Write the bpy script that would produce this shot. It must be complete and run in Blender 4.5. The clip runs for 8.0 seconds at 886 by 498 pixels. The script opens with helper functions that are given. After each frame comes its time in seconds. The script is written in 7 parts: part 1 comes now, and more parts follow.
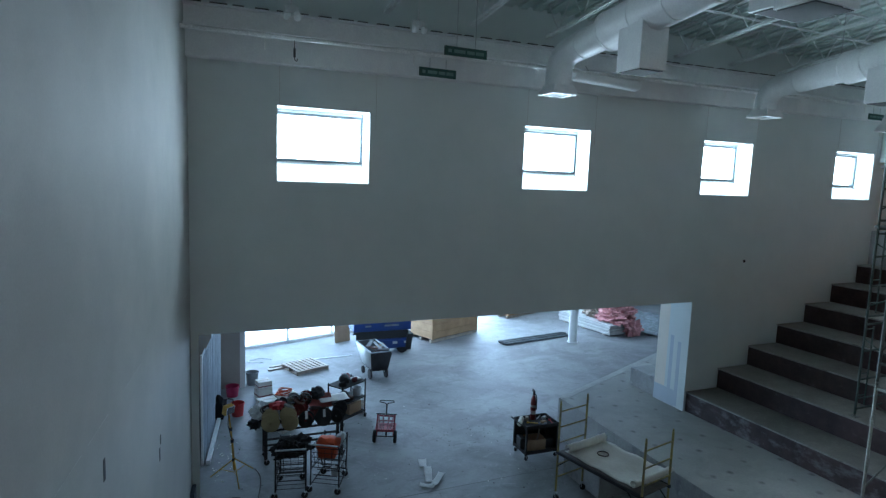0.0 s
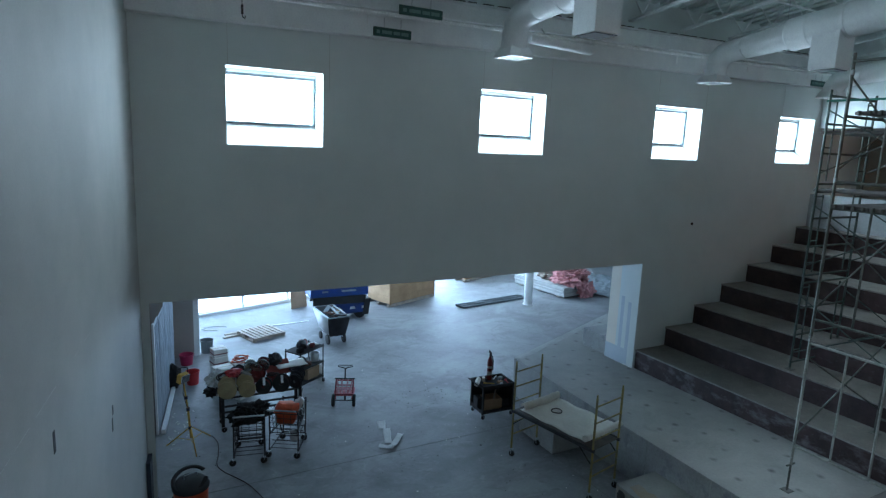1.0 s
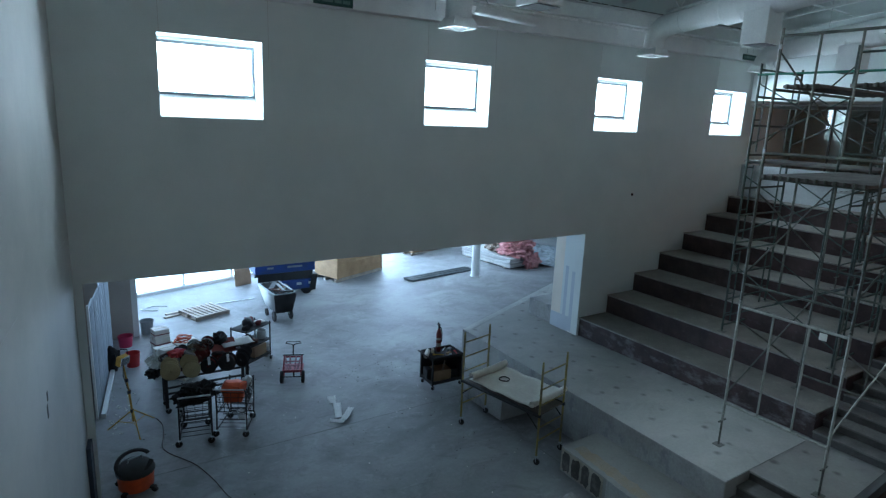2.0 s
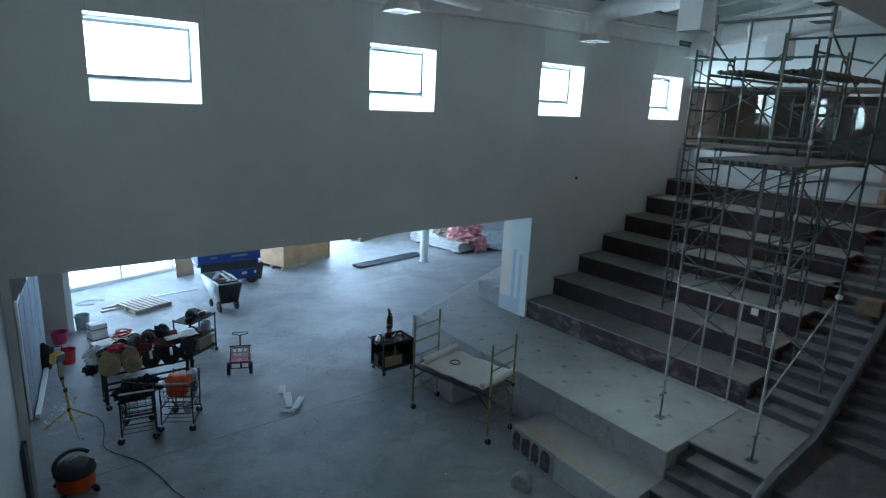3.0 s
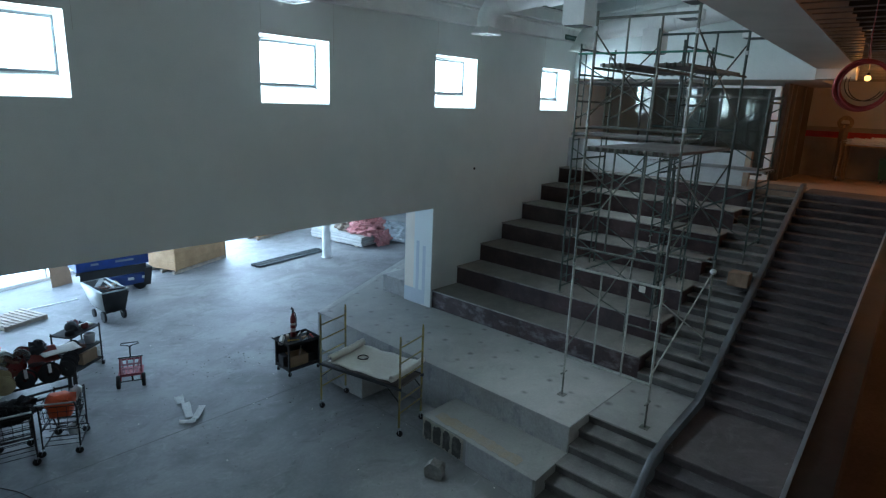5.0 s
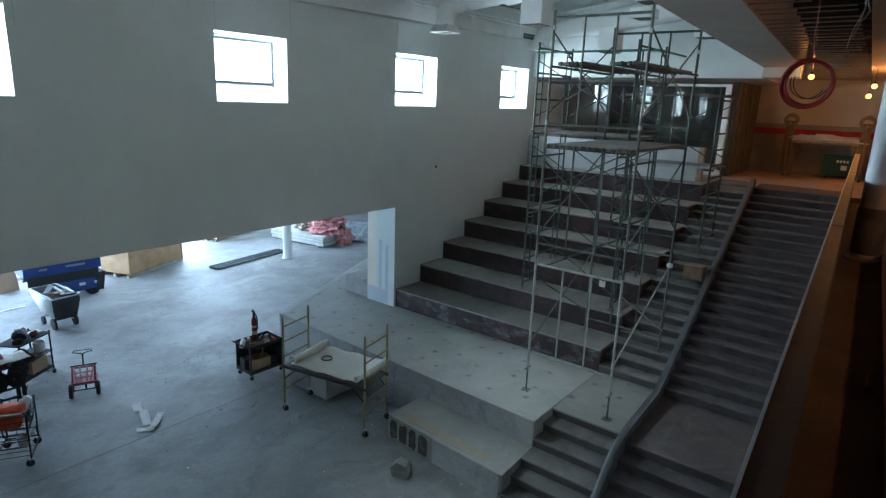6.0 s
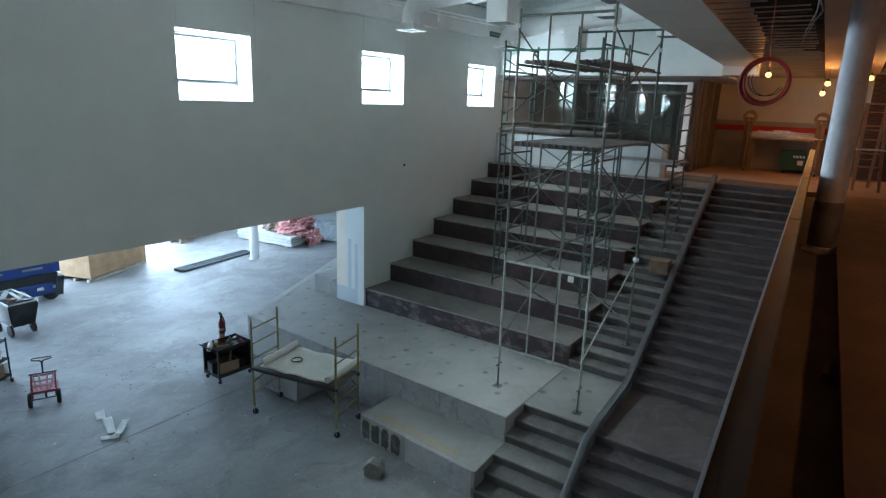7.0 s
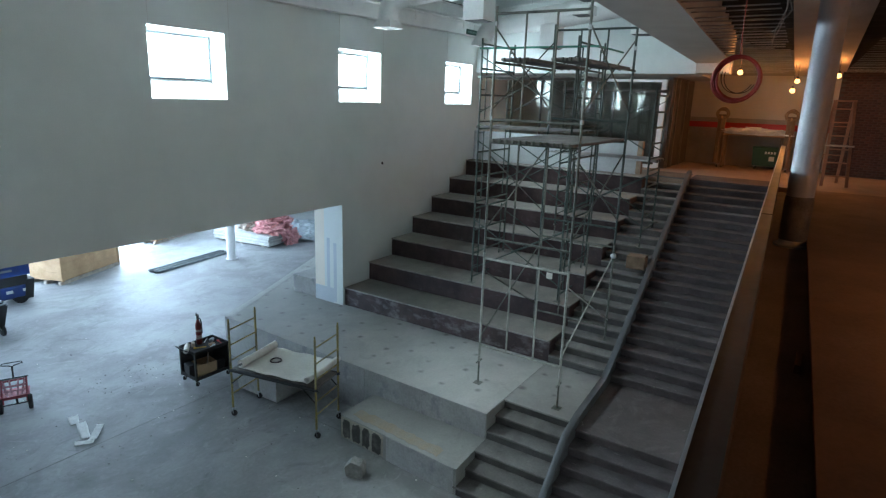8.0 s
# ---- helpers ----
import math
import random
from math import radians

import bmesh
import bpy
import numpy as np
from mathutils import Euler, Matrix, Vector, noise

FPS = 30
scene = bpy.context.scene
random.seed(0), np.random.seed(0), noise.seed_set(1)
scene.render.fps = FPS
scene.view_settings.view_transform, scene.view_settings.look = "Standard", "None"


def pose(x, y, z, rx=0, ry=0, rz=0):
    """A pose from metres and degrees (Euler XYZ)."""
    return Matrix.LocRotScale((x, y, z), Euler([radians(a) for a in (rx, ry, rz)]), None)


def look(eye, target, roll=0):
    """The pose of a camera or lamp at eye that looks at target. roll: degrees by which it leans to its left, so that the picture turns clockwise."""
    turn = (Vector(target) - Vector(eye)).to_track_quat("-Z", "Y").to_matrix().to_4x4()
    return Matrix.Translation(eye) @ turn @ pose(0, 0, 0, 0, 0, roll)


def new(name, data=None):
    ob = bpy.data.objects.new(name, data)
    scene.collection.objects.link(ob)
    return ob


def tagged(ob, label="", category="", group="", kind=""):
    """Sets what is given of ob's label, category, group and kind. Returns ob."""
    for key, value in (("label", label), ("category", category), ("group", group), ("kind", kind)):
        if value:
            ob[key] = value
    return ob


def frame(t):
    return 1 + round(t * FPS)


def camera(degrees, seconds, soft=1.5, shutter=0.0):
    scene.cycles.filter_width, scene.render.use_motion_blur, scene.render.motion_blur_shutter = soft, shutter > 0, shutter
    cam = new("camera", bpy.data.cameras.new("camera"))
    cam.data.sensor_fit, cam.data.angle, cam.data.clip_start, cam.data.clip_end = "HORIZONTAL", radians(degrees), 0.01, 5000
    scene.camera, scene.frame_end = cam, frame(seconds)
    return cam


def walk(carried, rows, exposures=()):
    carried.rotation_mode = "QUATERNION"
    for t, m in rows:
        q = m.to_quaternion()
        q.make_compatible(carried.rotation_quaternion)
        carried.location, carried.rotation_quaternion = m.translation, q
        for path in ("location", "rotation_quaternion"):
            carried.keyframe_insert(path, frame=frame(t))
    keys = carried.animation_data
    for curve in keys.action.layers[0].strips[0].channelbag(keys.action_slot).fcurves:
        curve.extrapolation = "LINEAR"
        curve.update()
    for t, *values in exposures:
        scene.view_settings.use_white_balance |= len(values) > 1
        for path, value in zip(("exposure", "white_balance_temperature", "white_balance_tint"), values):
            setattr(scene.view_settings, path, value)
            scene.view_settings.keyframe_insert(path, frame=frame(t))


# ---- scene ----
cam = camera(73.6, 8.0, soft=1.3)
EYE = (-0.1965, -9.4745, 5.9343)    # the camera hovers on one spot and turns
PATH = [
    (0, EYE, (0.6114, -7.6607, 5.6945), 2.22),
    (0.5, EYE, (0.6762, -7.7001, 5.6344), 2.32),
    (1, EYE, (0.7385, -7.7419, 5.5821), 2.41),
    (1.5, EYE, (0.8114, -7.7940, 5.5340), 2.44),
    (3, EYE, (1.0208, -7.9602, 5.4598), 2.52),
    (3.5, EYE, (1.0846, -8.0167, 5.4509), 2.47),
    (4, EYE, (1.1479, -8.0758, 5.4483), 2.40),
    (4.5, EYE, (1.2057, -8.1337, 5.4486), 2.30),
    (6, EYE, (1.3353, -8.2840, 5.4481), 2.18),
    (6.5, EYE, (1.3682, -8.3282, 5.4469), 2.09),
    (7, EYE, (1.3953, -8.3667, 5.4458), 2.03),
    (7.5, EYE, (1.4164, -8.3985, 5.4436), 1.96),
    (8, EYE, (1.4338, -8.4261, 5.4414), 1.93),
]
walk(cam, [(t, look(eye, target, roll)) for t, eye, target, roll in PATH],
     [(0, 0.17, 5200, 7), (3, 0.23, 5300, 7), (4.5, 0.28, 5400, 7), (6, 0.61, 5550, 7), (8, 1.03, 5750, 8)])

# ---------------------------------------------------------------- light
world = bpy.data.worlds.new("sky")
scene.world = world
world.use_nodes = True
wn = world.node_tree.nodes
sky = wn.new("ShaderNodeTexSky")
sky.sky_type, sky.sun_disc, sky.sun_elevation, sky.sun_rotation = "NISHITA", False, radians(48), radians(200)
wn["Background"].inputs[1].default_value = 0.12
world.node_tree.links.new(sky.outputs[0], wn["Background"].inputs[0])


def area_lamp(name, eye, target, w, h, power, color):
    d = bpy.data.lights.new(name, "AREA")
    d.shape, d.size, d.size_y, d.energy, d.color = "RECTANGLE", w, h, power, color
    ob = new(name, d)
    ob.matrix_world = look(eye, target)
    return ob


def bulb_lamp(name, at, power, color, r=0.04):
    d = bpy.data.lights.new(name, "POINT")
    d.energy, d.color, d.shadow_soft_size = power, color, r
    ob = new(name, d)
    ob.location = at
    return ob


SKY_BLUE = (0.90, 1.0, 1.0)
WINDOWS = [1.17, 5.575, 10.015, 14.37]      # left edges of the four high windows
WIN_W, WIN_Z0, WIN_Z1, WIN_D = 1.465, 5.78, 6.93, 0.46
for wx, power in zip(WINDOWS, (118, 118, 115, 92)):
    area_lamp("window_daylight", (wx + WIN_W / 2, WIN_D + 0.10, 6.48), (wx + WIN_W / 2, -5, 6.3), WIN_W, 0.80, power, SKY_BLUE)
# storefront glazing of the lower hall, running obliquely behind the opening
SF_A, SF_DIR = Vector((1.45, 10.55, 0)), Vector((math.cos(radians(17)), math.sin(radians(17)), 0))
SF_IN = Vector((SF_DIR.y, -SF_DIR.x, 0))
SF_LEN = 14.0
for k in range(3):
    c = SF_A + SF_DIR * (SF_LEN * (k + 0.5) / 3) + Vector((0, 0, 1.55)) - SF_IN * 0.15
    area_lamp("storefront_daylight", c, c + SF_IN, SF_LEN / 3 - 0.1, 2.9, (260, 195, 450)[k], (0.68, 0.84, 1.0))

# ---------------------------------------------------------------- materials


def mat(name, c1, c2=None, scale=2.0, rough=0.7, metal=0.0, bump=0.15, fine=45.0, vary=0.12, lo=0.35, hi=0.65, rough2=None, spread=0.0, coat=0.0):
    m = bpy.data.materials.new(name)
    m.use_nodes = True
    nt = m.node_tree
    n, lk = nt.nodes, nt.links
    b = n["Principled BSDF"]
    tc = n.new("ShaderNodeTexCoord")
    n1 = n.new("ShaderNodeTexNoise")
    n1.inputs["Scale"].default_value, n1.inputs["Detail"].default_value, n1.inputs["Roughness"].default_value = scale, 6, 0.62
    n2 = n.new("ShaderNodeTexNoise")
    n2.inputs["Scale"].default_value, n2.inputs["Detail"].default_value = fine, 4
    for q in (n1, n2):
        lk.new(tc.outputs["Object"], q.inputs["Vector"])
    r = n.new("ShaderNodeMapRange")
    r.inputs["From Min"].default_value, r.inputs["From Max"].default_value = lo, hi
    lk.new(n1.outputs[0], r.inputs["Value"])
    mx = n.new("ShaderNodeMix")
    mx.data_type = "RGBA"
    c2 = c2 or tuple(v * 0.8 for v in c1)
    mx.inputs["A"].default_value, mx.inputs["B"].default_value = (*c1, 1), (*c2, 1)
    lk.new(r.outputs[0], mx.inputs["Factor"])
    hs = n.new("ShaderNodeHueSaturation")
    v = n.new("ShaderNodeMapRange")
    v.inputs["From Min"].default_value, v.inputs["From Max"].default_value = 0.3, 0.7
    v.inputs["To Min"].default_value, v.inputs["To Max"].default_value = 1 - vary, 1 + vary
    lk.new(n2.outputs[0], v.inputs["Value"])
    lk.new(mx.outputs["Result"], hs.inputs["Color"])
    if spread:
        oi = n.new("ShaderNodeObjectInfo")
        s = n.new("ShaderNodeMapRange")
        s.inputs["To Min"].default_value, s.inputs["To Max"].default_value = 1 - spread, 1 + spread
        lk.new(oi.outputs["Random"], s.inputs["Value"])
        p = n.new("ShaderNodeMath")
        p.operation = "MULTIPLY"
        lk.new(s.outputs[0], p.inputs[0])
        lk.new(v.outputs[0], p.inputs[1])
        lk.new(p.outputs[0], hs.inputs["Value"])
    else:
        lk.new(v.outputs[0], hs.inputs["Value"])
    lk.new(hs.outputs[0], b.inputs["Base Color"])
    rr = n.new("ShaderNodeMapRange")
    rr.inputs["To Min"].default_value, rr.inputs["To Max"].default_value = rough, rough2 if rough2 is not None else min(1, rough + 0.12)
    lk.new(n1.outputs[0], rr.inputs["Value"])
    lk.new(rr.outputs[0], b.inputs["Roughness"])
    b.inputs["Metallic"].default_value = metal
    b.inputs["Coat Weight"].default_value = coat
    if bump:
        bp = n.new("ShaderNodeBump")
        bp.inputs["Strength"].default_value, bp.inputs["Distance"].default_value = bump, 0.01
        lk.new(n2.outputs[0], bp.inputs["Height"])
        lk.new(bp.outputs[0], b.inputs["Normal"])
    return m


def stained(m, color, scale=0.7, lo=0.55, hi=0.72, stretch=(1, 1, 1), amount=0.8, warp=0.0):
    """Lays a second, larger stain of another colour over a material."""
    n, lk = m.node_tree.nodes, m.node_tree.links
    b = n["Principled BSDF"]
    old = b.inputs["Base Color"].links[0].from_socket
    tc, mp, t, r, mx = (n.new(k) for k in ("ShaderNodeTexCoord", "ShaderNodeMapping", "ShaderNodeTexNoise", "ShaderNodeMapRange", "ShaderNodeMix"))
    mp.inputs["Scale"].default_value = stretch
    mp.inputs["Location"].default_value = (3.1 * scale, 7.7, 1.9)
    t.inputs["Scale"].default_value, t.inputs["Detail"].default_value, t.inputs["Roughness"].default_value = scale, 8, 0.65
    t.inputs["Distortion"].default_value = warp
    lk.new(tc.outputs["Object"], mp.inputs["Vector"])
    lk.new(mp.outputs[0], t.inputs["Vector"])
    r.inputs["From Min"].default_value, r.inputs["From Max"].default_value, r.inputs["To Max"].default_value = lo, hi, amount
    lk.new(t.outputs[0], r.inputs["Value"])
    mx.data_type = "RGBA"
    mx.inputs["B"].default_value = (*color, 1)
    lk.new(r.outputs[0], mx.inputs["Factor"])
    lk.new(old, mx.inputs["A"])
    lk.new(mx.outputs["Result"], b.inputs["Base Color"])
    return m


def glow(name, color, strength):
    m = bpy.data.materials.new(name)
    m.use_nodes = True
    b = m.node_tree.nodes["Principled BSDF"]
    b.inputs["Base Color"].default_value = (*color, 1)
    b.inputs["Emission Color"].default_value = (*color, 1)
    b.inputs["Emission Strength"].default_value = strength
    return m


def glass(name, tint=(0.9, 0.95, 0.95), rough=0.0, ior=1.45):
    m = bpy.data.materials.new(name)
    m.use_nodes = True
    b = m.node_tree.nodes["Principled BSDF"]
    b.inputs["Base Color"].default_value = (*tint, 1)
    b.inputs["Transmission Weight"].default_value = 1.0
    b.inputs["Roughness"].default_value = rough
    b.inputs["IOR"].default_value = ior
    return m


DRYWALL = stained(mat("primed_drywall", (0.75, 0.80, 0.78), (0.69, 0.74, 0.72), 0.8, 0.75, 0, 0.05, 60, 0.03), (0.80, 0.82, 0.80), 0.35, 0.5, 0.7, amount=0.5)
# Drywall of the side wall, coloured darker for the weaker light on it.
DRYWALL_W = stained(mat("shaded_side_drywall", (0.43, 0.435, 0.41), (0.36, 0.365, 0.35), 0.7, 0.65, 0, 0.05, 60, 0.03, rough2=0.8), (0.37, 0.39, 0.40), 0.6, 0.52, 0.72, (1, 0.6, 2.0), 0.45)
WHITE = mat("white_paint", (0.82, 0.82, 0.80), (0.75, 0.75, 0.74), 2.0, 0.5, 0, 0.06, 50, 0.04)
WHITE_METAL = mat("white_painted_steel", (0.84, 0.85, 0.84), (0.77, 0.78, 0.78), 3.0, 0.4, 0, 0.05, 40, 0.05)
CONCRETE = mat("troweled_concrete", (0.275, 0.28, 0.28), (0.203, 0.207, 0.209), 0.6, 0.46, 0, 0.07, 16, 0.07, rough2=0.74)
for colour, size, lo, hi, amount, warp in (((0.44, 0.445, 0.44), 0.28, 0.48, 0.64, 0.65, 0.6), ((0.165, 0.165, 0.162), 0.42, 0.50, 0.66, 0.65, 0.8), ((0.15, 0.15, 0.147), 1.3, 0.54, 0.70, 0.55, 1.6),
                                           ((0.46, 0.465, 0.46), 1.9, 0.56, 0.70, 0.45, 2.2), ((0.16, 0.158, 0.155), 5.0, 0.60, 0.72, 0.4, 1.2), ((0.50, 0.50, 0.49), 6.5, 0.62, 0.72, 0.35, 1.5),
                                           ((0.55, 0.55, 0.54), 21.0, 0.69, 0.74, 0.5, 0.0), ((0.10, 0.10, 0.10), 24.0, 0.70, 0.75, 0.6, 0.0)):
    stained(CONCRETE, tuple(0.85 * c for c in colour), size, lo, hi, (1, 1.3, 1), amount, warp)


def platform_concrete(name, k=1.0):
    c = lambda *v: tuple(q * k for q in v)
    m = stained(mat(name, c(0.43, 0.43, 0.40), c(0.35, 0.35, 0.325), 0.9, 0.45, 0, 0.08, 22, 0.06), c(0.52, 0.515, 0.48), 0.6, 0.5, 0.7, amount=0.55, warp=0.8)
    m = stained(stained(m, c(0.26, 0.255, 0.235), 1.6, 0.54, 0.72, amount=0.55, warp=1.4), c(0.27, 0.265, 0.25), 0.45, 0.5, 0.68, amount=0.5)
    return stained(stained(m, c(0.21, 0.20, 0.18), 6.0, 0.62, 0.74, amount=0.4, warp=1.0), c(0.62, 0.61, 0.58), 13.0, 0.68, 0.75, amount=0.5)


def spotted(m, color, size, dot, amount=0.9):
    """Blurred dark patch dots at nearly even spacing."""
    n, lk = m.node_tree.nodes, m.node_tree.links
    b = n["Principled BSDF"]
    old = b.inputs["Base Color"].links[0].from_socket
    tc, vo, t, ad, r, mx = (n.new(k) for k in ("ShaderNodeTexCoord", "ShaderNodeTexVoronoi", "ShaderNodeTexNoise", "ShaderNodeMath", "ShaderNodeMapRange", "ShaderNodeMix"))
    vo.voronoi_dimensions, vo.feature = "2D", "F1"
    vo.inputs["Scale"].default_value, vo.inputs["Randomness"].default_value = 1 / size, 0.45
    t.inputs["Scale"].default_value, t.inputs["Detail"].default_value = 6, 4
    lk.new(tc.outputs["Object"], vo.inputs["Vector"])
    lk.new(tc.outputs["Object"], t.inputs["Vector"])
    ad.operation = "MULTIPLY_ADD"
    ad.inputs[1].default_value = 0.22
    lk.new(t.outputs[0], ad.inputs[0])
    lk.new(vo.outputs["Distance"], ad.inputs[2])
    r.inputs["From Min"].default_value, r.inputs["From Max"].default_value = 0.11 + dot, 0.11
    r.inputs["To Max"].default_value = amount
    lk.new(ad.outputs[0], r.inputs["Value"])
    mx.data_type = "RGBA"
    mx.inputs["B"].default_value = (*color, 1)
    lk.new(r.outputs[0], mx.inputs["Factor"])
    lk.new(old, mx.inputs["A"])
    lk.new(mx.outputs["Result"], b.inputs["Base Color"])
    return m


# Block and platform end coloured darker, as the light falls off towards the stair.
PLATFORM = platform_concrete("shaded_block_concrete", 0.70)
PLATFORM_END = spotted(platform_concrete("shaded_end_concrete", 0.72), (0.10, 0.095, 0.09), 0.62, 0.12)
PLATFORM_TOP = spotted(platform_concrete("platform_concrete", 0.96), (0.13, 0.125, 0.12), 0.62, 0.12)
CONC_FACE = stained(mat("formed_concrete_face", (0.38, 0.38, 0.37), (0.30, 0.30, 0.29), 1.6, 0.75, 0, 0.25, 25, 0.1), (0.24, 0.24, 0.24), 1.2, 0.55, 0.75, (1, 1, 0.5), 0.6)
CONC_FACE = stained(stained(CONC_FACE, (0.19, 0.20, 0.225), 2.8, 0.54, 0.68, (1, 1, 0.7), 0.75), (0.56, 0.555, 0.53), 5.0, 0.60, 0.74, amount=0.5)
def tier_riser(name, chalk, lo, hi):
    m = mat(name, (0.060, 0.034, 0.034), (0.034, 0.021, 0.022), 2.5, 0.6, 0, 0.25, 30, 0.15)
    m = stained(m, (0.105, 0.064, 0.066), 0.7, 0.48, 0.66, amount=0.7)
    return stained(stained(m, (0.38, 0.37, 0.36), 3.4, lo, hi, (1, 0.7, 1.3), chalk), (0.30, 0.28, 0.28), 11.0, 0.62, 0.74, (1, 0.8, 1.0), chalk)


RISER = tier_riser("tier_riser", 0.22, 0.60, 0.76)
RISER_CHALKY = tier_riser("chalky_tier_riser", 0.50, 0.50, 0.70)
TREAD = stained(stained(mat("dusty_tread", (0.23, 0.215, 0.187), (0.172, 0.16, 0.14), 1.4, 0.85, 0, 0.2, 30, 0.1, spread=0.08), (0.125, 0.117, 0.108), 1.8, 0.55, 0.72, (0.5, 1, 1), 0.65), (0.31, 0.30, 0.275), 5.0, 0.60, 0.74, amount=0.5)
# Side stair risers get a darker concrete than the treads, for their shade.
STEP = stained(mat("shaded_riser_concrete", (0.125, 0.12, 0.113), (0.085, 0.081, 0.077), 2.2, 0.8, 0, 0.25, 30, 0.12, spread=0.12), (0.065, 0.06, 0.057), 1.6, 0.52, 0.72, (0.6, 1, 1), 0.7)
TREAD_SIDE = stained(stained(mat("dusty_side_tread", (0.195, 0.188, 0.174), (0.135, 0.13, 0.122), 2.0, 0.85, 0, 0.25, 30, 0.12, spread=0.15), (0.10, 0.093, 0.086), 1.9, 0.52, 0.70, (0.6, 1, 1), 0.7), (0.36, 0.35, 0.32), 6.0, 0.62, 0.75, amount=0.5)
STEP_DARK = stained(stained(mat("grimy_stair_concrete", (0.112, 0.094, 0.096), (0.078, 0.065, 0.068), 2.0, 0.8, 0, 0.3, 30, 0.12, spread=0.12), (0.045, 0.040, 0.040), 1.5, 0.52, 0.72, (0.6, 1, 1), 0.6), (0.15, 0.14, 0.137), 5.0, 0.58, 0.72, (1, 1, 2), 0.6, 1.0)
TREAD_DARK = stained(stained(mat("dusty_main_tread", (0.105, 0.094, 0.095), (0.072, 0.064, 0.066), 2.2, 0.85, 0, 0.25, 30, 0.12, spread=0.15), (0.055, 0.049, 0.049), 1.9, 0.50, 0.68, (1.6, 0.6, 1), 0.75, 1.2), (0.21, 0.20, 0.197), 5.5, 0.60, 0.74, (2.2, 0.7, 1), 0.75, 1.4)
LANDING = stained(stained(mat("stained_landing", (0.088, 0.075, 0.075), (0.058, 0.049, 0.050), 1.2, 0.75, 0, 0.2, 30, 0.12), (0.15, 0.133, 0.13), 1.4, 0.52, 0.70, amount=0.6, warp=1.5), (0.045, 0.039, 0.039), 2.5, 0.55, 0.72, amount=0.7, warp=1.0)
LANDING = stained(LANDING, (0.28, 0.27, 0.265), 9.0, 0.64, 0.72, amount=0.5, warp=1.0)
DIVIDER = mat("grey_stringer", (0.12, 0.13, 0.135), (0.09, 0.10, 0.105), 2, 0.5, 0.1, 0.1, 30, 0.08)
GALV = mat("galvanised_steel", (0.55, 0.56, 0.56), (0.42, 0.43, 0.44), 7, 0.32, 0.9, 0.05, 60, 0.1, spread=0.1)
STEEL_G = mat("green_scaffold_tube", (0.036, 0.062, 0.052), (0.10, 0.118, 0.106), 6, 0.5, 0.3, 0.15, 50, 0.2, spread=0.15)
STEEL_P = mat("worn_scaffold_tube", (0.18, 0.18, 0.158), (0.078, 0.09, 0.074), 5, 0.45, 0.45, 0.15, 50, 0.2, spread=0.15)
STEEL_W = mat("pale_scaffold_tube", (0.44, 0.44, 0.39), (0.27, 0.28, 0.245), 5, 0.5, 0.2, 0.15, 50, 0.2, spread=0.1)
STEEL_Y = mat("yellow_scaffold_tube", (0.40, 0.31, 0.075), (0.20, 0.18, 0.11), 6, 0.45, 0.1, 0.1, 50, 0.12)
PLANK = stained(mat("scaffold_plank", (0.19, 0.175, 0.16), (0.12, 0.11, 0.10), 4, 0.8, 0, 0.3, 40, 0.15, spread=0.12), (0.27, 0.26, 0.25), 2, 0.55, 0.7, (0.3, 1, 1), 0.6)
PINE = stained(mat("pine_boards", (0.47, 0.31, 0.165), (0.37, 0.23, 0.115), 3, 0.65, 0, 0.15, 40, 0.08, spread=0.08), (0.36, 0.22, 0.11), 5, 0.64, 0.74, (0.25, 1, 1), 0.7)
PINE = stained(PINE, (0.16, 0.085, 0.045), 7.5, 0.70, 0.73, amount=0.85)
PALE_WOOD = mat("pallet_wood", (0.48, 0.42, 0.35), (0.34, 0.29, 0.235), 5, 0.8, 0, 0.3, 40, 0.1, spread=0.12)
CARDBOARD = mat("cardboard", (0.40, 0.28, 0.17), (0.33, 0.23, 0.14), 3, 0.8, 0, 0.08, 40, 0.06)
BLACK = mat("black_enamel", (0.018, 0.018, 0.019), (0.03, 0.028, 0.027), 5, 0.62, 0, 0.1, 40, 0.15)
RUBBER = mat("black_rubber", (0.02, 0.02, 0.02), (0.035, 0.035, 0.035), 8, 0.75, 0, 0.15, 60, 0.1)
BLACK_BAG = mat("black_plastic_sheet", (0.008, 0.008, 0.009), (0.013, 0.013, 0.013), 4, 0.75, 0, 0.2, 30, 0.1)
RED = mat("red_plastic", (0.50, 0.03, 0.03), (0.40, 0.025, 0.03), 4, 0.4, 0, 0.05, 40, 0.06)
DARK_RED = mat("dark_red_enamel", (0.17, 0.016, 0.017), (0.12, 0.012, 0.013), 4, 0.3, 0, 0.05, 40, 0.08)
PINKISH = mat("faded_red_enamel", (0.34, 0.055, 0.075), (0.25, 0.04, 0.055), 5, 0.45, 0, 0.1, 40, 0.1)
ORANGE = mat("orange_plastic", (0.72, 0.105, 0.022), (0.50, 0.07, 0.018), 4, 0.45, 0, 0.08, 40, 0.08)
YELLOW = mat("yellow_plastic", (0.60, 0.36, 0.03), (0.48, 0.28, 0.03), 4, 0.45, 0, 0.06, 40, 0.08)
BLUE = mat("blue_enamel", (0.015, 0.05, 0.24), (0.02, 0.045, 0.17), 3, 0.4, 0, 0.05, 40, 0.1)
MAGENTA = mat("magenta_plastic", (0.48, 0.03, 0.10), (0.38, 0.025, 0.085), 4, 0.4, 0, 0.05, 40, 0.06)
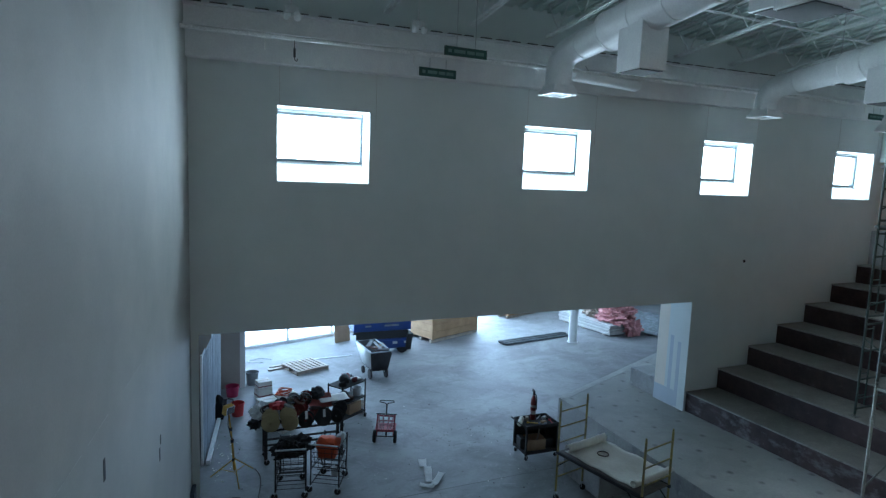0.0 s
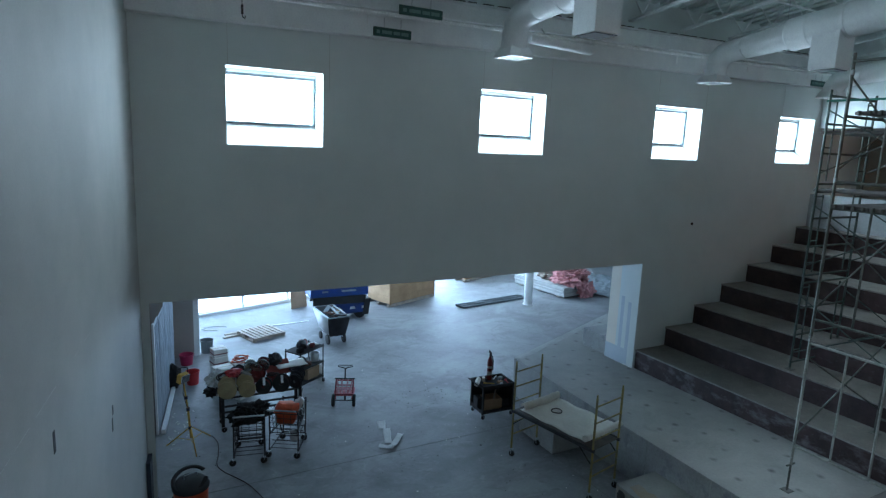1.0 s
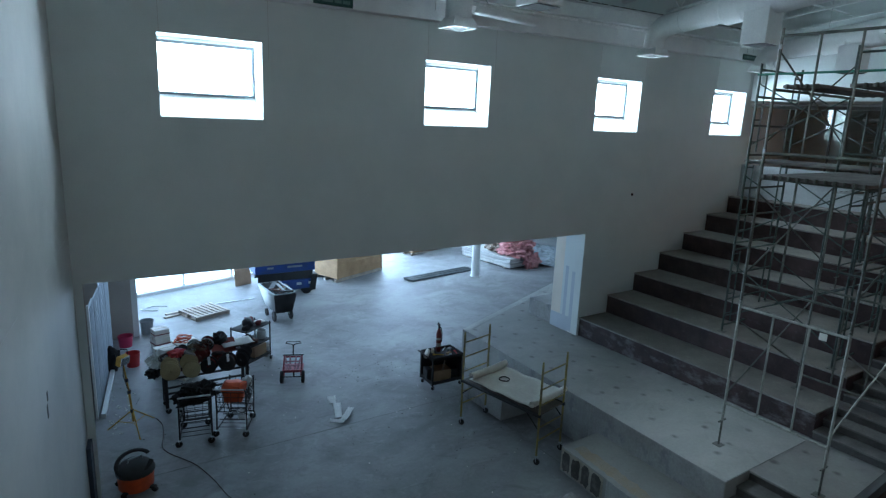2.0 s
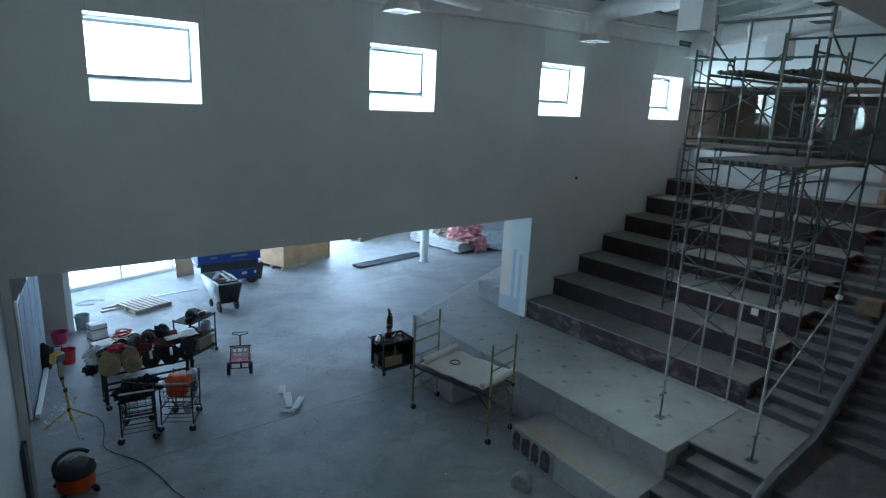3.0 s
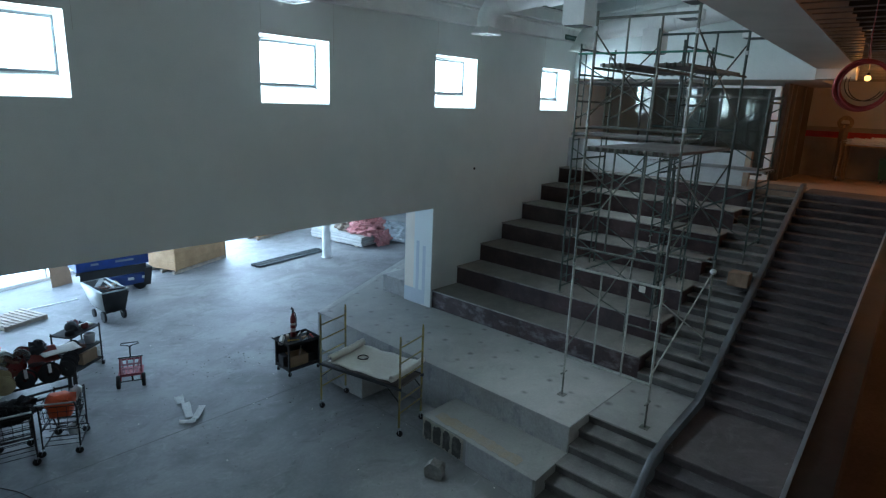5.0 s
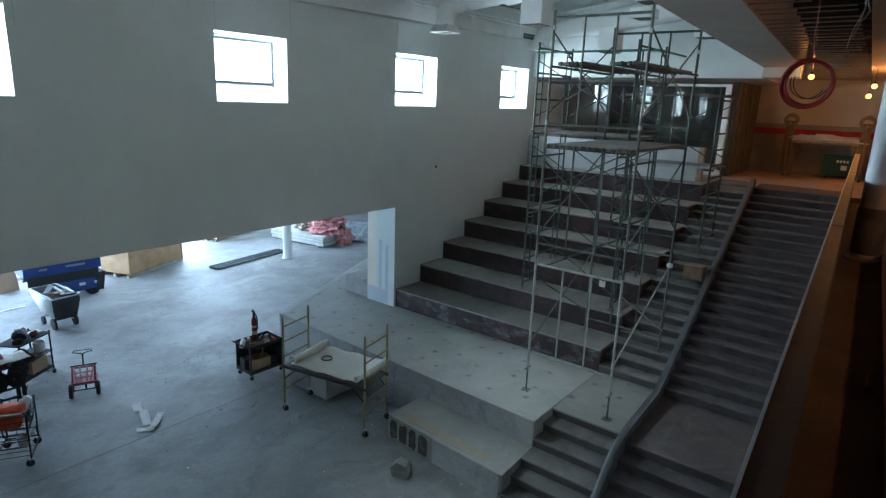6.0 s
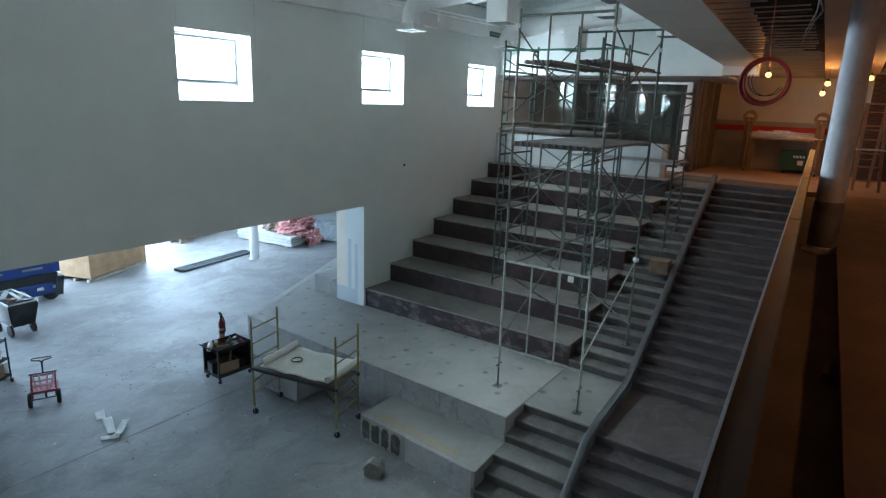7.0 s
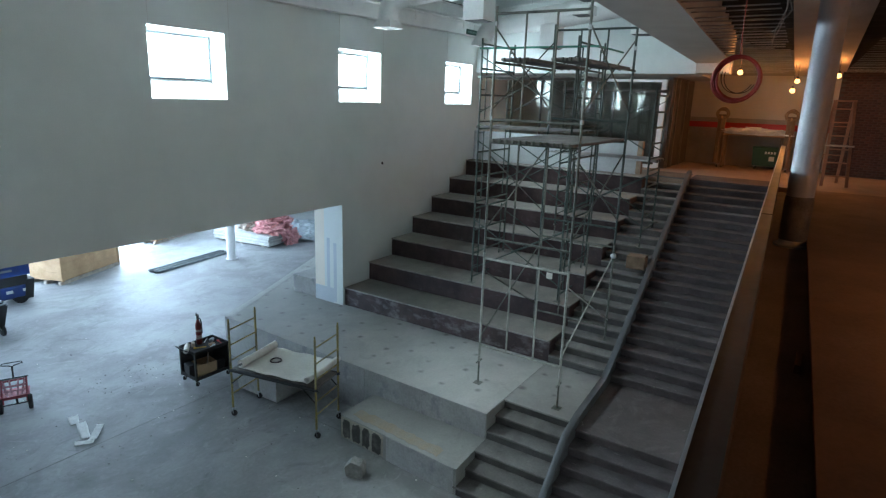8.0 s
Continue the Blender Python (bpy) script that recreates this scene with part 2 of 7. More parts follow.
GREEN = mat("green_plastic_bin", (0.012, 0.065, 0.033), (0.009, 0.048, 0.025), 4, 0.5, 0, 0.1, 40, 0.1)
GREY_PLASTIC = mat("grey_plastic", (0.30, 0.32, 0.33), (0.22, 0.24, 0.25), 3, 0.5, 0, 0.1, 30, 0.1)
DARK_PLASTIC = mat("charcoal_plastic", (0.02, 0.021, 0.023), (0.035, 0.036, 0.038), 4, 0.55, 0, 0.1, 40, 0.1)
WHITE_PLASTIC = mat("white_plastic", (0.72, 0.73, 0.72), (0.62, 0.63, 0.62), 4, 0.45, 0, 0.05, 40, 0.05)
PAPER = mat("paper", (0.76, 0.74, 0.68), (0.68, 0.65, 0.58), 3, 0.8, 0, 0.1, 20, 0.05)
INSULATION = stained(mat("pink_insulation", (0.64, 0.32, 0.31), (0.52, 0.22, 0.225), 4, 0.9, 0, 0.5, 18, 0.15), (0.72, 0.50, 0.46), 3, 0.55, 0.7, amount=0.6)
SPOOL = mat("spool_board", (0.42, 0.34, 0.17), (0.34, 0.27, 0.14), 5, 0.7, 0, 0.1, 40, 0.1)
WIRE_RED = mat("red_cable", (0.26, 0.018, 0.015), (0.18, 0.014, 0.012), 6, 0.45, 0, 0.1, 60, 0.1)
WIRE_BLACK = mat("black_cable", (0.025, 0.02, 0.02), (0.05, 0.02, 0.02), 6, 0.45, 0, 0.1, 60, 0.1)
WIRE_GREY = mat("grey_cable", (0.30, 0.29, 0.26), (0.22, 0.21, 0.19), 6, 0.5, 0, 0.1, 60, 0.1)
BLUE_BOARD = mat("blue_grey_panel", (0.58, 0.65, 0.72), (0.48, 0.55, 0.62), 2.5, 0.5, 0.1, 0.08, 40, 0.08, spread=0.1)
BEIGE = mat("tan_wall", (0.42, 0.37, 0.33), (0.36, 0.32, 0.285), 1, 0.8, 0, 0.06, 40, 0.04)
FLOORBOARD = stained(mat("brown_floor_sheet", (0.23, 0.165, 0.145), (0.18, 0.128, 0.113), 1.2, 0.75, 0, 0.1, 30, 0.1), (0.33, 0.23, 0.17), 0.8, 0.5, 0.7, amount=0.5)
DECK = mat("steel_roof_deck", (0.68, 0.76, 0.71), (0.60, 0.67, 0.63), 1.5, 0.5, 0.2, 0.05, 30, 0.06)
JOIST = mat("grey_joist_paint", (0.80, 0.84, 0.82), (0.64, 0.66, 0.65), 3, 0.5, 0.1, 0.05, 40, 0.06)
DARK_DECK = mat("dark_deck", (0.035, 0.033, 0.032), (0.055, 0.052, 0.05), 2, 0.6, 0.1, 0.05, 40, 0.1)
GYP = mat("gypsum_board", (0.50, 0.48, 0.44), (0.44, 0.42, 0.385), 1.2, 0.8, 0, 0.05, 40, 0.04)
SHEATHING = stained(mat("grey_sheathing", (0.33, 0.30, 0.265), (0.26, 0.235, 0.21), 1, 0.8, 0, 0.1, 30, 0.08), (0.19, 0.17, 0.15), 0.9, 0.48, 0.68, amount=0.6)
BRICK = mat("dark_brick", (0.060, 0.026, 0.020), (0.038, 0.018, 0.014), 4, 0.8, 0, 0.3, 40, 0.15, spread=0.25)
MORTAR = mat("mortar", (0.075, 0.062, 0.053), (0.055, 0.045, 0.04), 6, 0.9, 0, 0.3, 40, 0.1)
TAPE = mat("red_tape_band", (0.42, 0.02, 0.02), (0.34, 0.018, 0.018), 3, 0.5, 0, 0.05, 40, 0.05)
SIGN_GREEN = mat("dark_green_sign", (0.02, 0.075, 0.06), (0.03, 0.09, 0.075), 6, 0.5, 0, 0.05, 40, 0.1)
SIGN_MARK = mat("sign_mark", (0.16, 0.26, 0.23), None, 6, 0.5, 0, 0, 40, 0.05)
GRILLE = mat("dark_grille", (0.05, 0.05, 0.05), (0.07, 0.07, 0.07), 8, 0.6, 0.2, 0.1, 60, 0.1)
TAPE_BLUE = mat("blue_joint_compound", (0.52, 0.58, 0.63), (0.58, 0.63, 0.67), 3, 0.7, 0, 0.05, 40, 0.04)
CHROME = mat("chrome", (0.75, 0.75, 0.74), (0.6, 0.6, 0.6), 8, 0.2, 1.0, 0.0, 40, 0.05)
WIN_FRAME = mat("dark_window_frame", (0.16, 0.19, 0.21), None, 5, 0.4, 0.3)
PANE = glass("clear_pane")
PANE_DARK = glass("tinted_pane", (0.70, 0.74, 0.71), ior=1.75)
BULB = glow("lit_bulb", (1.0, 0.52, 0.12), 2.2)

# ---------------------------------------------------------------- mesh helpers


def box(bm, c, s, m=None, bev=0.0, mi=0):
    r = bmesh.ops.create_cube(bm, size=1.0)
    vs = r["verts"]
    bmesh.ops.scale(bm, vec=s, verts=vs)
    if bev:
        es = list({e for v in vs for e in v.link_edges})
        out = bmesh.ops.bevel(bm, geom=es, offset=bev, segments=1, affect="EDGES", profile=0.5)
        vs = list({v for f in out["faces"] for v in f.verts} | {v for v in vs if v.is_valid})
    if m is not None:
        bmesh.ops.transform(bm, matrix=m, verts=vs)
    bmesh.ops.translate(bm, vec=c, verts=vs)
    return vs


def span(bm, a, b, bev=0.0):
    """A box from one corner to the opposite one."""
    a, b = Vector(a), Vector(b)
    return box(bm, (a + b) / 2, (abs(b.x - a.x), abs(b.y - a.y), abs(b.z - a.z)), None, bev)


def tube(bm, a, b, r, n=8, r2=None):
    a, b = Vector(a), Vector(b)
    d = b - a
    o = bmesh.ops.create_cone(bm, cap_ends=True, segments=n, radius1=r, radius2=r if r2 is None else r2, depth=d.length)
    m = Matrix.Translation((a + b) / 2) @ d.to_track_quat("Z", "Y").to_matrix().to_4x4()
    bmesh.ops.transform(bm, matrix=m, verts=o["verts"])
    return o["verts"]


def beam(bm, a, b, w, h):
    """A bar of rectangular section from a to b."""
    a, b = Vector(a), Vector(b)
    d = b - a
    o = bmesh.ops.create_cube(bm, size=1.0)
    bmesh.ops.scale(bm, vec=(w, h, d.length), verts=o["verts"])
    m = Matrix.Translation((a + b) / 2) @ d.to_track_quat("Z", "Y").to_matrix().to_4x4()
    bmesh.ops.transform(bm, matrix=m, verts=o["verts"])
    return o["verts"]


def pipe(bm, pts, r, n=8):
    """A round tube along a line of points."""
    pts = [Vector(p) for p in pts]
    rings, up = [], Vector((0.123, 0.456, 0.88))
    for i, p in enumerate(pts):
        d = (pts[min(i + 1, len(pts) - 1)] - pts[max(i - 1, 0)]).normalized()
        x = d.cross(up).normalized() if not rings else (d.cross(y0)).normalized() * -1
        y0 = d.cross(x).normalized()
        x = y0.cross(d).normalized()
        rr = r[i] if isinstance(r, (list, tuple)) else r
        rings.append([bm.verts.new(p + (x * math.cos(k * math.tau / n) + y0 * math.sin(k * math.tau / n)) * rr) for k in range(n)])
    for a, b in zip(rings, rings[1:]):
        for k in range(n):
            bm.faces.new((a[k], a[(k + 1) % n], b[(k + 1) % n], b[k]))
    bm.faces.new(rings[0][::-1])
    bm.faces.new(rings[-1])


def lathe(bm, prof, n=20, m=None):
    """Turns a profile of (radius, height) round z."""
    rows = []
    for r, z in prof:
        rows.append([bm.verts.new((0, 0, z))] if r < 1e-5 else [bm.verts.new((r * math.cos(k * math.tau / n), r * math.sin(k * math.tau / n), z)) for k in range(n)])
    for a, b in zip(rows, rows[1:]):
        for k in range(n):
            q = [a[k % len(a)], a[(k + 1) % len(a)], b[(k + 1) % len(b)], b[k % len(b)]]
            q = list(dict.fromkeys(q))
            if len(q) > 2:
                bm.faces.new(q)
    vs = [v for row in rows for v in row]
    if m is not None:
        bmesh.ops.transform(bm, matrix=m, verts=vs)
    return vs


def prism(bm, poly, z0, z1):
    lo = [bm.verts.new((x, y, z0)) for x, y in poly]
    hi = [bm.verts.new((x, y, z1)) for x, y in poly]
    bm.faces.new(lo[::-1])
    bm.faces.new(hi)
    for k in range(len(poly)):
        j = (k + 1) % len(poly)
        bm.faces.new((lo[k], lo[j], hi[j], hi[k]))


def extrude_xz(bm, poly, ya, yb):
    """A profile in x and z, drawn along y; ya and yb may be functions of x."""
    fa = ya if callable(ya) else (lambda x: ya)
    fb = yb if callable(yb) else (lambda x: yb)
    lo = [bm.verts.new((x, fa(x), z)) for x, z in poly]
    hi = [bm.verts.new((x, fb(x), z)) for x, z in poly]
    bm.faces.new(lo[::-1])
    bm.faces.new(hi)
    for k in range(len(poly)):
        j = (k + 1) % len(poly)
        bm.faces.new((lo[k], lo[j], hi[j], hi[k]))


def crumpled(bm, c, s, seed=0, amount=0.25, sub=3, rough=2.2):
    o = bmesh.ops.create_icosphere(bm, subdivisions=sub, radius=1.0)
    for v in o["verts"]:
        d = v.co.normalized()
        k = 1 + amount * noise.noise(d * rough + Vector((seed, 0, 0))) + 0.5 * amount * noise.noise(d * rough * 2.7 + Vector((0, seed, 5)))
        p = d * k
        v.co = Vector((p.x * s[0] + c[0], p.y * s[1] + c[1], max(p.z, -0.75) * s[2] + c[2]))
    return o["verts"]


def finish(bm, name, material, smooth=40):
    bmesh.ops.recalc_face_normals(bm, faces=bm.faces)
    me = bpy.data.meshes.new(name)
    bm.to_mesh(me)
    bm.free()
    me.materials.append(material)
    me.shade_smooth()
    me.set_sharp_from_angle(angle=radians(smooth))
    return me


def thing(name, at, rz=0.0, label="", category="", group="", kind=""):
    ob = new(name)
    ob.empty_display_size = 0.1
    ob.matrix_world = pose(*at, 0, 0, rz)
    return tagged(ob, label, category, group, kind)


def part(name, bm, material, parent, label="", smooth=40):
    ob = new(name, finish(bm, name, material, smooth))
    ob.parent = parent
    return tagged(ob, label)


def solid(name, bm, material, label="", category="", group="", kind="", at=None, rz=0.0, smooth=40):
    ob = new(name, finish(bm, name, material, smooth))
    if at is not None:
        ob.matrix_world = pose(*at, 0, 0, rz)
    return tagged(ob, label, category, group, kind)


def piece(name, mesh, parent, at=(0, 0, 0), rz=0.0):
    ob = new(name, mesh)
    ob.parent = parent
    ob.matrix_basis = pose(*at, 0, 0, rz)
    return ob


def B():
    return bmesh.new()


R, T = 0.1524, 0.308               # stair riser and tread
FLOOR2 = 27 * R                    # level of the upper floor
X_BLOCK, X_PLAT, X_TIER = 6.64, 7.65, 10.13
Y_STAIR = -5.40                    # where platform and tiers end and the stair begins


def y_div(x):                      # line of the stair's middle stringer
    return -6.97 + 0.036 * x


def y_guard(x):                    # line of the guard wall of the upper floor
    return -9.446 + 0.0573 * x


def roof_z(y):
    return 8.95 - 0.12 * y

# ---------------------------------------------------------------- the large structure


def wall_with_holes(bm, xs, zs, holes, y0, y1):
    """A wall in the xz plane from y0 to y1 with rectangular holes, on a grid of its cut lines."""
    def open_at(i, k):
        x, z = (xs[i] + xs[i + 1]) / 2, (zs[k] + zs[k + 1]) / 2
        return any(a < x < b and c < z < d for a, b, c, d in holes)
    vert = {}

    def v(i, k, y):
        if (i, k, y) not in vert:
            vert[i, k, y] = bm.verts.new((xs[i], y, zs[k]))
        return vert[i, k, y]
    nx, nz = len(xs) - 1, len(zs) - 1
    solid_cell = lambda i, k: 0 <= i < nx and 0 <= k < nz and not open_at(i, k)
    for i in range(nx):
        for k in range(nz):
            if not solid_cell(i, k):
                continue
            bm.faces.new((v(i, k, y0), v(i + 1, k, y0), v(i + 1, k + 1, y0), v(i, k + 1, y0)))
            bm.faces.new((v(i, k, y1), v(i, k + 1, y1), v(i + 1, k + 1, y1), v(i + 1, k, y1)))
            for di, dk, a, b in ((-1, 0, (i, k), (i, k + 1)), (1, 0, (i + 1, k), (i + 1, k + 1)), (0, -1, (i, k), (i + 1, k)), (0, 1, (i, k + 1), (i + 1, k + 1))):
                if not solid_cell(i + di, k + dk):
                    bm.faces.new((v(*a, y0), v(*b, y0), v(*b, y1), v(*a, y1)))


# floor: one sheet through hall and auditorium
bm = B()
span(bm, (-4, -18, -0.3), (34, 24, 0))
solid("floor", bm, CONCRETE, "troweled grey concrete floor with dusty stains", "floor", kind="structure")
bm = B()
span(bm, (0.3, 0.24, -0.01), (7.9, 0.260, 0.002))
span(bm, (6.95, -5.9, -0.01), (6.965, 0.24, 0.0018))
solid("floor_joint", bm, mat("joint_filler", (0.13, 0.13, 0.13), (0.24, 0.24, 0.235), 0.8, spread=0.1), "dark sawn joint in the concrete floor", "floor joint", kind="structure")

# the wall with the four high windows and the wide opening below
bm = B()
xs, zs, holes = [-0.9, 0.02, 10.08, 22.0], [0, 3.42, WIN_Z0, WIN_Z1, 9.3], [(0.02, 10.08, 0, 3.42)]
for wx in WINDOWS:
    xs += [wx, wx + WIN_W]
    holes.append((wx, wx + WIN_W, WIN_Z0, WIN_Z1))
wall_with_holes(bm, sorted(xs), zs, holes, 0.0, 0.60)
solid("wall_north", bm, DRYWALL, "primed grey drywall wall with four high windows over a wide opening", "wall", kind="structure")
bm = B()
span(bm, (10.083, 0.004, 0.916), (10.36, 0.92, 3.42))
jamb = solid("wall_return", bm, mat("cream_primer", (0.86, 0.80, 0.70), (0.80, 0.74, 0.64), 1.5, 0.7, 0, 0.05, 50, 0.04), "white end wall of the opening standing on the platform", "wall", kind="structure")
for k, (a, b) in enumerate(((0.20, 0.30), (0.42, 0.52))):
    bm = B()
    span(bm, (10.079, a, 0.95), (10.083, b, 2.45 + 0.1 * k))
    part("joint_compound", bm, TAPE_BLUE, jamb, "bluish strip of joint compound")
bm = B()
span(bm, (10.078, 0.3, 0.918), (10.083, 0.92, 1.30))
part("base_panel", bm, TAPE_BLUE, jamb, "bluish panel at the foot")

for k, wx in enumerate(WINDOWS):
    win = thing("window_%d" % (k + 1), (wx, 0, WIN_Z0), 0, "deep-set fixed window with dark frame and sloped white sill", "window", "high windows", "structure")
    bm = B()
    extrude = [(0.001, 0.0), (WIN_D, 0.0), (WIN_D, 0.32)]
    lo = [bm.verts.new((0.002, y, z + 0.001)) for y, z in extrude]
    hi = [bm.verts.new((WIN_W - 0.002, y, z + 0.001)) for y, z in extrude]
    bm.faces.new(lo), bm.faces.new(hi)
    for a in range(3):
        bm.faces.new((lo[a], lo[(a + 1) % 3], hi[(a + 1) % 3], hi[a]))
    part("sill", bm, WHITE, win, "sloped white sill")
    bm = B()
    f = 0.042
    z0, z1 = 0.32, WIN_Z1 - WIN_Z0 - 0.05
    span(bm, (0.002, WIN_D - 0.04, z0), (f, WIN_D + 0.05, z1))
    span(bm, (WIN_W - f, WIN_D - 0.04, z0), (WIN_W - 0.002, WIN_D + 0.05, z1))
    span(bm, (f, WIN_D - 0.04, z0), (WIN_W - f, WIN_D + 0.05, z0 + f))
    span(bm, (f, WIN_D - 0.04, z1 - f), (WIN_W - f, WIN_D + 0.05, z1))
    part("window_frame", bm, WIN_FRAME, win, "slim dark metal frame")
    bm = B()
    span(bm, (f, WIN_D + 0.0, z0 + f), (WIN_W - f, WIN_D + 0.006, z1 - f))
    pane = part("pane", bm, PANE, win, "clear glass")
    pane.visible_shadow = False
    bm = B()
    span(bm, (0.002, WIN_D - 0.04, z1), (WIN_W - 0.002, WIN_D + 0.05, WIN_Z1 - WIN_Z0))
    part("head", bm, WHITE, win, "white head board")

# the splayed side wall
WEST_ANG = radians(7.3)
wd, wnorm = Vector((math.sin(WEST_ANG), math.cos(WEST_ANG), 0)), Vector((math.cos(WEST_ANG), -math.sin(WEST_ANG), 0))
P0 = Vector((-0.09, 0, 0))


def west(s, z, out=0.0):
    """A place on the side wall: s metres from its corner with the window wall, out metres in front of it."""
    p = P0 - wd * s + wnorm * out
    return Vector((p.x, p.y, z))


def west_block(bm, s0, s1, z0, z1, o0, o1):
    prism(bm, [west(s0, 0, o0)[:2], west(s1, 0, o0)[:2], west(s1, 0, o1)[:2], west(s0, 0, o1)[:2]], z0, z1)


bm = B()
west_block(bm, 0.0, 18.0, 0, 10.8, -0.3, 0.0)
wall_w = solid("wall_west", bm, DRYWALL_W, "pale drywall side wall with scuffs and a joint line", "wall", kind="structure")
BEAD = mat("drywall_bead", (0.53, 0.535, 0.515), (0.44, 0.445, 0.43), 3)
for s0, s1 in ((0.4, 1.0), (1.9, 2.15), (3.6, 4.3), (4.8, 5.3), (5.45, 6.6)):
    bm = B()
    west_block(bm, s0, s1, 4.135, 4.141, 0.0, 0.002)
    part("joint_scuff", bm, BEAD, wall_w, "faint pale scuff along the drywall joint")
for s, z, h in ((4.94, 3.79, 0.16), (2.76, 2.86, 0.14), (2.70, 3.0, 0.10)):
    bm = B()
    west_block(bm, s - 0.02, s + 0.03, z - h / 2, z + h / 2, 0.0, 0.004)
    part("outlet_cutout", bm, BLACK, wall_w, "dark narrow cut-out")
bm = B()
west_block(bm, 0.02, 0.32, 0.0, 1.05, 0.001, 0.06)
solid("door_1", bm, mat("dark_blue_door", (0.05, 0.075, 0.11), None, 3, 0.5), "dark blue steel door leaf edge in the corner", "door", kind="structure")

# upper trim of the window wall: pale band, pipe, edge beam, all rising slightly along the wall
RISE = 0.0145


def sloped_bar(bm, y0, y1, z0, z1, xa=-0.6, xb=16.05):
    """A bar along the window wall that follows the rise of the roof edge."""
    v = [bm.verts.new((x, y, z + RISE * x)) for x in (xa, xb) for y, z in ((y0, z0), (y1, z0), (y1, z1), (y0, z1))]
    for f in ((0, 1, 2, 3), (7, 6, 5, 4), (0, 4, 5, 1), (1, 5, 6, 2), (2, 6, 7, 3), (3, 7, 4, 0)):
        bm.faces.new([v[i] for i in f])


bm = B()
sloped_bar(bm, -0.20, -0.003, 7.50, 7.86)
solid("trim", bm, WHITE_METAL, "pale painted band along the top of the wall", "trim", kind="structure")
bm = B()
sloped_bar(bm, -0.34, -0.30, 7.90, 8.15)
sloped_bar(bm, -0.44, -0.20, 8.15, 8.175)
sloped_bar(bm, -0.44, -0.20, 7.875, 7.90)
solid("edge_beam", bm, WHITE_METAL, "painted steel edge beam under the roof", "steel beam", kind="structure")
# solid dark bars stand in for the shaded gaps under the deck flutes
bm = B()
for k in range(54):
    x = -0.4 + k * 0.3
    sloped_bar(bm, -0.40, -0.26, 8.176, 8.205, x, x + 0.15 + 0.04 * (k * 7 % 3))
solid("trim_closure", bm, GRILLE, "dark bars painted as the shaded gaps between deck flutes and edge beam", "trim", kind="structure")
bm = B()
tube(bm, (-0.40, -0.70, 7.775), (16.0, -0.70, 7.775 + 16 * 0.0118), 0.030, 10)
for x in np.arange(0.9, 16, 2.2):
    z = 7.775 + 0.0118 * x
    tube(bm, (x, -0.70, z), (x, -0.43, z + 0.12), 0.008, 6)
    tube(bm, (x, -0.70, z - 0.19), (x, -0.70, z), 0.010, 6)
    tube(bm, (x - 0.04, -0.70, z), (x + 0.04, -0.70, z + 0.0005), 0.038, 10)
solid("conduit_pipe", bm, mat("bright_pipe", (0.9, 0.9, 0.88), None, 5, 0.3, 0.3, 0.0), "thin white pipe running along the edge beam", "pipe", kind="structure")
bm = B()
beam(bm, (1.30, -0.70, 7.54), (1.30, -0.70, 7.66), 0.03, 0.02)
pipe(bm, [(1.30, -0.70, 7.56), (1.30, -0.72, 7.50), (1.33, -0.72, 7.48), (1.34, -0.70, 7.52)], 0.007, 6)
tube(bm, (1.30, -0.70, 7.64), (1.30, -0.70, 7.80), 0.006, 6)
solid("pipe_hook", bm, GRILLE, "small dark hook hanging from the white pipe", "hook")

for wx in WINDOWS:
    for dx in (0.03, WIN_W + 0.10):
        bm = B()
        tube(bm, (wx + dx, -0.006, WIN_Z1 - (0.0 if dx < 1 else 0.25)), (wx + dx, -0.006, 7.52 + RISE * wx), 0.0022, 5)
        solid("wall_wire", bm, GYP, "thin wire running down the drywall from the roof trim", "wire", "wall wires")

# sloping roof: ribbed deck with open-web joists in one mesh
bm = B()
y_lo, y_hi = -16.0, 0.0
xw = -2.2
for k in range(int(24 / 0.3)):
    x = xw + k * 0.3
    for a, b, h in ((x, x + 0.17, 0.0), (x + 0.17, x + 0.3, 0.05)):
        v = [bm.verts.new((px, py, roof_z(py) + h + dz)) for dz in (0, 0.07) for px, py in ((a, y_lo), (b, y_lo), (b, y_hi), (a, y_hi))]
        for f in ((3, 2, 1, 0), (4, 5, 6, 7), (0, 1, 5, 4), (1, 2, 6, 5), (2, 3, 7, 6), (3, 0, 4, 7)):
            bm.faces.new([v[i] for i in f])
solid("ceiling", bm, DECK, "ribbed grey-green steel roof deck", "ceiling", kind="structure")


def roof_joist(bm, x, y0, y1, depth):
    for dz, w in ((-0.03, 0.09), (-depth, 0.07)):
        for s in (-1, 1):
            beam(bm, (x + s * 0.028, y0, roof_z(y0) + dz), (x + s * 0.028, y1, roof_z(y1) + dz), 0.035, 0.045)
    n = int((y1 - y0) / 0.62)
    for k in range(n):
        a, m_, b = (y0 + (y1 - y0) * (k + q) / n for q in (0, 0.5, 1))
        tube(bm, (x, a, roof_z(a) - 0.04), (x, m_, roof_z(m_) - depth), 0.012, 5)
        tube(bm, (x, m_, roof_z(m_) - depth), (x, b, roof_z(b) - 0.04), 0.012, 5)


bm = B()
for x in np.arange(-0.2, 17, 1.48):
    roof_joist(bm, float(x), -9.4, -0.35, 0.55)
for y in (-2.2, -4.6, -7.0):
    for dz in (-0.06, -0.5):
        beam(bm, (-1.0, y, roof_z(y) + dz), (16.5, y, roof_z(y) + dz), 0.03, 0.03)
solid("ceiling_joists", bm, JOIST, "pale open-web steel joists under the roof deck", "ceiling", kind="structure")

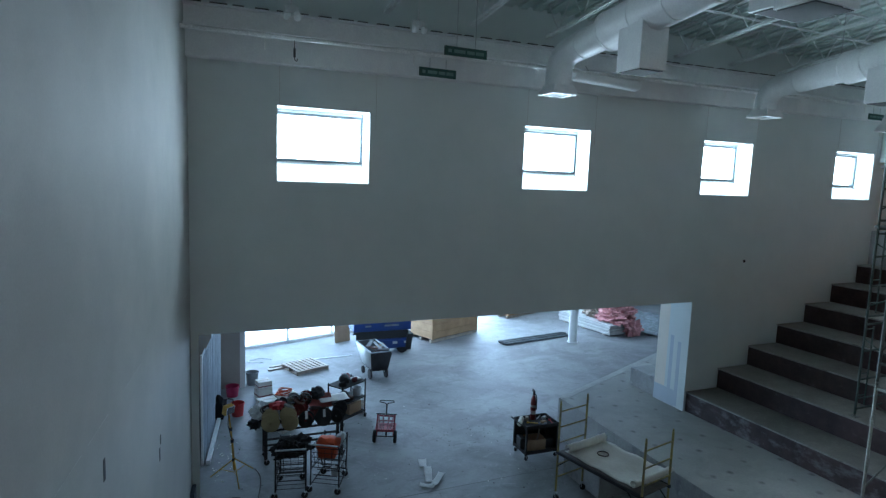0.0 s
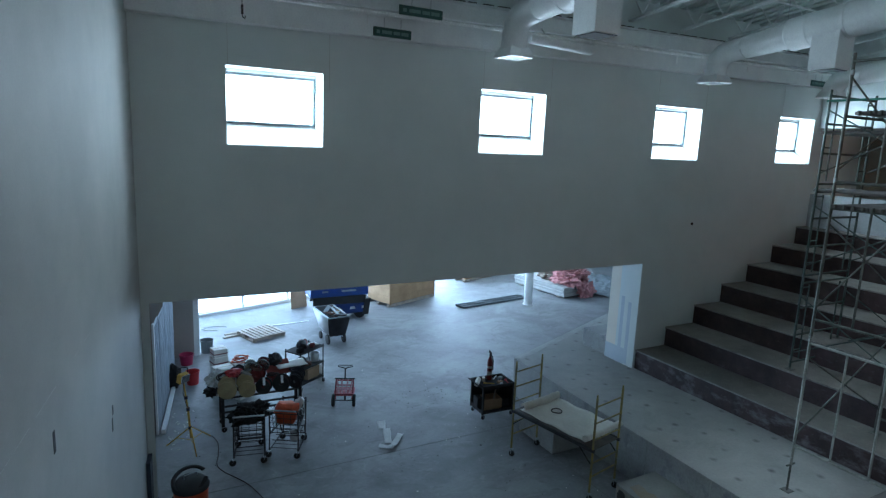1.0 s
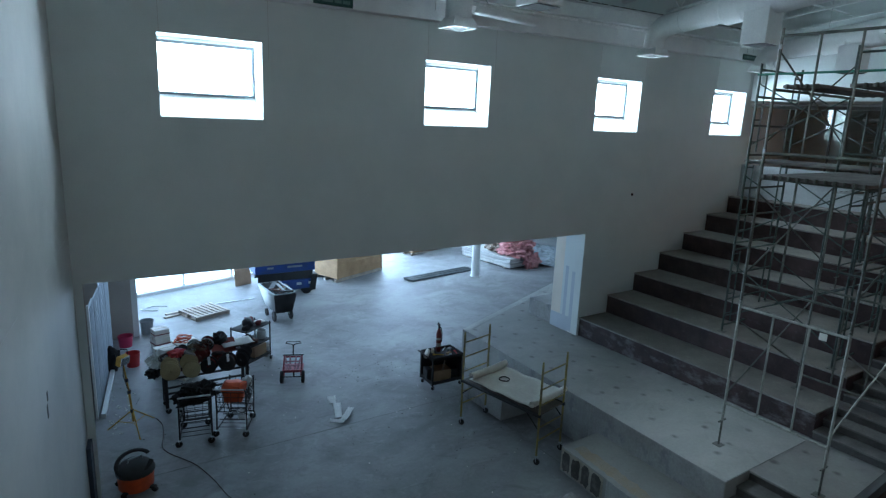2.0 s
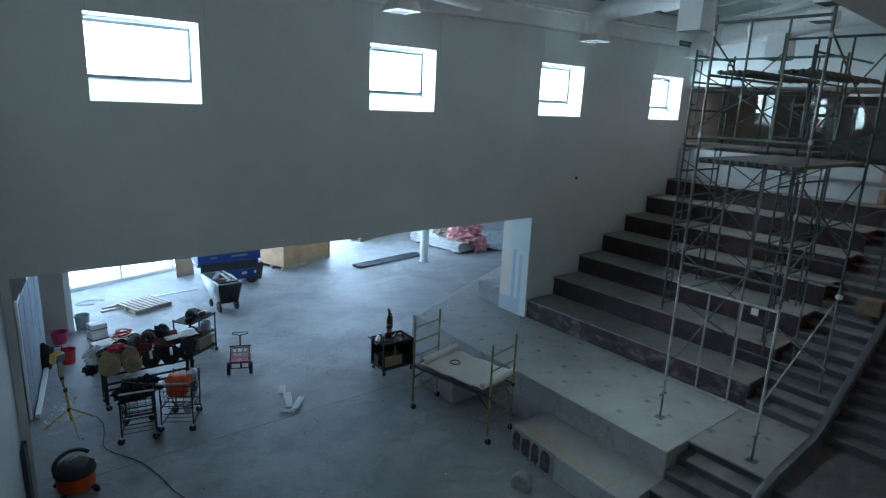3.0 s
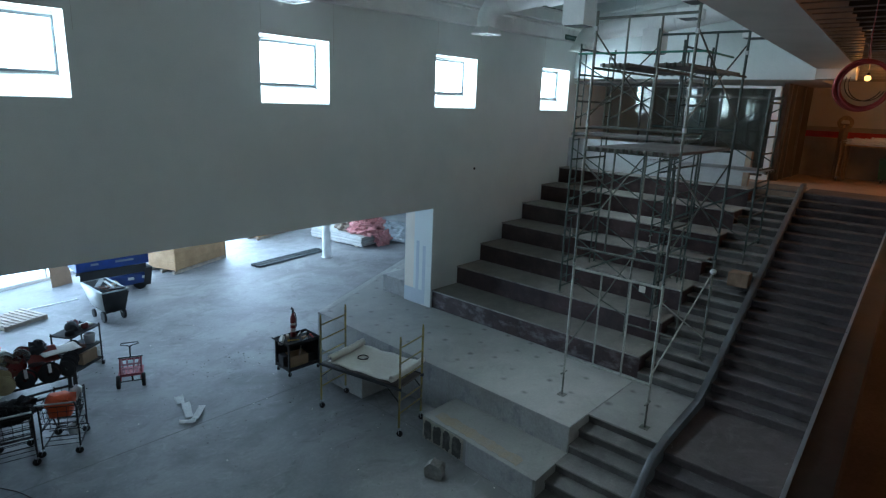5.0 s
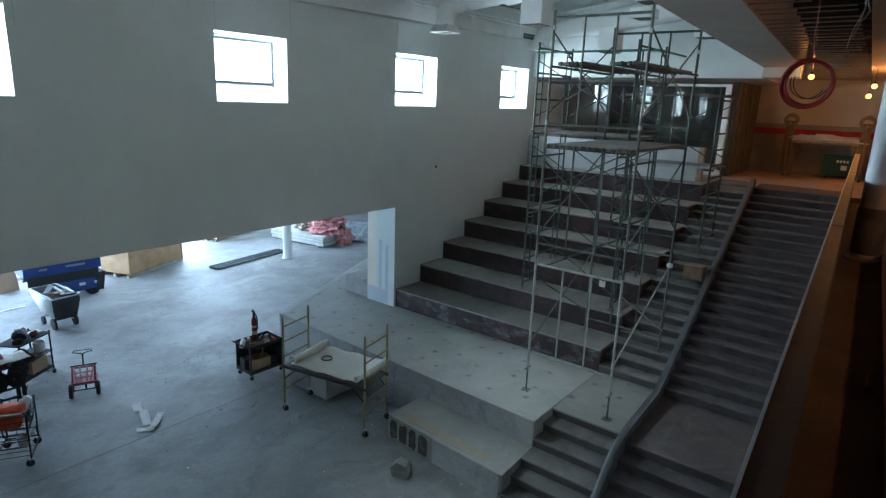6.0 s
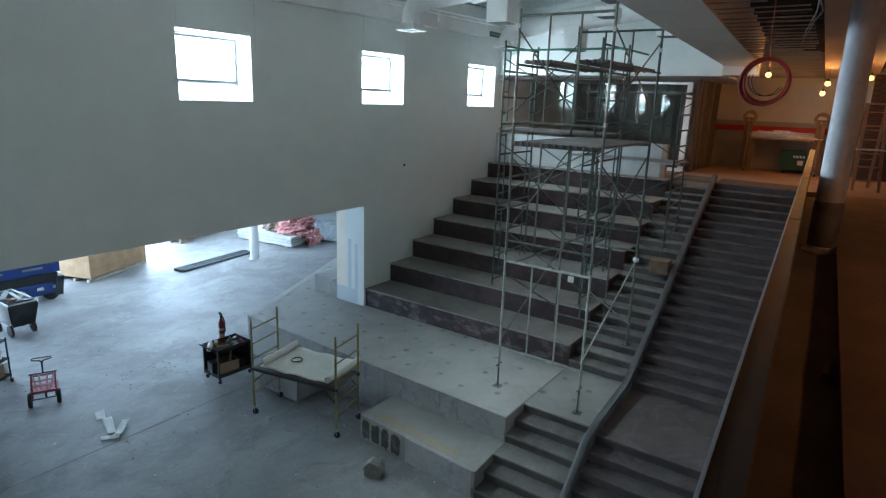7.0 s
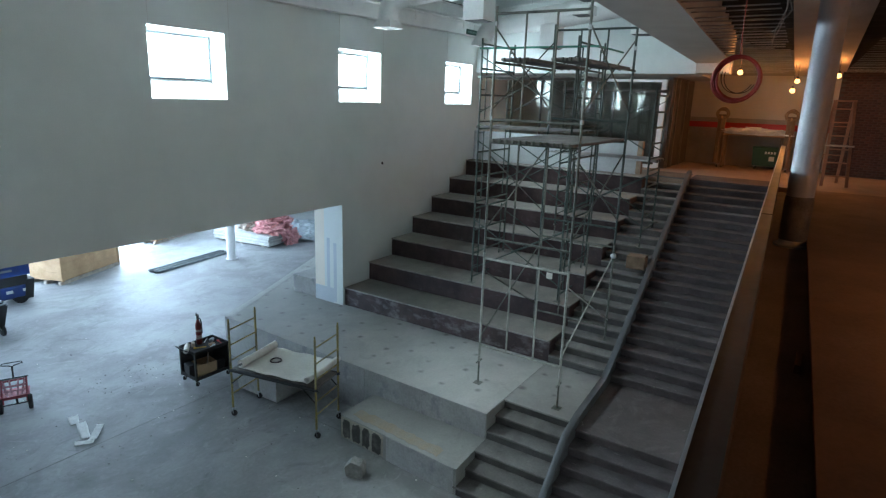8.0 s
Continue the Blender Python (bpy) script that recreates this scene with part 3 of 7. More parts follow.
# platform in front of the tiers, cut obliquely in the hall
bm = B()
prism(bm, [(X_PLAT, Y_STAIR), (X_TIER + 6.6, Y_STAIR), (X_TIER + 6.6, 5.3), (12.9, 3.8), (7.87, 1.62), (7.82, 0.2)], 0.0, 6 * R)
plat = solid("platform", bm, PLATFORM_TOP, "raised concrete platform with dark spots of patching", "platform", kind="structure")
for k, (a, b) in enumerate(((-5.39, -4.05), (-4.03, -2.72), (-2.70, -1.2), (-1.18, 0.1))):
    bm = B()
    xa, xb = X_PLAT + (a - Y_STAIR) * 0.0305, X_PLAT + (b - Y_STAIR) * 0.0305
    prism(bm, [(xa - 0.012, a), (xa + 0.02, a), (xb + 0.02, b), (xb - 0.012, b)], 0.002, 6 * R - 0.004)
    part("face_panel", bm, CONC_FACE, plat)
e0, e1 = Vector((7.88, 1.60, 0)), Vector((12.9, 3.78, 0))
en = Vector(((e1 - e0).y, -(e1 - e0).x, 0)).normalized()
# pale strip for the band of light along the platform's oblique edge
bm = B()
prism(bm, [e0[:2], (e0 + en * 0.17)[:2], (e1 + en * 0.17)[:2], e1[:2]], 6 * R, 6 * R + 0.004)
part("worn_edge", bm, mat("lit_edge_concrete", (0.47, 0.47, 0.45), (0.39, 0.39, 0.37), 4, 0.55, spread=0.15), plat, "pale strip painted as the light along the edge")
bm = B()
span(bm, (7.68, -5.397, 6 * R), (10.12, -5.389, 6 * R + 0.002))
part("sawn_joint", bm, mat("sawn_joint", (0.17, 0.17, 0.165), None, 6), plat)
bm = B()
span(bm, (10.14, 0.96, 6 * R), (12.2, 1.80, 9 * R), 0.01)
solid("concrete_curb", bm, CONC_FACE, "low concrete block beside the white end wall", "concrete block", kind="structure")

# lower block in front of the platform
bm = B()
prism(bm, [(X_BLOCK + 0.17, -2.94), (X_PLAT + 0.07, -2.94), (X_PLAT - 0.013, Y_STAIR), (X_BLOCK, Y_STAIR - 0.05)], 0.0, 3 * R)
blk = solid("step_block", bm, PLATFORM, "long low concrete step block before the platform", "step block", kind="structure")
bm = B()
xa, xb = (X_BLOCK + 0.17 * (q - Y_STAIR + 0.05) / 2.51 for q in (-3.95, -2.95))
prism(bm, [(xa - 0.006, -3.95), (xa + 0.03, -3.95), (xb + 0.03, -2.95), (xb - 0.006, -2.95)], 0.03, 0.43)
part("mortar_smear", bm, mat("tan_mortar", (0.36, 0.33, 0.27), (0.27, 0.25, 0.21), 7, 0.9, bump=0.4), blk, "tan mortar smeared between open cells")
# the hollow cells are ragged plates, their inner shade given as dark colour
rng = random.Random(12)
for a, b in ((-3.19, -2.99), (-3.43, -3.22), (-3.65, -3.46), (-3.92, -3.69)):
    bm = B()
    xa = X_BLOCK + 0.17 * (a - Y_STAIR + 0.05) / 2.51
    rim = []
    for i in range(18):
        q = i * math.tau / 18
        w, h = math.copysign(abs(math.cos(q)) ** 0.45, math.cos(q)), math.copysign(abs(math.sin(q)) ** 0.35, math.sin(q))
        rim.append(((a + b) / 2 + (b - a) * 0.47 * w * rng.uniform(0.82, 1.08), 0.225 + 0.185 * h * rng.uniform(0.75, 1.05)))
    f0, f1 = ([bm.verts.new((xa + dx, y, z)) for y, z in rim] for dx in (-0.010, 0.03))
    bm.faces.new(f0), bm.faces.new(f1)
    for i in range(18):
        bm.faces.new((f0[i], f0[(i + 1) % 18], f1[(i + 1) % 18], f1[i]))
    part("open_cell", bm, mat("cell_shade", (0.07, 0.068, 0.06), (0.19, 0.18, 0.16), 6, 0.9, lo=0.5, hi=0.8) if a == -3.19 else bpy.data.materials["cell_shade"], blk, "dark rough plate painted as the shaded hollow of a block cell")
for a, b in ((-5.40, -4.02),):
    bm = B()
    xa, xb = (X_BLOCK + 0.17 * (q - Y_STAIR + 0.05) / 2.51 for q in (a, b))
    prism(bm, [(xa - 0.01, a), (xa + 0.03, a), (xb + 0.03, b), (xb - 0.01, b)], 0.002, 3 * R - 0.004)
    part("face_panel", bm, CONC_FACE, blk)
bm = B()
rng = random.Random(6)
ys = np.linspace(-3.12, -5.02, 24)
rag = lambda q, x: X_BLOCK + x + 0.17 * (q + 3.12) / 1.9 + rng.uniform(-0.03, 0.03)
prism(bm, [(rag(y, 0.27), y) for y in ys] + [(rag(y, 0.50), y) for y in reversed(ys)], 3 * R, 3 * R + 0.004)
part("worn_strip", bm, mat("tan_plywood_strip", (0.33, 0.27, 0.19), (0.33, 0.30, 0.25), 4, 0.8), blk, "tan strip of stained sheet")
bm = B()
span(bm, (6.95, -1.10, 0), (7.80, 0.05, 3 * R), 0.012)
solid("small_step_block", bm, CONC_FACE, "pale concrete step block against the platform", "step block", kind="structure")

# seating tiers
NOSING = stained(mat("worn_nosing", (0.40, 0.385, 0.36), (0.27, 0.26, 0.24), 4, 0.85, 0, 0.3, 30, 0.15), (0.12, 0.105, 0.10), 3.0, 0.52, 0.66, amount=0.8)
for k in range(7):
    x0 = X_TIER + k * 3 * T
    z0, z1 = (6 + 3 * k) * R, (9 + 3 * k) * R
    tier = thing("seating_tier", (x0, 0, z0), 0, "wide seating step with stained dark riser and dusty top", "seating step", "seating tiers", "structure")
    bm = B()
    x1 = X_TIER + 7 * 3 * T + 0.9 - x0
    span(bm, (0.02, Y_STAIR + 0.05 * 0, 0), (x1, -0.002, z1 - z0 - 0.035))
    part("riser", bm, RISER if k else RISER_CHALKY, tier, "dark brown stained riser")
    bm = B()
    span(bm, (-0.005, Y_STAIR - 0.004, z1 - z0 - 0.035), (3 * T + 0.03 if k < 6 else x1, -0.002, z1 - z0), 0.006)
    part("top", bm, TREAD, tier, "dusty grey-tan concrete top")
    bm = B()
    span(bm, (-0.009, Y_STAIR - 0.003, z1 - z0 - 0.030), (-0.004, -0.003, z1 - z0 - 0.002))
    part("nosing", bm, NOSING, tier, "pale worn nosing")

# stair beside the tiers and the main stair beyond the stringer
def nose_left(k):
    if k <= 3:
        return X_BLOCK + T * (k - 1)
    return X_PLAT + T * (k - 4) if k <= 6 else X_TIER + T * (k - 7)


def flight(name, ya, yb, nose, label, material, tread, landing):
    st = thing(name, (0, 0, 0), 0, label, "stair", "", "structure")
    for k in range(1, 28):
        x0 = nose(k)
        x1 = nose(k + 1) + 0.02 if k < 27 else x0 + 1.2
        zb = max(0.0, (k - 2) * R)
        bm = B()
        poly = [(x0 + 0.012, k * R - 0.036), (x0 + 0.012, zb), (x1, zb), (x1, k * R - 0.036)]
        extrude_xz(bm, poly, ya, yb)
        part("riser", bm, material, st)
        bm = B()
        poly = [(x0 - 0.008, k * R), (x0 - 0.014, k * R - 0.008), (x0 - 0.014, k * R - 0.030), (x0 + 0.006, k * R - 0.035), (x1, k * R - 0.035), (x1, k * R)]
        extrude_xz(bm, poly, ya, yb)
        part("tread", bm, tread if k != 6 else landing, st)
    return st


flight("side_stair", lambda x: y_div(x) + 0.02, lambda x: Y_STAIR - 0.005, nose_left, "narrow dusty concrete stair beside the seating tiers", STEP, TREAD_SIDE, PLATFORM_END)
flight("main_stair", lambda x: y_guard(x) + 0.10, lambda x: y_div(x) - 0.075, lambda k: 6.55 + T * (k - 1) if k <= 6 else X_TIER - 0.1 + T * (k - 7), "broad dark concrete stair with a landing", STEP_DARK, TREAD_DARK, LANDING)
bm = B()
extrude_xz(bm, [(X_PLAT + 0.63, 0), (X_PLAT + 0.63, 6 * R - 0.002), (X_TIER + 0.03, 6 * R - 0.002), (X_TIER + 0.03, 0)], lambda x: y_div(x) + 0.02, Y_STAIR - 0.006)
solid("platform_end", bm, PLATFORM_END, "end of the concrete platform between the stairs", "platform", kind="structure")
# sloped stringer between the stairs
bm = B()
line = [(6.55, 0.12), (7.72, 0.98), (8.3, 1.06), (9.7, 1.09), (X_TIER, 1.26), (X_TIER + 6.15, 1.28 + 6.10 * R / T), (X_TIER + 6.35, FLOOR2 + 0.20)]
poly = line + [(x, max(0, z - 0.45)) for x, z in reversed(line)]
extrude_xz(bm, poly, lambda x: y_div(x) - 0.085, lambda x: y_div(x) + 0.02)
bmesh.ops.bevel(bm, geom=[e for e in bm.edges], offset=0.01, segments=1, affect="EDGES")
solid("stair_stringer", bm, DIVIDER, "grey sloped stringer wall between the two stairs", "stringer", kind="structure")

# upper floor, guard wall, knee wall
Z2 = FLOOR2
bm = B()
prism(bm, [(16.28, -15), (16.28, 0), (22.0, 0), (22.0, -15)], Z2 - 0.35, Z2 - 0.004)
solid("upper_floor", bm, mat("upper_floor_board", (0.36, 0.27, 0.20), (0.30, 0.22, 0.165), 1.5, 0.7), "dusty tan upper floor at the stair head", "floor", kind="structure")
bm = B()
prism(bm, [(-3.0, -15), (16.27, -15), (16.27, y_guard(16.27) + 0.09), (-3.0, y_guard(-3) + 0.09)], Z2 - 0.50, Z2 - 0.12)
solid("mezzanine_slab", bm, mat("dark_slab", (0.24, 0.21, 0.19), (0.18, 0.16, 0.145), 1.5, 0.8), "dark concrete slab of the mezzanine", "floor", kind="structure")
bm = B()
prism(bm, [(-3.0, -15), (16.27, -15), (16.27, -9.06), (7.34, -9.476), (2.93, -9.68), (-3.0, -9.96)], Z2 - 0.045, Z2)
solid("floor_sheet", bm, FLOORBOARD, "brown protective sheet on the mezzanine floor", "floor sheet", kind="structure")
x = 4.75
bm = B()
span(bm, (x, -9.74 + 0.0465 * x - 0.02, Z2 - 0.12), (x + 0.3, -9.74 + 0.0465 * x + 0.03, Z2 - 0.045), 0.006)
solid("wood_block", bm, mat("dark_wood_block", (0.13, 0.095, 0.07), None, 5, 0.8), "short dark wooden spacer block beside the floor sheet", "wood block")
CAP = mat("dull_metal_track", (0.06, 0.052, 0.047), (0.04, 0.035, 0.032), 3, 0.4, 0.0, 0.05, 40, 0.1)
gw = thing("guard_wall", (0, 0, 0), 0, "low stud guard wall with a metal top track", "guard wall", "", "structure")
bm = B()
prism(bm, [(-3, y_guard(-3) + 0.005), (16.3, y_guard(16.3) + 0.005), (16.3, y_guard(16.3) + 0.08), (-3, y_guard(-3) + 0.08)], Z2 - 0.12, 5.085)
part("panel", bm, mat("guard_panel", (0.095, 0.075, 0.066), (0.07, 0.056, 0.05), 2, 0.7), gw, "dark board panel")
for k in range(7):
    a, b = -3 + k * 2.76, -3 + (k + 1) * 2.76 - 0.01
    bm = B()
    prism(bm, [(a, y_guard(a)), (b, y_guard(b)), (b, y_guard(b) + 0.09), (a, y_guard(a) + 0.09)], 5.085, 5.10 + 0.003 * (k % 2))
    prism(bm, [(a, y_guard(a) + 0.084), (b, y_guard(b) + 0.084), (b, y_guard(b) + 0.09), (a, y_guard(a) + 0.09)], 5.04, 5.084)
    part("top_track", bm, CAP, gw, "brownish metal top track")
    bm = B()
    prism(bm, [(a, y_guard(a) + 0.082), (b, y_guard(b) + 0.082), (b, y_guard(b) + 0.092), (a, y_guard(a) + 0.092)], 5.103, 5.108)
    part("lip", bm, BLUE_BOARD, gw, "thin pale lip")
bm = B()
prism(bm, [(-3, y_guard(-3) + 0.012), (16.27, y_guard(16.27) + 0.012), (16.27, y_guard(16.27) + 0.10), (-3, y_guard(-3) + 0.10)], 0.0, Z2 - 0.125)
solid("wall_south_lower", bm, BEIGE, "plain wall under the mezzanine beside the stair", "wall", kind="structure")
kw = thing("knee_wall", (16.17, 0, Z2), 0, "white knee wall at the top of the seating tiers", "knee wall", "", "structure")
bm = B()
span(bm, (-0.06, -5.08, 0), (0.08, -0.003, 0.88))
part("panel", bm, mat("pale_board", (0.46, 0.48, 0.49), (0.40, 0.42, 0.43), 1.5, 0.7), kw, "smooth pale board face")
bm = B()
span(bm, (-0.062, -5.22, 0), (0.082, -5.082, 0.88), 0.006)
part("end_stud", bm, mat("dull_timber", (0.36, 0.27, 0.19), (0.28, 0.21, 0.15), 5, 0.8), kw, "bare wooden end post")

# white bulkhead over the stair head and its soffit
bm = B()
span(bm, (16.07, -6.29, 6.73), (16.32, -0.003, 10.4))
solid("wall_east_upper", bm, mat("pale_bulkhead_paint", (0.66, 0.70, 0.69), (0.59, 0.63, 0.62), 1.2, 0.6, 0, 0.05, 50, 0.04), "white upper wall over the stair head", "wall", kind="structure")
bm = B()
prism(bm, [(16.32, -6.3), (21.9, -6.0), (21.9, -0.003), (16.32, -0.003)], 6.75, 6.95)
solid("ceiling_stair_head", bm, GYP, "dull board ceiling over the stair head", "ceiling", kind="structure")


def bulk(name, y_of, w, z0, z1, xa, xb, material, label):
    b_ = B()
    prism(b_, [(xa, y_of(xa)), (xa, y_of(xa) - w), (xb, y_of(xb) - w), (xb, y_of(xb))], z0, z1)
    return solid(name, b_, material, label, "bulkhead", kind="structure")


y_bulk = lambda x: -6.29 - (16.07 - x) * 0.0845
bulk("bulkhead", y_bulk, 0.79, 6.98, 10.3, -2.5, 16.9, GYP, "long drywall bulkhead beside the open ceiling")
bm = B()
prism(bm, [(16.325, -6.295), (16.9, -6.26), (16.9, -7.0), (16.07, -7.08), (16.07, -6.295), (16.325, -6.295)][:5], 6.75, 6.977)
solid("bulkhead_end", bm, GYP, "stepped end of the drywall bulkhead", "bulkhead", kind="structure")
# the second bulkhead falls towards the end wall
bm = B()
near, far = [(6.5, -8.79, 7.81), (6.5, -9.83, 7.82)], [(21.29, -8.133, 6.937), (21.29, -9.41, 6.99)]
v = [bm.verts.new(p) for p in near + far] + [bm.verts.new((p[0], p[1], 8.0)) for p in near + far]
for f in ((0, 1, 3, 2), (4, 6, 7, 5), (0, 2, 6, 4), (1, 5, 7, 3), (0, 4, 5, 1), (2, 3, 7, 6)):
    bm.faces.new([v[i] for i in f])
solid("bulkhead_inner", bm, mat("dull_bulkhead_board", (0.46, 0.43, 0.39), (0.38, 0.355, 0.32), 1.2, 0.8), "second drywall bulkhead falling towards the end wall", "bulkhead", kind="structure")
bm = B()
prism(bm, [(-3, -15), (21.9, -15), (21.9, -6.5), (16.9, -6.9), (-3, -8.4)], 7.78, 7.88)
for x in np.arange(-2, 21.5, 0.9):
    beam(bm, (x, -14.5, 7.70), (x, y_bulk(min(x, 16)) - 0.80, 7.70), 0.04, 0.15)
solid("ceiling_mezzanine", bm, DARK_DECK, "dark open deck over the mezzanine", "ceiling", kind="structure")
bm = B()
rng = random.Random(8)
y_inner = lambda x: -9.09 + 0.0444 * x
for k, x in enumerate(np.arange(-1.7, 21.2, 0.406)):
    z = 6.995 + rng.uniform(-0.006, 0.012)
    y0, y1 = y_inner(x) + (0.002 if rng.random() < 0.8 else rng.uniform(0.05, 0.4)), y_bulk(min(x, 16.9)) - 0.795
    x1 = x + rng.uniform(-0.05, 0.05)
    if x > 16.8:
        y1 = -5.2
    for dy, w, h in ((0, 0.015, 0.004), (0.007, 0.003, 0.011)):
        beam(bm, (x + dy, y0, z + h), (x1 + dy, y1, z + h), w, h if h > 0.01 else 0.006)
    if x > 6:
        beam(bm, (x, -14, z), (x, y_inner(x) - 1.2, z), 0.022, 0.008)
beam(bm, (6.0, -10.9, 7.02), (21.0, -10.3, 7.02), 0.03, 0.03)
solid("ceiling_grid", bm, mat("galvanised_furring", (0.42, 0.42, 0.41), (0.30, 0.30, 0.29), 1.5, 0.28, 0.95, 0.03), "thin galvanised ceiling furring bars under the dark deck", "ceiling", kind="structure")

# end walls of the upper floor
bm = B()
span(bm, (21.3, -9.9, Z2), (21.5, -4.9, 7.75))
bw = solid("wall_east", bm, SHEATHING, "unfinished board wall with a red band", "wall", kind="structure")
bm = B()
span(bm, (21.294, -9.4, 5.30), (21.30, -4.95, 5.48))
part("red_band", bm, TAPE, bw, "red membrane band")
for z, y0, y1 in ((5.62, -9.9, -4.9),):
    bm = B()
    span(bm, (21.292, y0, z), (21.30, y1, 6.94))
    part("upper_board", bm, GYP, bw, "pale upper boards")
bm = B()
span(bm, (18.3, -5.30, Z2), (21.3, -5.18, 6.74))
# sheathing coloured darker here, since little bulb light reaches this wall
solid("wall_side_upper", bm, mat("shaded_side_sheathing", (0.13, 0.125, 0.118), (0.095, 0.09, 0.085), 1, 0.85, 0, 0.1, 30, 0.06), "unfinished board side wall", "wall", kind="structure")
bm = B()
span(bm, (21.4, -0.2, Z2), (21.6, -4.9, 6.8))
# darkened board colour stands in for the dim room behind the glass
solid("wall_back_room", bm, mat("shaded_room_sheathing", (0.19, 0.175, 0.15), (0.13, 0.12, 0.105), 0.9, 0.85, 0, 0.1, 30, 0.08), "plain wall of the room behind the glazing", "wall", kind="structure")
brick_wall = solid("wall_brick", (lambda b_: (span(b_, (20.6, -15, Z2), (20.9, -9.36, 7.7)), b_)[1])(B()), MORTAR, "dark brick wall at the end of the mezzanine", "wall", kind="structure")
bm = B()
span(bm, (-3, -15.2, 0), (34, -15.0, 10.5))
solid("wall_south", bm, BEIGE, "plain wall closing the mezzanine", "wall", kind="structure")
bm = B()
span(bm, (21.9, -15, 0), (22.1, 0, 10.3))
solid("wall_east_outer", bm, BEIGE, "plain outer wall", "wall", kind="structure")

# glazed screen at the stair head
gs = thing("glazed_screen", (18.2, 0, Z2), 0, "aluminium glazed screen with reflecting panes", "glazed screen", "", "structure")
bm = B()
span(bm, (-0.05, -5.16, 0), (0.05, -5.02, 2.55))
part("end_post", bm, WHITE_METAL, gs, "broad white end post")
bm = B()
span(bm, (-0.05, -5.02, 2.48), (0.05, -0.05, 2.55))
part("top_rail", bm, WHITE_METAL, gs, "white top rail")
bm = B()
span(bm, (-0.05, -5.02, 0), (0.05, -0.05, 0.10))
part("bottom_rail", bm, WHITE_METAL, gs)
for y in (-3.65, -2.45, -1.25):
    bm = B()
    span(bm, (-0.035, y - 0.02, 0.1), (0.035, y + 0.02, 2.48))
    part("mullion", bm, mat("dark_mullion", (0.08, 0.08, 0.08), None, 5, 0.4, 0.5) if y == -3.65 else bpy.data.materials["dark_mullion"], gs)
for a, b in ((-5.02, -3.67), (-3.63, -2.475), (-2.425, -1.275), (-1.225, -0.05)):
    bm = B()
    span(bm, (-0.006, a, 0.1), (0.006, b, 2.48))
    pane = part("pane", bm, PANE_DARK, gs)
    pane.visible_shadow = False
    pane.matrix_basis = pose(0, 0, 1.3, 0, 0.4, 0) @ pose(0, 0, -1.3)

# the lower hall: closing walls, roof, storefront
bm = B()
span(bm, (-1.5, 0.6, 3.62), (34, 24, 3.9))
solid("ceiling_hall", bm, WHITE, "plain ceiling of the lower hall", "ceiling", kind="structure")
bm = B()
span(bm, (-0.25, 0.62, 0), (0.02, 7.0, 3.6))
solid("wall_hall_west", bm, WHITE, "pale wall beside the opening", "wall", kind="structure")
bm = B()
span(bm, (0.0, 7.02, 0), (1.22, 10.6, 3.6))
solid("wall_hall_pier", bm, BEIGE, "tan drywall pier", "wall", kind="structure")
bm = B()
span(bm, (1.222, 7.03, 0), (1.36, 10.6, 3.6))
solid("wall_hall_reveal", bm, WHITE, "white side of the pier by the storefront", "wall", kind="structure")
bm = B()
span(bm, (24, 0.6, 0), (24.2, 24, 3.6))
solid("wall_hall_east", bm, WHITE, "plain wall of the lower hall", "wall", kind="structure")
bm = B()
prism(bm, [(14.8, 14.6), (24, 14.6), (24, 14.9), (14.8, 14.9)], 0, 3.6)
solid("wall_hall_north", bm, WHITE, "plain far wall of the lower hall", "wall", kind="structure")
sf = thing("storefront", SF_A, 17, "bright glazed storefront with slim pale mullions", "storefront", "", "structure")
bm = B()
span(bm, (-0.1, -0.05, 0), (SF_LEN, 0.05, 0.10))
part("bottom_rail", bm, WHITE_METAL, sf)
bm = B()
span(bm, (-0.1, -0.05, 3.1), (SF_LEN, 0.05, 3.6))
part("head", bm, WHITE_METAL, sf)
for k in range(9):
    bm = B()
    span(bm, (k * 1.74, -0.05, 0.1), (k * 1.74 + 0.06, 0.05, 3.1))
    part("mullion", bm, WHITE_METAL, sf)
    if k < 8:
        bm = B()
        span(bm, (k * 1.74 + 0.06, -0.004, 0.1), (k * 1.74 + 1.74, 0.004, 3.1))
        part("pane", bm, PANE, sf).visible_shadow = False

# ---------------------------------------------------------------- ducts


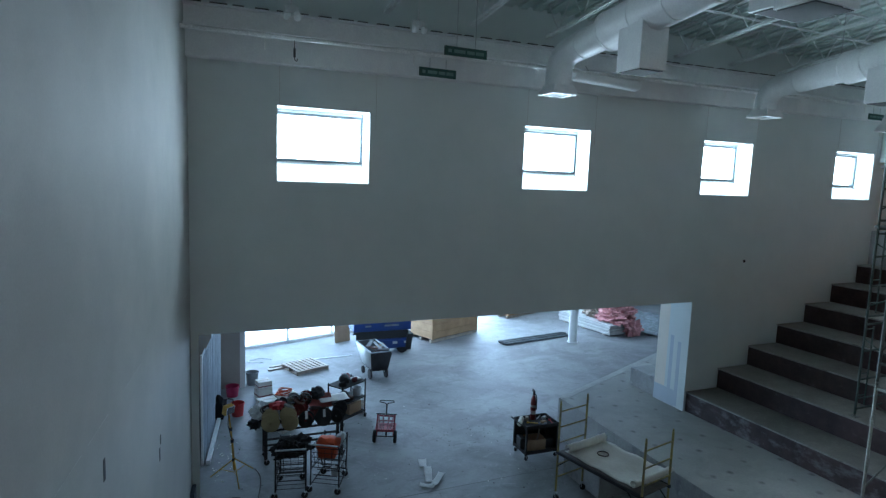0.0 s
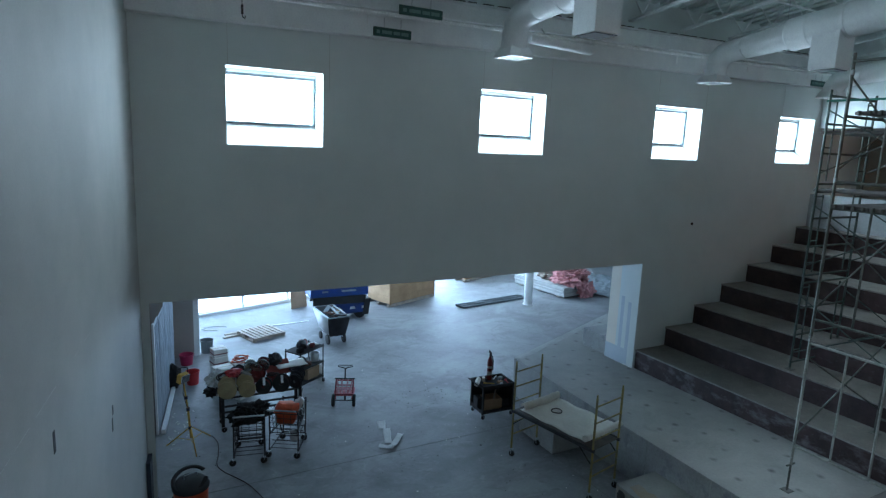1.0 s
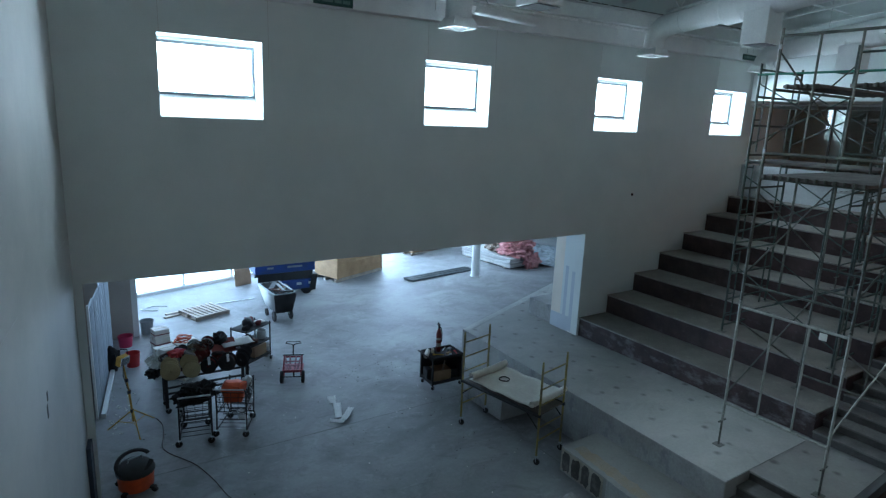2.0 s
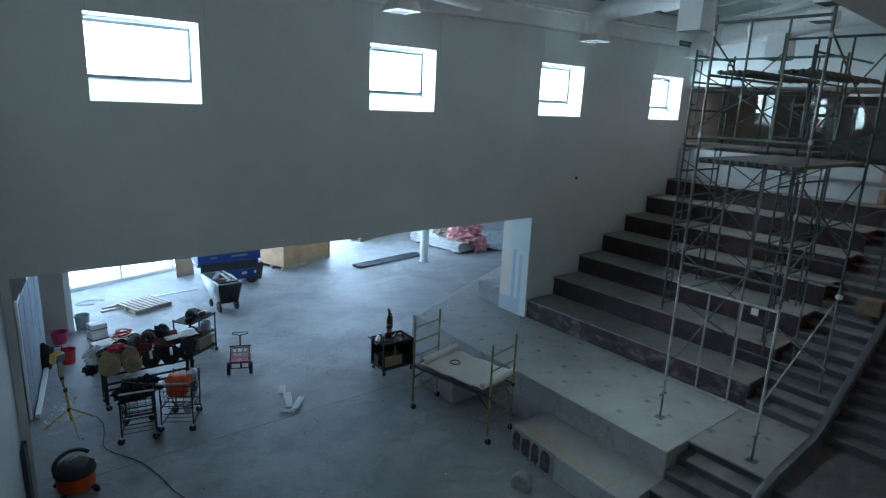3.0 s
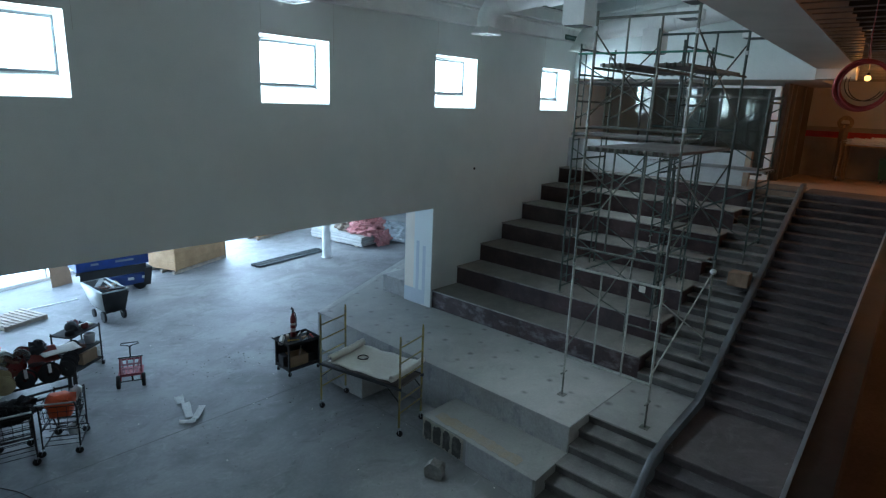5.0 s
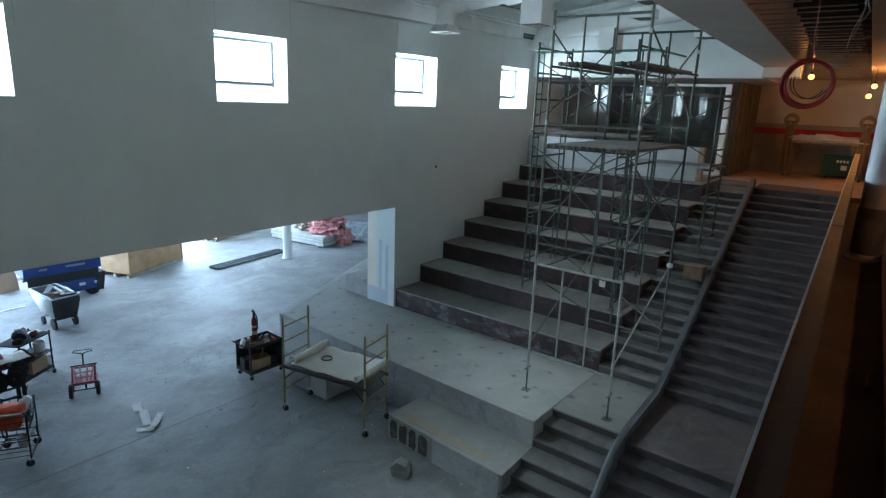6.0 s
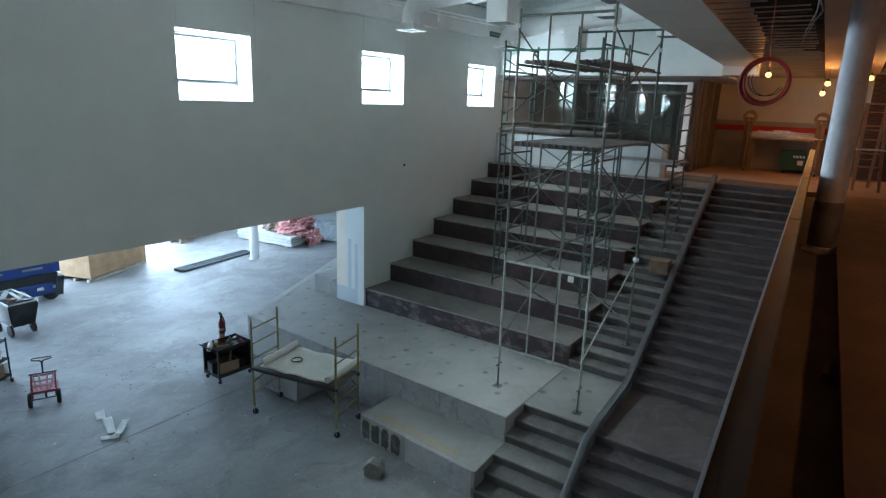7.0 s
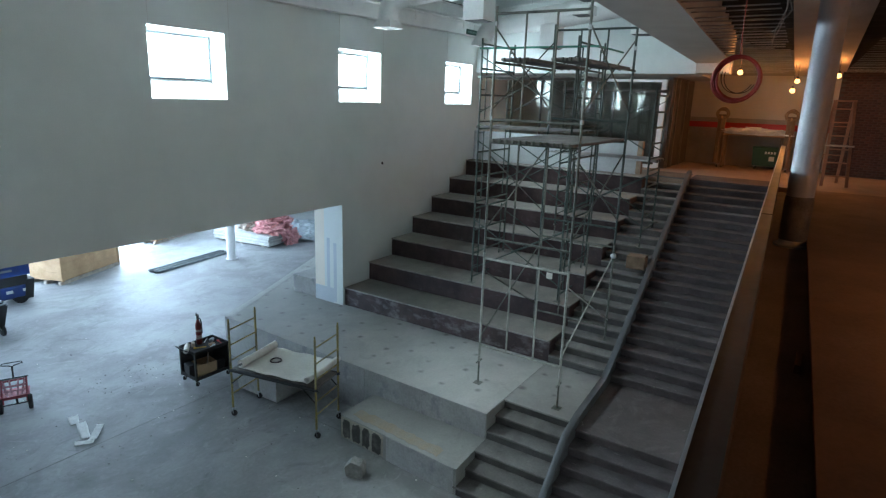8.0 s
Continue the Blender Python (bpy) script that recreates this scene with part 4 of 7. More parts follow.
def spiral_duct(x, y_end, za, label, grow=-1.15, boxes=(-2.0, -4.3, -6.6)):
    """A white round duct along y with an elbow down to a square diffuser at the window wall and plenum boxes under it."""
    y0, z0 = -1.0, 7.36
    d = thing("supply_duct", (x, y0, z0), 0, label, "duct", "supply ducts")
    axis = lambda y: za + 0.12 * (-0.34 - y)      # the duct follows the roof
    r, big, bend = 0.215, 0.285, 0.34
    bm = B()
    pts = [(0, 0, 0.15), (0, 0, za - bend)] + [(0, -bend + bend * math.cos(a), za - bend + bend * math.sin(a)) for a in (0.26, 0.52, 0.79, 1.05, 1.31, 1.5)] + [(0, -0.62, axis(-0.62))]
    pipe(bm, pts, r, 24)
    part("elbow", bm, WHITE_METAL, d)
    bm = B()
    pipe(bm, [(0, -0.62, axis(-0.62)), (0, grow, axis(grow)), (0, grow - 0.05, axis(grow - 0.05)), (0, y_end - y0, axis(y_end - y0))], [r, r + 0.015, big, big], 24)
    part("pipe", bm, WHITE_METAL, d)
    yy = -0.62
    while yy > y_end - y0:
        bm = B()
        pipe(bm, [(0, yy, axis(yy)), (0, yy - 0.03, axis(yy - 0.03))], (r if yy > grow - 0.03 else big) + 0.008, 24)
        part("seam_ring", bm, WHITE_METAL, d)
        yy -= 0.62
    bm = B()
    s0, s1, h = 0.17, 0.235, 0.17
    lo = [bm.verts.new((a * s1, b * s1, 0.03)) for a, b in ((-1, -1), (1, -1), (1, 1), (-1, 1))]
    hi = [bm.verts.new((a * s0, b * s0, h)) for a, b in ((-1, -1), (1, -1), (1, 1), (-1, 1))]
    bm.faces.new(hi)
    for k in range(4):
        bm.faces.new((lo[k], lo[(k + 1) % 4], hi[(k + 1) % 4], hi[k]))
    df = part("diffuser", bm, WHITE_METAL, d, "flared square diffuser")
    bm = B()
    for a, b in (((-s1, -s1), (s1, -s1 + 0.05)), ((-s1, s1 - 0.05), (s1, s1)), ((-s1, -s1 + 0.05), (-s1 + 0.05, s1 - 0.05)), ((s1 - 0.05, -s1 + 0.05), (s1, s1 - 0.05))):
        span(bm, (*a, 0.0), (*b, 0.028))
    part("rim", bm, WHITE, df)
    bm = B()
    span(bm, (-s1 + 0.05, -s1 + 0.05, 0.012), (s1 - 0.05, s1 - 0.05, 0.026))
    part("grille", bm, GRILLE, df, "dark grille")
    for yy in boxes:
        bm = B()
        zb = axis(yy) - 0.76
        span(bm, (-0.23, yy - 0.23, zb), (0.23, yy + 0.23, axis(yy)), 0.006)
        pb = part("plenum_box", bm, WHITE_METAL, d, "square plenum box")
        bm = B()
        span(bm, (-0.20, yy - 0.20, zb - 0.012), (0.20, yy + 0.20, zb - 0.002))
        part("grille", bm, GRILLE, pb, "dark grille")
    for yy in (-1.4, -3.2, -5.4):
        bm = B()
        tube(bm, (0, yy, axis(yy) + 0.2), (0, yy, roof_z(y0 + yy) - z0 + 0.02), 0.006, 5)
        part("hanger", bm, GALV, d)
    return d


for x, za, grow, boxes in ((5.55, 0.67, -1.16, (-1.95, -4.3, -6.6)), (10.5, 0.60, -1.48, (-2.25, -4.5, -6.8)), (14.65, 0.46, -1.3, (-2.0, -4.3, -6.6))):
    spiral_duct(x, -8.4, za, "white-painted spiral duct with elbow and square diffuser", grow, boxes)

for x, y, z, w, d_ in ((7.38, -3.88, 8.30, 0.52, 0.42), (13.07, -4.4, 7.80, 0.25, 0.22)):
    rb = thing("return_air_box", (x, y, z), 0, "white sheet-metal return air box with a dark grille below", "duct box", "return air boxes")
    bm = B()
    span(bm, (-w, -d_, 0), (w, d_, 0.8 * w), 0.008)
    part("body", bm, WHITE_METAL, rb)
    bm = B()
    span(bm, (-w + 0.05, -d_ + 0.05, -0.012), (w - 0.05, d_ - 0.05, -0.002))
    part("grille", bm, GRILLE, rb, "dark grille")
    for sx in (-1, 1):
        bm = B()
        tube(bm, (sx * w * 0.8, 0, 0.79 * w), (sx * w * 0.8, 0, roof_z(y) - z + 0.02), 0.008, 6)
        part("hanger", bm, GALV, rb)
bm = B()
pipe(bm, [(6.11, -0.62, 7.80), (6.16, -0.62, 7.80), (7.5, -0.62, 7.745), (7.6, -0.62, 7.742)], [0.085, 0.105, 0.105, 0.06], 18)
ds_ = solid("branch_duct", bm, WHITE_METAL, "short white round duct beside the edge beam", "duct")
for x in (6.5, 7.2):
    bm = B()
    tube(bm, (x, -0.62, 7.82), (x, -0.43, 8.02), 0.008, 6)
    part("strap", bm, GALV, ds_)

# exit-type signs and lamps under the roof
for x, y, z, w in ((3.95, -0.76, 7.90, 0.74), (3.71, -0.215, 7.64, 0.66), (15.36, -0.215, 7.80, 0.60)):
    sg = thing("hanging_sign", (x, y, z), 0, "dark green sign board hung below the edge beam", "sign", "hanging signs")
    bm = B()
    span(bm, (-w / 2, -0.012, -0.07), (w / 2, 0.012, 0.07), 0.004)
    part("board", bm, SIGN_GREEN, sg)
    for a, b in ((-0.42, -0.34), (-0.28, -0.02), (0.02, 0.20), (0.23, 0.42)):
        bm = B()
        span(bm, (a * w, -0.016, -0.026), (b * w, -0.0125, 0.026))
        part("lettering_bar", bm, SIGN_MARK, sg, "pale bar")
    for s in (-1, 1):
        bm = B()
        tube(bm, (s * w * 0.22, 0, 0.07), (s * w * 0.22, 0, roof_z(y) - z + 0.02 if y < -0.3 else 0.22), 0.006, 6)
        part("hanger", bm, GALV, sg)
for x, y, z in ((1.206, -1.0, 8.00), (3.057, -1.0, 8.06)):
    em = thing("emergency_light", (x, y, z), 0, "small white twin-head emergency light", "lamp", "emergency lights")
    for s in (-1, 1):
        bm = B()
        lathe(bm, [(0, 0), (0.05, 0), (0.055, 0.05), (0.03, 0.10), (0, 0.10)], 14, pose(s * 0.07, 0, 0, 60, 0, 0))
        part("head", bm, WHITE_PLASTIC, em)
    bm = B()
    span(bm, (-0.10, 0.0, 0.06), (0.10, 0.07, 0.16), 0.01)
    part("body", bm, WHITE_PLASTIC, em)
    bm = B()
    tube(bm, (0, 0.03, 0.16), (0, 0.03, roof_z(y) - z + 0.02), 0.012, 6)
    part("stem", bm, WHITE_PLASTIC, em)
bm = B()
lathe(bm, [(0, 0), (0.035, 0), (0.035, 0.012), (0, 0.014)], 12, pose(11.56, -0.002, 4.30, 90, 0, 0))
solid("wall_anchor", bm, BLACK, "small dark round plate on the drywall", "wall plate")

# ---------------------------------------------------------------- scaffolds


def scaffold_frame(parent, a, b, z0, h=1.98, rungs=(0.31, 1.93), inner=True, material=None, ladder=False):
    """One welded frame between the feet a and b."""
    a, b = Vector((*a, 0)), Vector((*b, 0))
    d = b - a
    bm = B()
    zz = Vector((0, 0, 1))
    for p in (a, b):
        tube(bm, p + zz * z0, p + zz * (z0 + h + 0.06), 0.022, 8)
    for r in rungs:
        tube(bm, a + zz * (z0 + r), b + zz * (z0 + r), 0.02, 8)
    if inner:
        for f in (0.33, 0.66):
            tube(bm, a + d * f + zz * (z0 + rungs[0]), a + d * f + zz * (z0 + rungs[-1]), 0.017, 6)
    if ladder:
        q = 0.24
        for base, s in ((a, 1), (b, -1)):
            i = base + d.normalized() * s * q
            tube(bm, i + zz * (z0 + 0.15), i + zz * (z0 + h - 0.1), 0.016, 6)
            for k in range(4):
                z = z0 + 0.35 + k * 0.42
                tube(bm, base + zz * z, i + zz * z, 0.012, 6)
    return part("scaffold_frame", bm, material or STEEL_P, parent)


def cross_brace(parent, a, b, z0, z1, material):
    a, b = Vector((*a, 0)), Vector((*b, 0))
    for k, (u, v) in enumerate(((z0, z1), (z1, z0))):
        bm = B()
        off = (b - a).normalized().cross(Vector((0, 0, 1))) * 0.02 * (1 if k else -1)
        tube(bm, a + off + Vector((0, 0, u)), b + off + Vector((0, 0, v)), 0.013, 6)
        part("cross_brace", bm, material, parent)


def deck(parent, x0, x1, y0, y1, z, n, along="x", material=None):
    for k in range(n):
        bm = B()
        if along == "x":
            w = (y1 - y0) / n
            span(bm, (x0, y0 + k * w + 0.008, z), (x1, y0 + (k + 1) * w - 0.008, z + 0.045), 0.005)
        else:
            w = (x1 - x0) / n
            span(bm, (x0 + k * w + 0.008, y0, z), (x0 + (k + 1) * w - 0.008, y1, z + 0.045), 0.005)
        part("plank", bm, material or PLANK, parent)
        for e in (0, 1):
            for f in (0.25, 0.75):
                bm = B()
                if along == "x":
                    q = Vector((x0 if e == 0 else x1, y0 + (k + f) * (y1 - y0) / n, z + 0.02))
                    box(bm, q, (0.07, 0.035, 0.065), None, 0.008)
                else:
                    q = Vector((x0 + (k + f) * (x1 - x0) / n, y0 if e == 0 else y1, z + 0.02))
                    box(bm, q, (0.035, 0.07, 0.065), None, 0.008)
                part("plank_hook", bm, STEEL_P, parent, "steel hook")


def base_jack(parent, p, z0, z1):
    bm = B()
    tube(bm, (*p, z0), (*p, z1 + 0.2), 0.016, 8)
    span(bm, (p[0] - 0.07, p[1] - 0.07, z0), (p[0] + 0.07, p[1] + 0.07, z0 + 0.008))
    if z1 - z0 > 0.2:
        beam(bm, (p[0] - 0.10, p[1], z1), (p[0] + 0.10, p[1], z1), 0.02, 0.02)
    part("base_jack", bm, STEEL_P, parent)


sc = thing("scaffold_tower", (0, 0, 0), 0, "tall worn steel frame scaffold on screw jacks with plank decks", "scaffold", "scaffolds")
XA, XB, YA, YB = 8.53, 10.87, -6.26, -4.72
Z0 = 1.345
for lev in range(3):
    z = Z0 + lev * 1.985
    for x in (XA, XB):
        scaffold_frame(sc, (x, YA), (x, YB), z, material=(STEEL_W if x == XA else STEEL_P) if lev < 1 else STEEL_G if x == XB else STEEL_P)
    for y in (YA, YB):
        cross_brace(sc, (XA, y), (XB, y), z + 0.45, z + 1.70, STEEL_W if lev == 0 and y == YA else STEEL_P)
for x in (XA, XB):
    for y in (YA, YB):
        base_jack(sc, (x, y), 6 * R if x == XA else 9 * R, Z0)
deck(sc, XA - 0.12, XB + 0.12, YA + 0.06, YB - 0.06, 5.275, 6)
deck(sc, XA + 0.05, XB + 0.1, YB - 0.62, YB - 0.08, 6.54, 2)
deck(sc, XA + 0.05, XB + 0.1, YA + 0.08, YA + 0.60, 6.54, 2)
for y in (YA, YB):
    bm = B()
    tube(bm, (XA, y, 6.52), (XB + 0.12, y, 6.52), 0.02, 8)
    part("ledger", bm, STEEL_P, sc)
for q in ((XA, YB, 5.65), (XA, YA, 5.65), (XA, YB, 7.1), (XA, YA, 7.0), (XB, YA, 6.9)):
    bm = B()
    box(bm, q, (0.05, 0.05, 0.07), None, 0.008)
    part("coupler", bm, GALV, sc, "small clamp")

g2 = thing("scaffold_tower", (0, 0, 0), 0, "green steel frame scaffold standing on the seating tiers", "scaffold", "scaffolds")
GXA, GXB, GYA, GYB = 11.2, 12.72, -5.08, -2.96
for lev in range(3):
    z = 1.87 + lev * 1.75
    for y in (GYA, GYB):
        scaffold_frame(g2, (GXA, y), (GXB, y), z, 1.75, (0.10, 0.66, 1.20, 1.70), False, STEEL_G, True)
    for x in (GXA, GXB):
        cross_brace(g2, (x, GYA), (x, GYB), z + 0.3, z + 1.45, STEEL_G)
for x, zf in ((GXA, 12 * R), (GXB, 15 * R)):
    for y in (GYA, GYB):
        base_jack(g2, (x, y), zf, max(1.87, zf))
deck(g2, GXA + 0.05, GXB - 0.25, GYA - 0.1, GYB + 0.1, 5.33, 3, "y")
deck(g2, GXA + 0.02, GXB - 0.02, GYA - 0.1, GYB + 0.1, 6.40, 4, "y")
bm = B()
tube(bm, (GXA, GYA - 0.4, 6.98), (GXA, GYB + 0.05, 6.98), 0.02, 8)
tube(bm, (GXA, GYA - 0.4, 6.98), (GXB, GYA - 0.4, 6.98), 0.02, 8)
part("guard_rail", bm, mat("bright_green_tube", (0.04, 0.22, 0.15), (0.06, 0.18, 0.13), 6, 0.45), g2, "bright green guard rail")

g3 = thing("scaffold_tower", (0, 0, 0), 0, "narrow green ladder scaffold standing on the stair", "scaffold", "scaffolds")
for lev in range(2):
    z = 3.0 + lev * 1.65
    for y in (-6.08, -3.98):
        scaffold_frame(g3, (13.45, y), (14.45, y), z, 1.65, (0.12, 0.45, 0.80, 1.14, 1.50), False, STEEL_G)
    for x in (13.45, 14.45):
        cross_brace(g3, (x, -6.08), (x, -3.98), z + 0.25, z + 1.40, STEEL_G)
for x, zf in ((13.45, 18 * R), (14.45, 21 * R)):
    base_jack(g3, (x, -6.08), zf, max(3.0, zf))
    base_jack(g3, (x, -3.98), 18 * R if x < 14 else 21 * R, max(3.0, zf))
deck(g3, 13.5, 14.0, -6.2, -3.9, 6.22, 2, "y")
deck(g3, 13.5, 14.4, -6.2, -3.6, 4.70, 2, "y", GALV)

# ---------------------------------------------------------------- things on the auditorium floor


def caster(parent, x, y, r=0.06, h=None, material=None):
    h = h or 2.4 * r
    bm = B()
    lathe(bm, [(0, -0.018), (r * 0.55, -0.018), (r, -0.014), (r, 0.014), (r * 0.55, 0.018), (0, 0.018)], 14, pose(x + 0.02, y, r, 90, 0, 15))
    w = part("wheel", bm, material or RUBBER, parent)
    bm = B()
    tube(bm, (x, y, h), (x, y, h * 0.75), 0.012, 6)
    box(bm, (x + 0.01, y, h * 0.78), (0.05, 0.05, 0.012))
    for s in (-1, 1):
        beam(bm, (x + 0.005, y + s * 0.023, h * 0.76), (x + 0.02, y + s * 0.023, r), 0.025, 0.004)
    part("fork", bm, GALV, parent)
    return w


bk = thing("rolling_scaffold", (6.715, -1.63, 0), -78.5, "yellow steel rolling scaffold with a plank deck", "rolling scaffold")
L, W, HB = 0.92, 0.365, 1.87
for sx in (-1, 1):
    for sy in (-1, 1):
        bm = B()
        tube(bm, (sx * L, sy * W, 0.17), (sx * L, sy * W, HB), 0.02, 10)
        tube(bm, (sx * L, sy * W, HB), (sx * L, sy * W, HB + 0.06), 0.015, 8)
        part("post", bm, STEEL_Y, bk)
        caster(bk, sx * L, sy * W, 0.056, 0.19)
    for z in (0.45, 0.70, 1.42, 1.72):
        bm = B()
        tube(bm, (sx * L, -W, z), (sx * L, W, z), 0.014, 8)
        part("rung", bm, STEEL_Y, bk)
    bm = B()
    tube(bm, (sx * L, -W, 1.12), (sx * L, W, 1.12), 0.014, 8)
    part("rung", bm, STEEL_Y, bk)
for sy in (-1, 1):
    bm = B()
    span(bm, (-L - 0.03, sy * W - 0.022, 0.90), (L + 0.03, sy * W + 0.022, 0.955), 0.004)
    part("side_rail", bm, DARK_PLASTIC, bk, "dark side rail")
    for sx in (-1, 1):
        bm = B()
        beam(bm, (sx * (L - 0.28), sy * W, 0.90), (sx * L, sy * W, 0.66), 0.02, 0.012)
        part("knee_brace", bm, DARK_PLASTIC, bk)
bm = B()
span(bm, (-L, -W + 0.024, 0.93), (L, W - 0.024, 0.952))
part("deck", bm, PLANK, bk, "plywood deck")

# a drawing sheet with rolled ends lies across the deck
bm = B()
prof = []
for k in range(14):
    a = -0.6 + k * 0.42
    prof.append((-0.73 + 0.075 * math.sin(a) * (1 - k * 0.03), 1.03 - 0.075 * math.cos(a)))
flat = [(-0.66 + 0.1 * k, 0.960 + 0.012 * math.sin(k * 1.1)) for k in range(14)]
roll = [(0.72 + 0.06 * math.sin(k * 0.45) * (1 - 0.025 * k), 1.018 - 0.06 * math.cos(k * 0.45) * (1 - 0.025 * k)) for k in range(17)]
line = [(x, z + 0.028) for x, z in list(reversed(prof)) + flat + roll]
rows = [[bm.verts.new((x + 0.015 * math.sin(3 * y), y, z + (0.05 * max(0, abs(y) - 0.28)) + 0.022 * abs(noise.noise(Vector((x * 4, y * 5, 1)))) + 0.008 * noise.noise(Vector((x * 14, y * 9, 4))))) for x, z in line] for y in np.linspace(-0.33, 0.68, 13)]
for a, b in zip(rows, rows[1:]):
    for k in range(len(line) - 1):
        bm.faces.new((a[k], a[k + 1], b[k + 1], b[k]))
sheet = solid("drawing_sheet", bm, PAPER, "cream paper sheet with rolled ends lying on the scaffold deck", "paper sheet", at=(6.715, -1.63, 0), rz=-78.5)
sol = sheet.modifiers.new("thick", "SOLIDIFY")
sol.thickness = 0.004
bm = B()
pipe(bm, [(0.10 * math.cos(a), 0.10 * math.sin(a), 1.008 + 0.004 * math.sin(2 * a)) for a in np.linspace(0, math.tau * 0.995, 30)], 0.011, 6)
solid("cable_ring", bm, WIRE_BLACK, "small black ring of cable on the paper sheet", "cable", at=(6.84, -1.26, 0.0))

# tool cart beside the rolling scaffold
tc = thing("tool_cart", (6.83, 0.945, 0), -2, "black two-shelf rolling tool cart with boxes inside", "tool cart")
for z in (0.14, 0.80):
    bm = B()
    span(bm, (-0.46, -0.28, z), (0.46, 0.28, z + 0.02))
    for a, b in (((-0.46, -0.28), (0.46, -0.26)), ((-0.46, 0.26), (0.46, 0.28)), ((-0.46, -0.26), (-0.44, 0.26)), ((0.44, -0.26), (0.46, 0.26))):
        span(bm, (*a, z + 0.02), (*b, z + 0.08))
    part("shelf", bm, BLACK, tc)
for sx in (-1, 1):
    for sy in (-1, 1):
        bm = B()
        span(bm, (sx * 0.44 - 0.022, sy * 0.26 - 0.022, 0.12), (sx * 0.44 + 0.022, sy * 0.26 + 0.022, 0.86), 0.004)
        part("leg", bm, BLACK, tc)
        caster(tc, sx * 0.42, sy * 0.23, 0.05, 0.14)
bm = B()
span(bm, (-0.42, 0.245, 0.16), (0.42, 0.255, 0.82))
part("back_panel", bm, BLACK, tc)
bm = B()
span(bm, (0.44, -0.24, 0.2), (0.45, 0.24, 0.82))
part("side_panel", bm, BLACK, tc)
bm = B()
pipe(bm, [(-0.46, -0.22, 0.84), (-0.58, -0.22, 0.92), (-0.60, -0.18, 0.93), (-0.60, 0.18, 0.93), (-0.58, 0.22, 0.92), (-0.46, 0.22, 0.84)], 0.014, 8)
part("push_handle", bm, BLACK, tc)
for o in tc.children:
    for v in o.data.vertices:
        v.co.z = v.co.z if v.co.z < 0.15 else 0.15 + (v.co.z - 0.15) * 0.86
        v.co.x *= 0.86


def local(ob, x, y, z):
    return ob.matrix_world @ Vector((x, y, z))


bpy.context.view_layer.update()
bx = thing("cardboard_box", local(tc, -0.06, -0.02, 0.162), -9, "open brown cardboard box on the lower cart shelf", "box")
for a, b in (((-0.22, -0.16, 0), (0.22, 0.16, 0.01)), ((-0.22, -0.16, 0.01), (-0.21, 0.16, 0.24)), ((0.21, -0.16, 0.01), (0.22, 0.16, 0.24)), ((-0.21, -0.16, 0.01), (0.21, -0.15, 0.24)), ((-0.21, 0.15, 0.01), (0.21, 0.16, 0.24))):
    bm = B()
    span(bm, a, b)
    part("side", bm, CARDBOARD, bx)
bm = B()
tube(bm, (0, 0, 0), (0.12, 0.06, 0.36), 0.016, 8)
solid("wooden_mallet", bm, PALE_WOOD, "pale wooden tool handle sticking out of the box", "tool", at=local(tc, -0.02, -0.05, 0.175))
fe = thing("fire_extinguisher", local(tc, 0.0, 0.16, 0.728), 0, "dark red fire extinguisher standing on the tool cart", "fire extinguisher")
bm = B()
lathe(bm, [(0, 0), (0.056, 0), (0.061, 0.012), (0.061, 0.34), (0.05, 0.385), (0.028, 0.43), (0.026, 0.45), (0, 0.45)], 20)
part("cylinder", bm, DARK_RED, fe)
LABEL = mat("worn_label", (0.50, 0.46, 0.43), (0.30, 0.12, 0.12), 9, 0.5)
for z0, z1 in ((0.10, 0.17), (0.23, 0.27)):
    bm = B()
    lathe(bm, [(0.0618, z0), (0.0623, z0 + 0.001), (0.0623, z1), (0.0618, z1 + 0.001)], 20)
    part("label_band", bm, LABEL, fe, "worn pale label band")
bm = B()
lathe(bm, [(0, 0.45), (0.022, 0.45), (0.025, 0.50), (0.0, 0.505)], 12)
beam(bm, (0, -0.03, 0.50), (0, 0.06, 0.515), 0.03, 0.014)
beam(bm, (0, -0.03, 0.515), (0, 0.05, 0.545), 0.03, 0.012)
part("valve", bm, BLACK, fe)
bm = B()
pipe(bm, [(0.0, -0.02, 0.48), (0.02, -0.055, 0.46), (0.03, -0.078, 0.38), (0.03, -0.078, 0.20)], 0.011, 7)
part("hose", bm, RUBBER, fe)
for o in fe.children:
    for v in o.data.vertices:
        v.co.z *= 1.22
bm = B()
pipe(bm, [(-0.16, 0, 0.055), (-0.15, 0, 0.055), (0.15, 0, 0.055), (0.16, 0, 0.055)], [0.04, 0.055, 0.055, 0.04], 12)
solid("paper_roll", bm, PAPER, "white rolled paper lying on the tool cart", "paper roll", at=local(tc, -0.38, 0.02, 0.728), rz=50)
for k, (x, y, m_) in enumerate(((0.12, -0.1, CARDBOARD), (0.24, 0.08, GREY_PLASTIC), (-0.16, 0.14, PALE_WOOD))):
    bm = B()
    span(bm, (-0.06, -0.035, 0), (0.06, 0.035, 0.05 + 0.015 * k), 0.006)
    solid("small_box", bm, m_, "small tool box lying on the tool cart top", "box", "tool cart boxes", at=local(tc, x, y, 0.728), rz=30 * k)

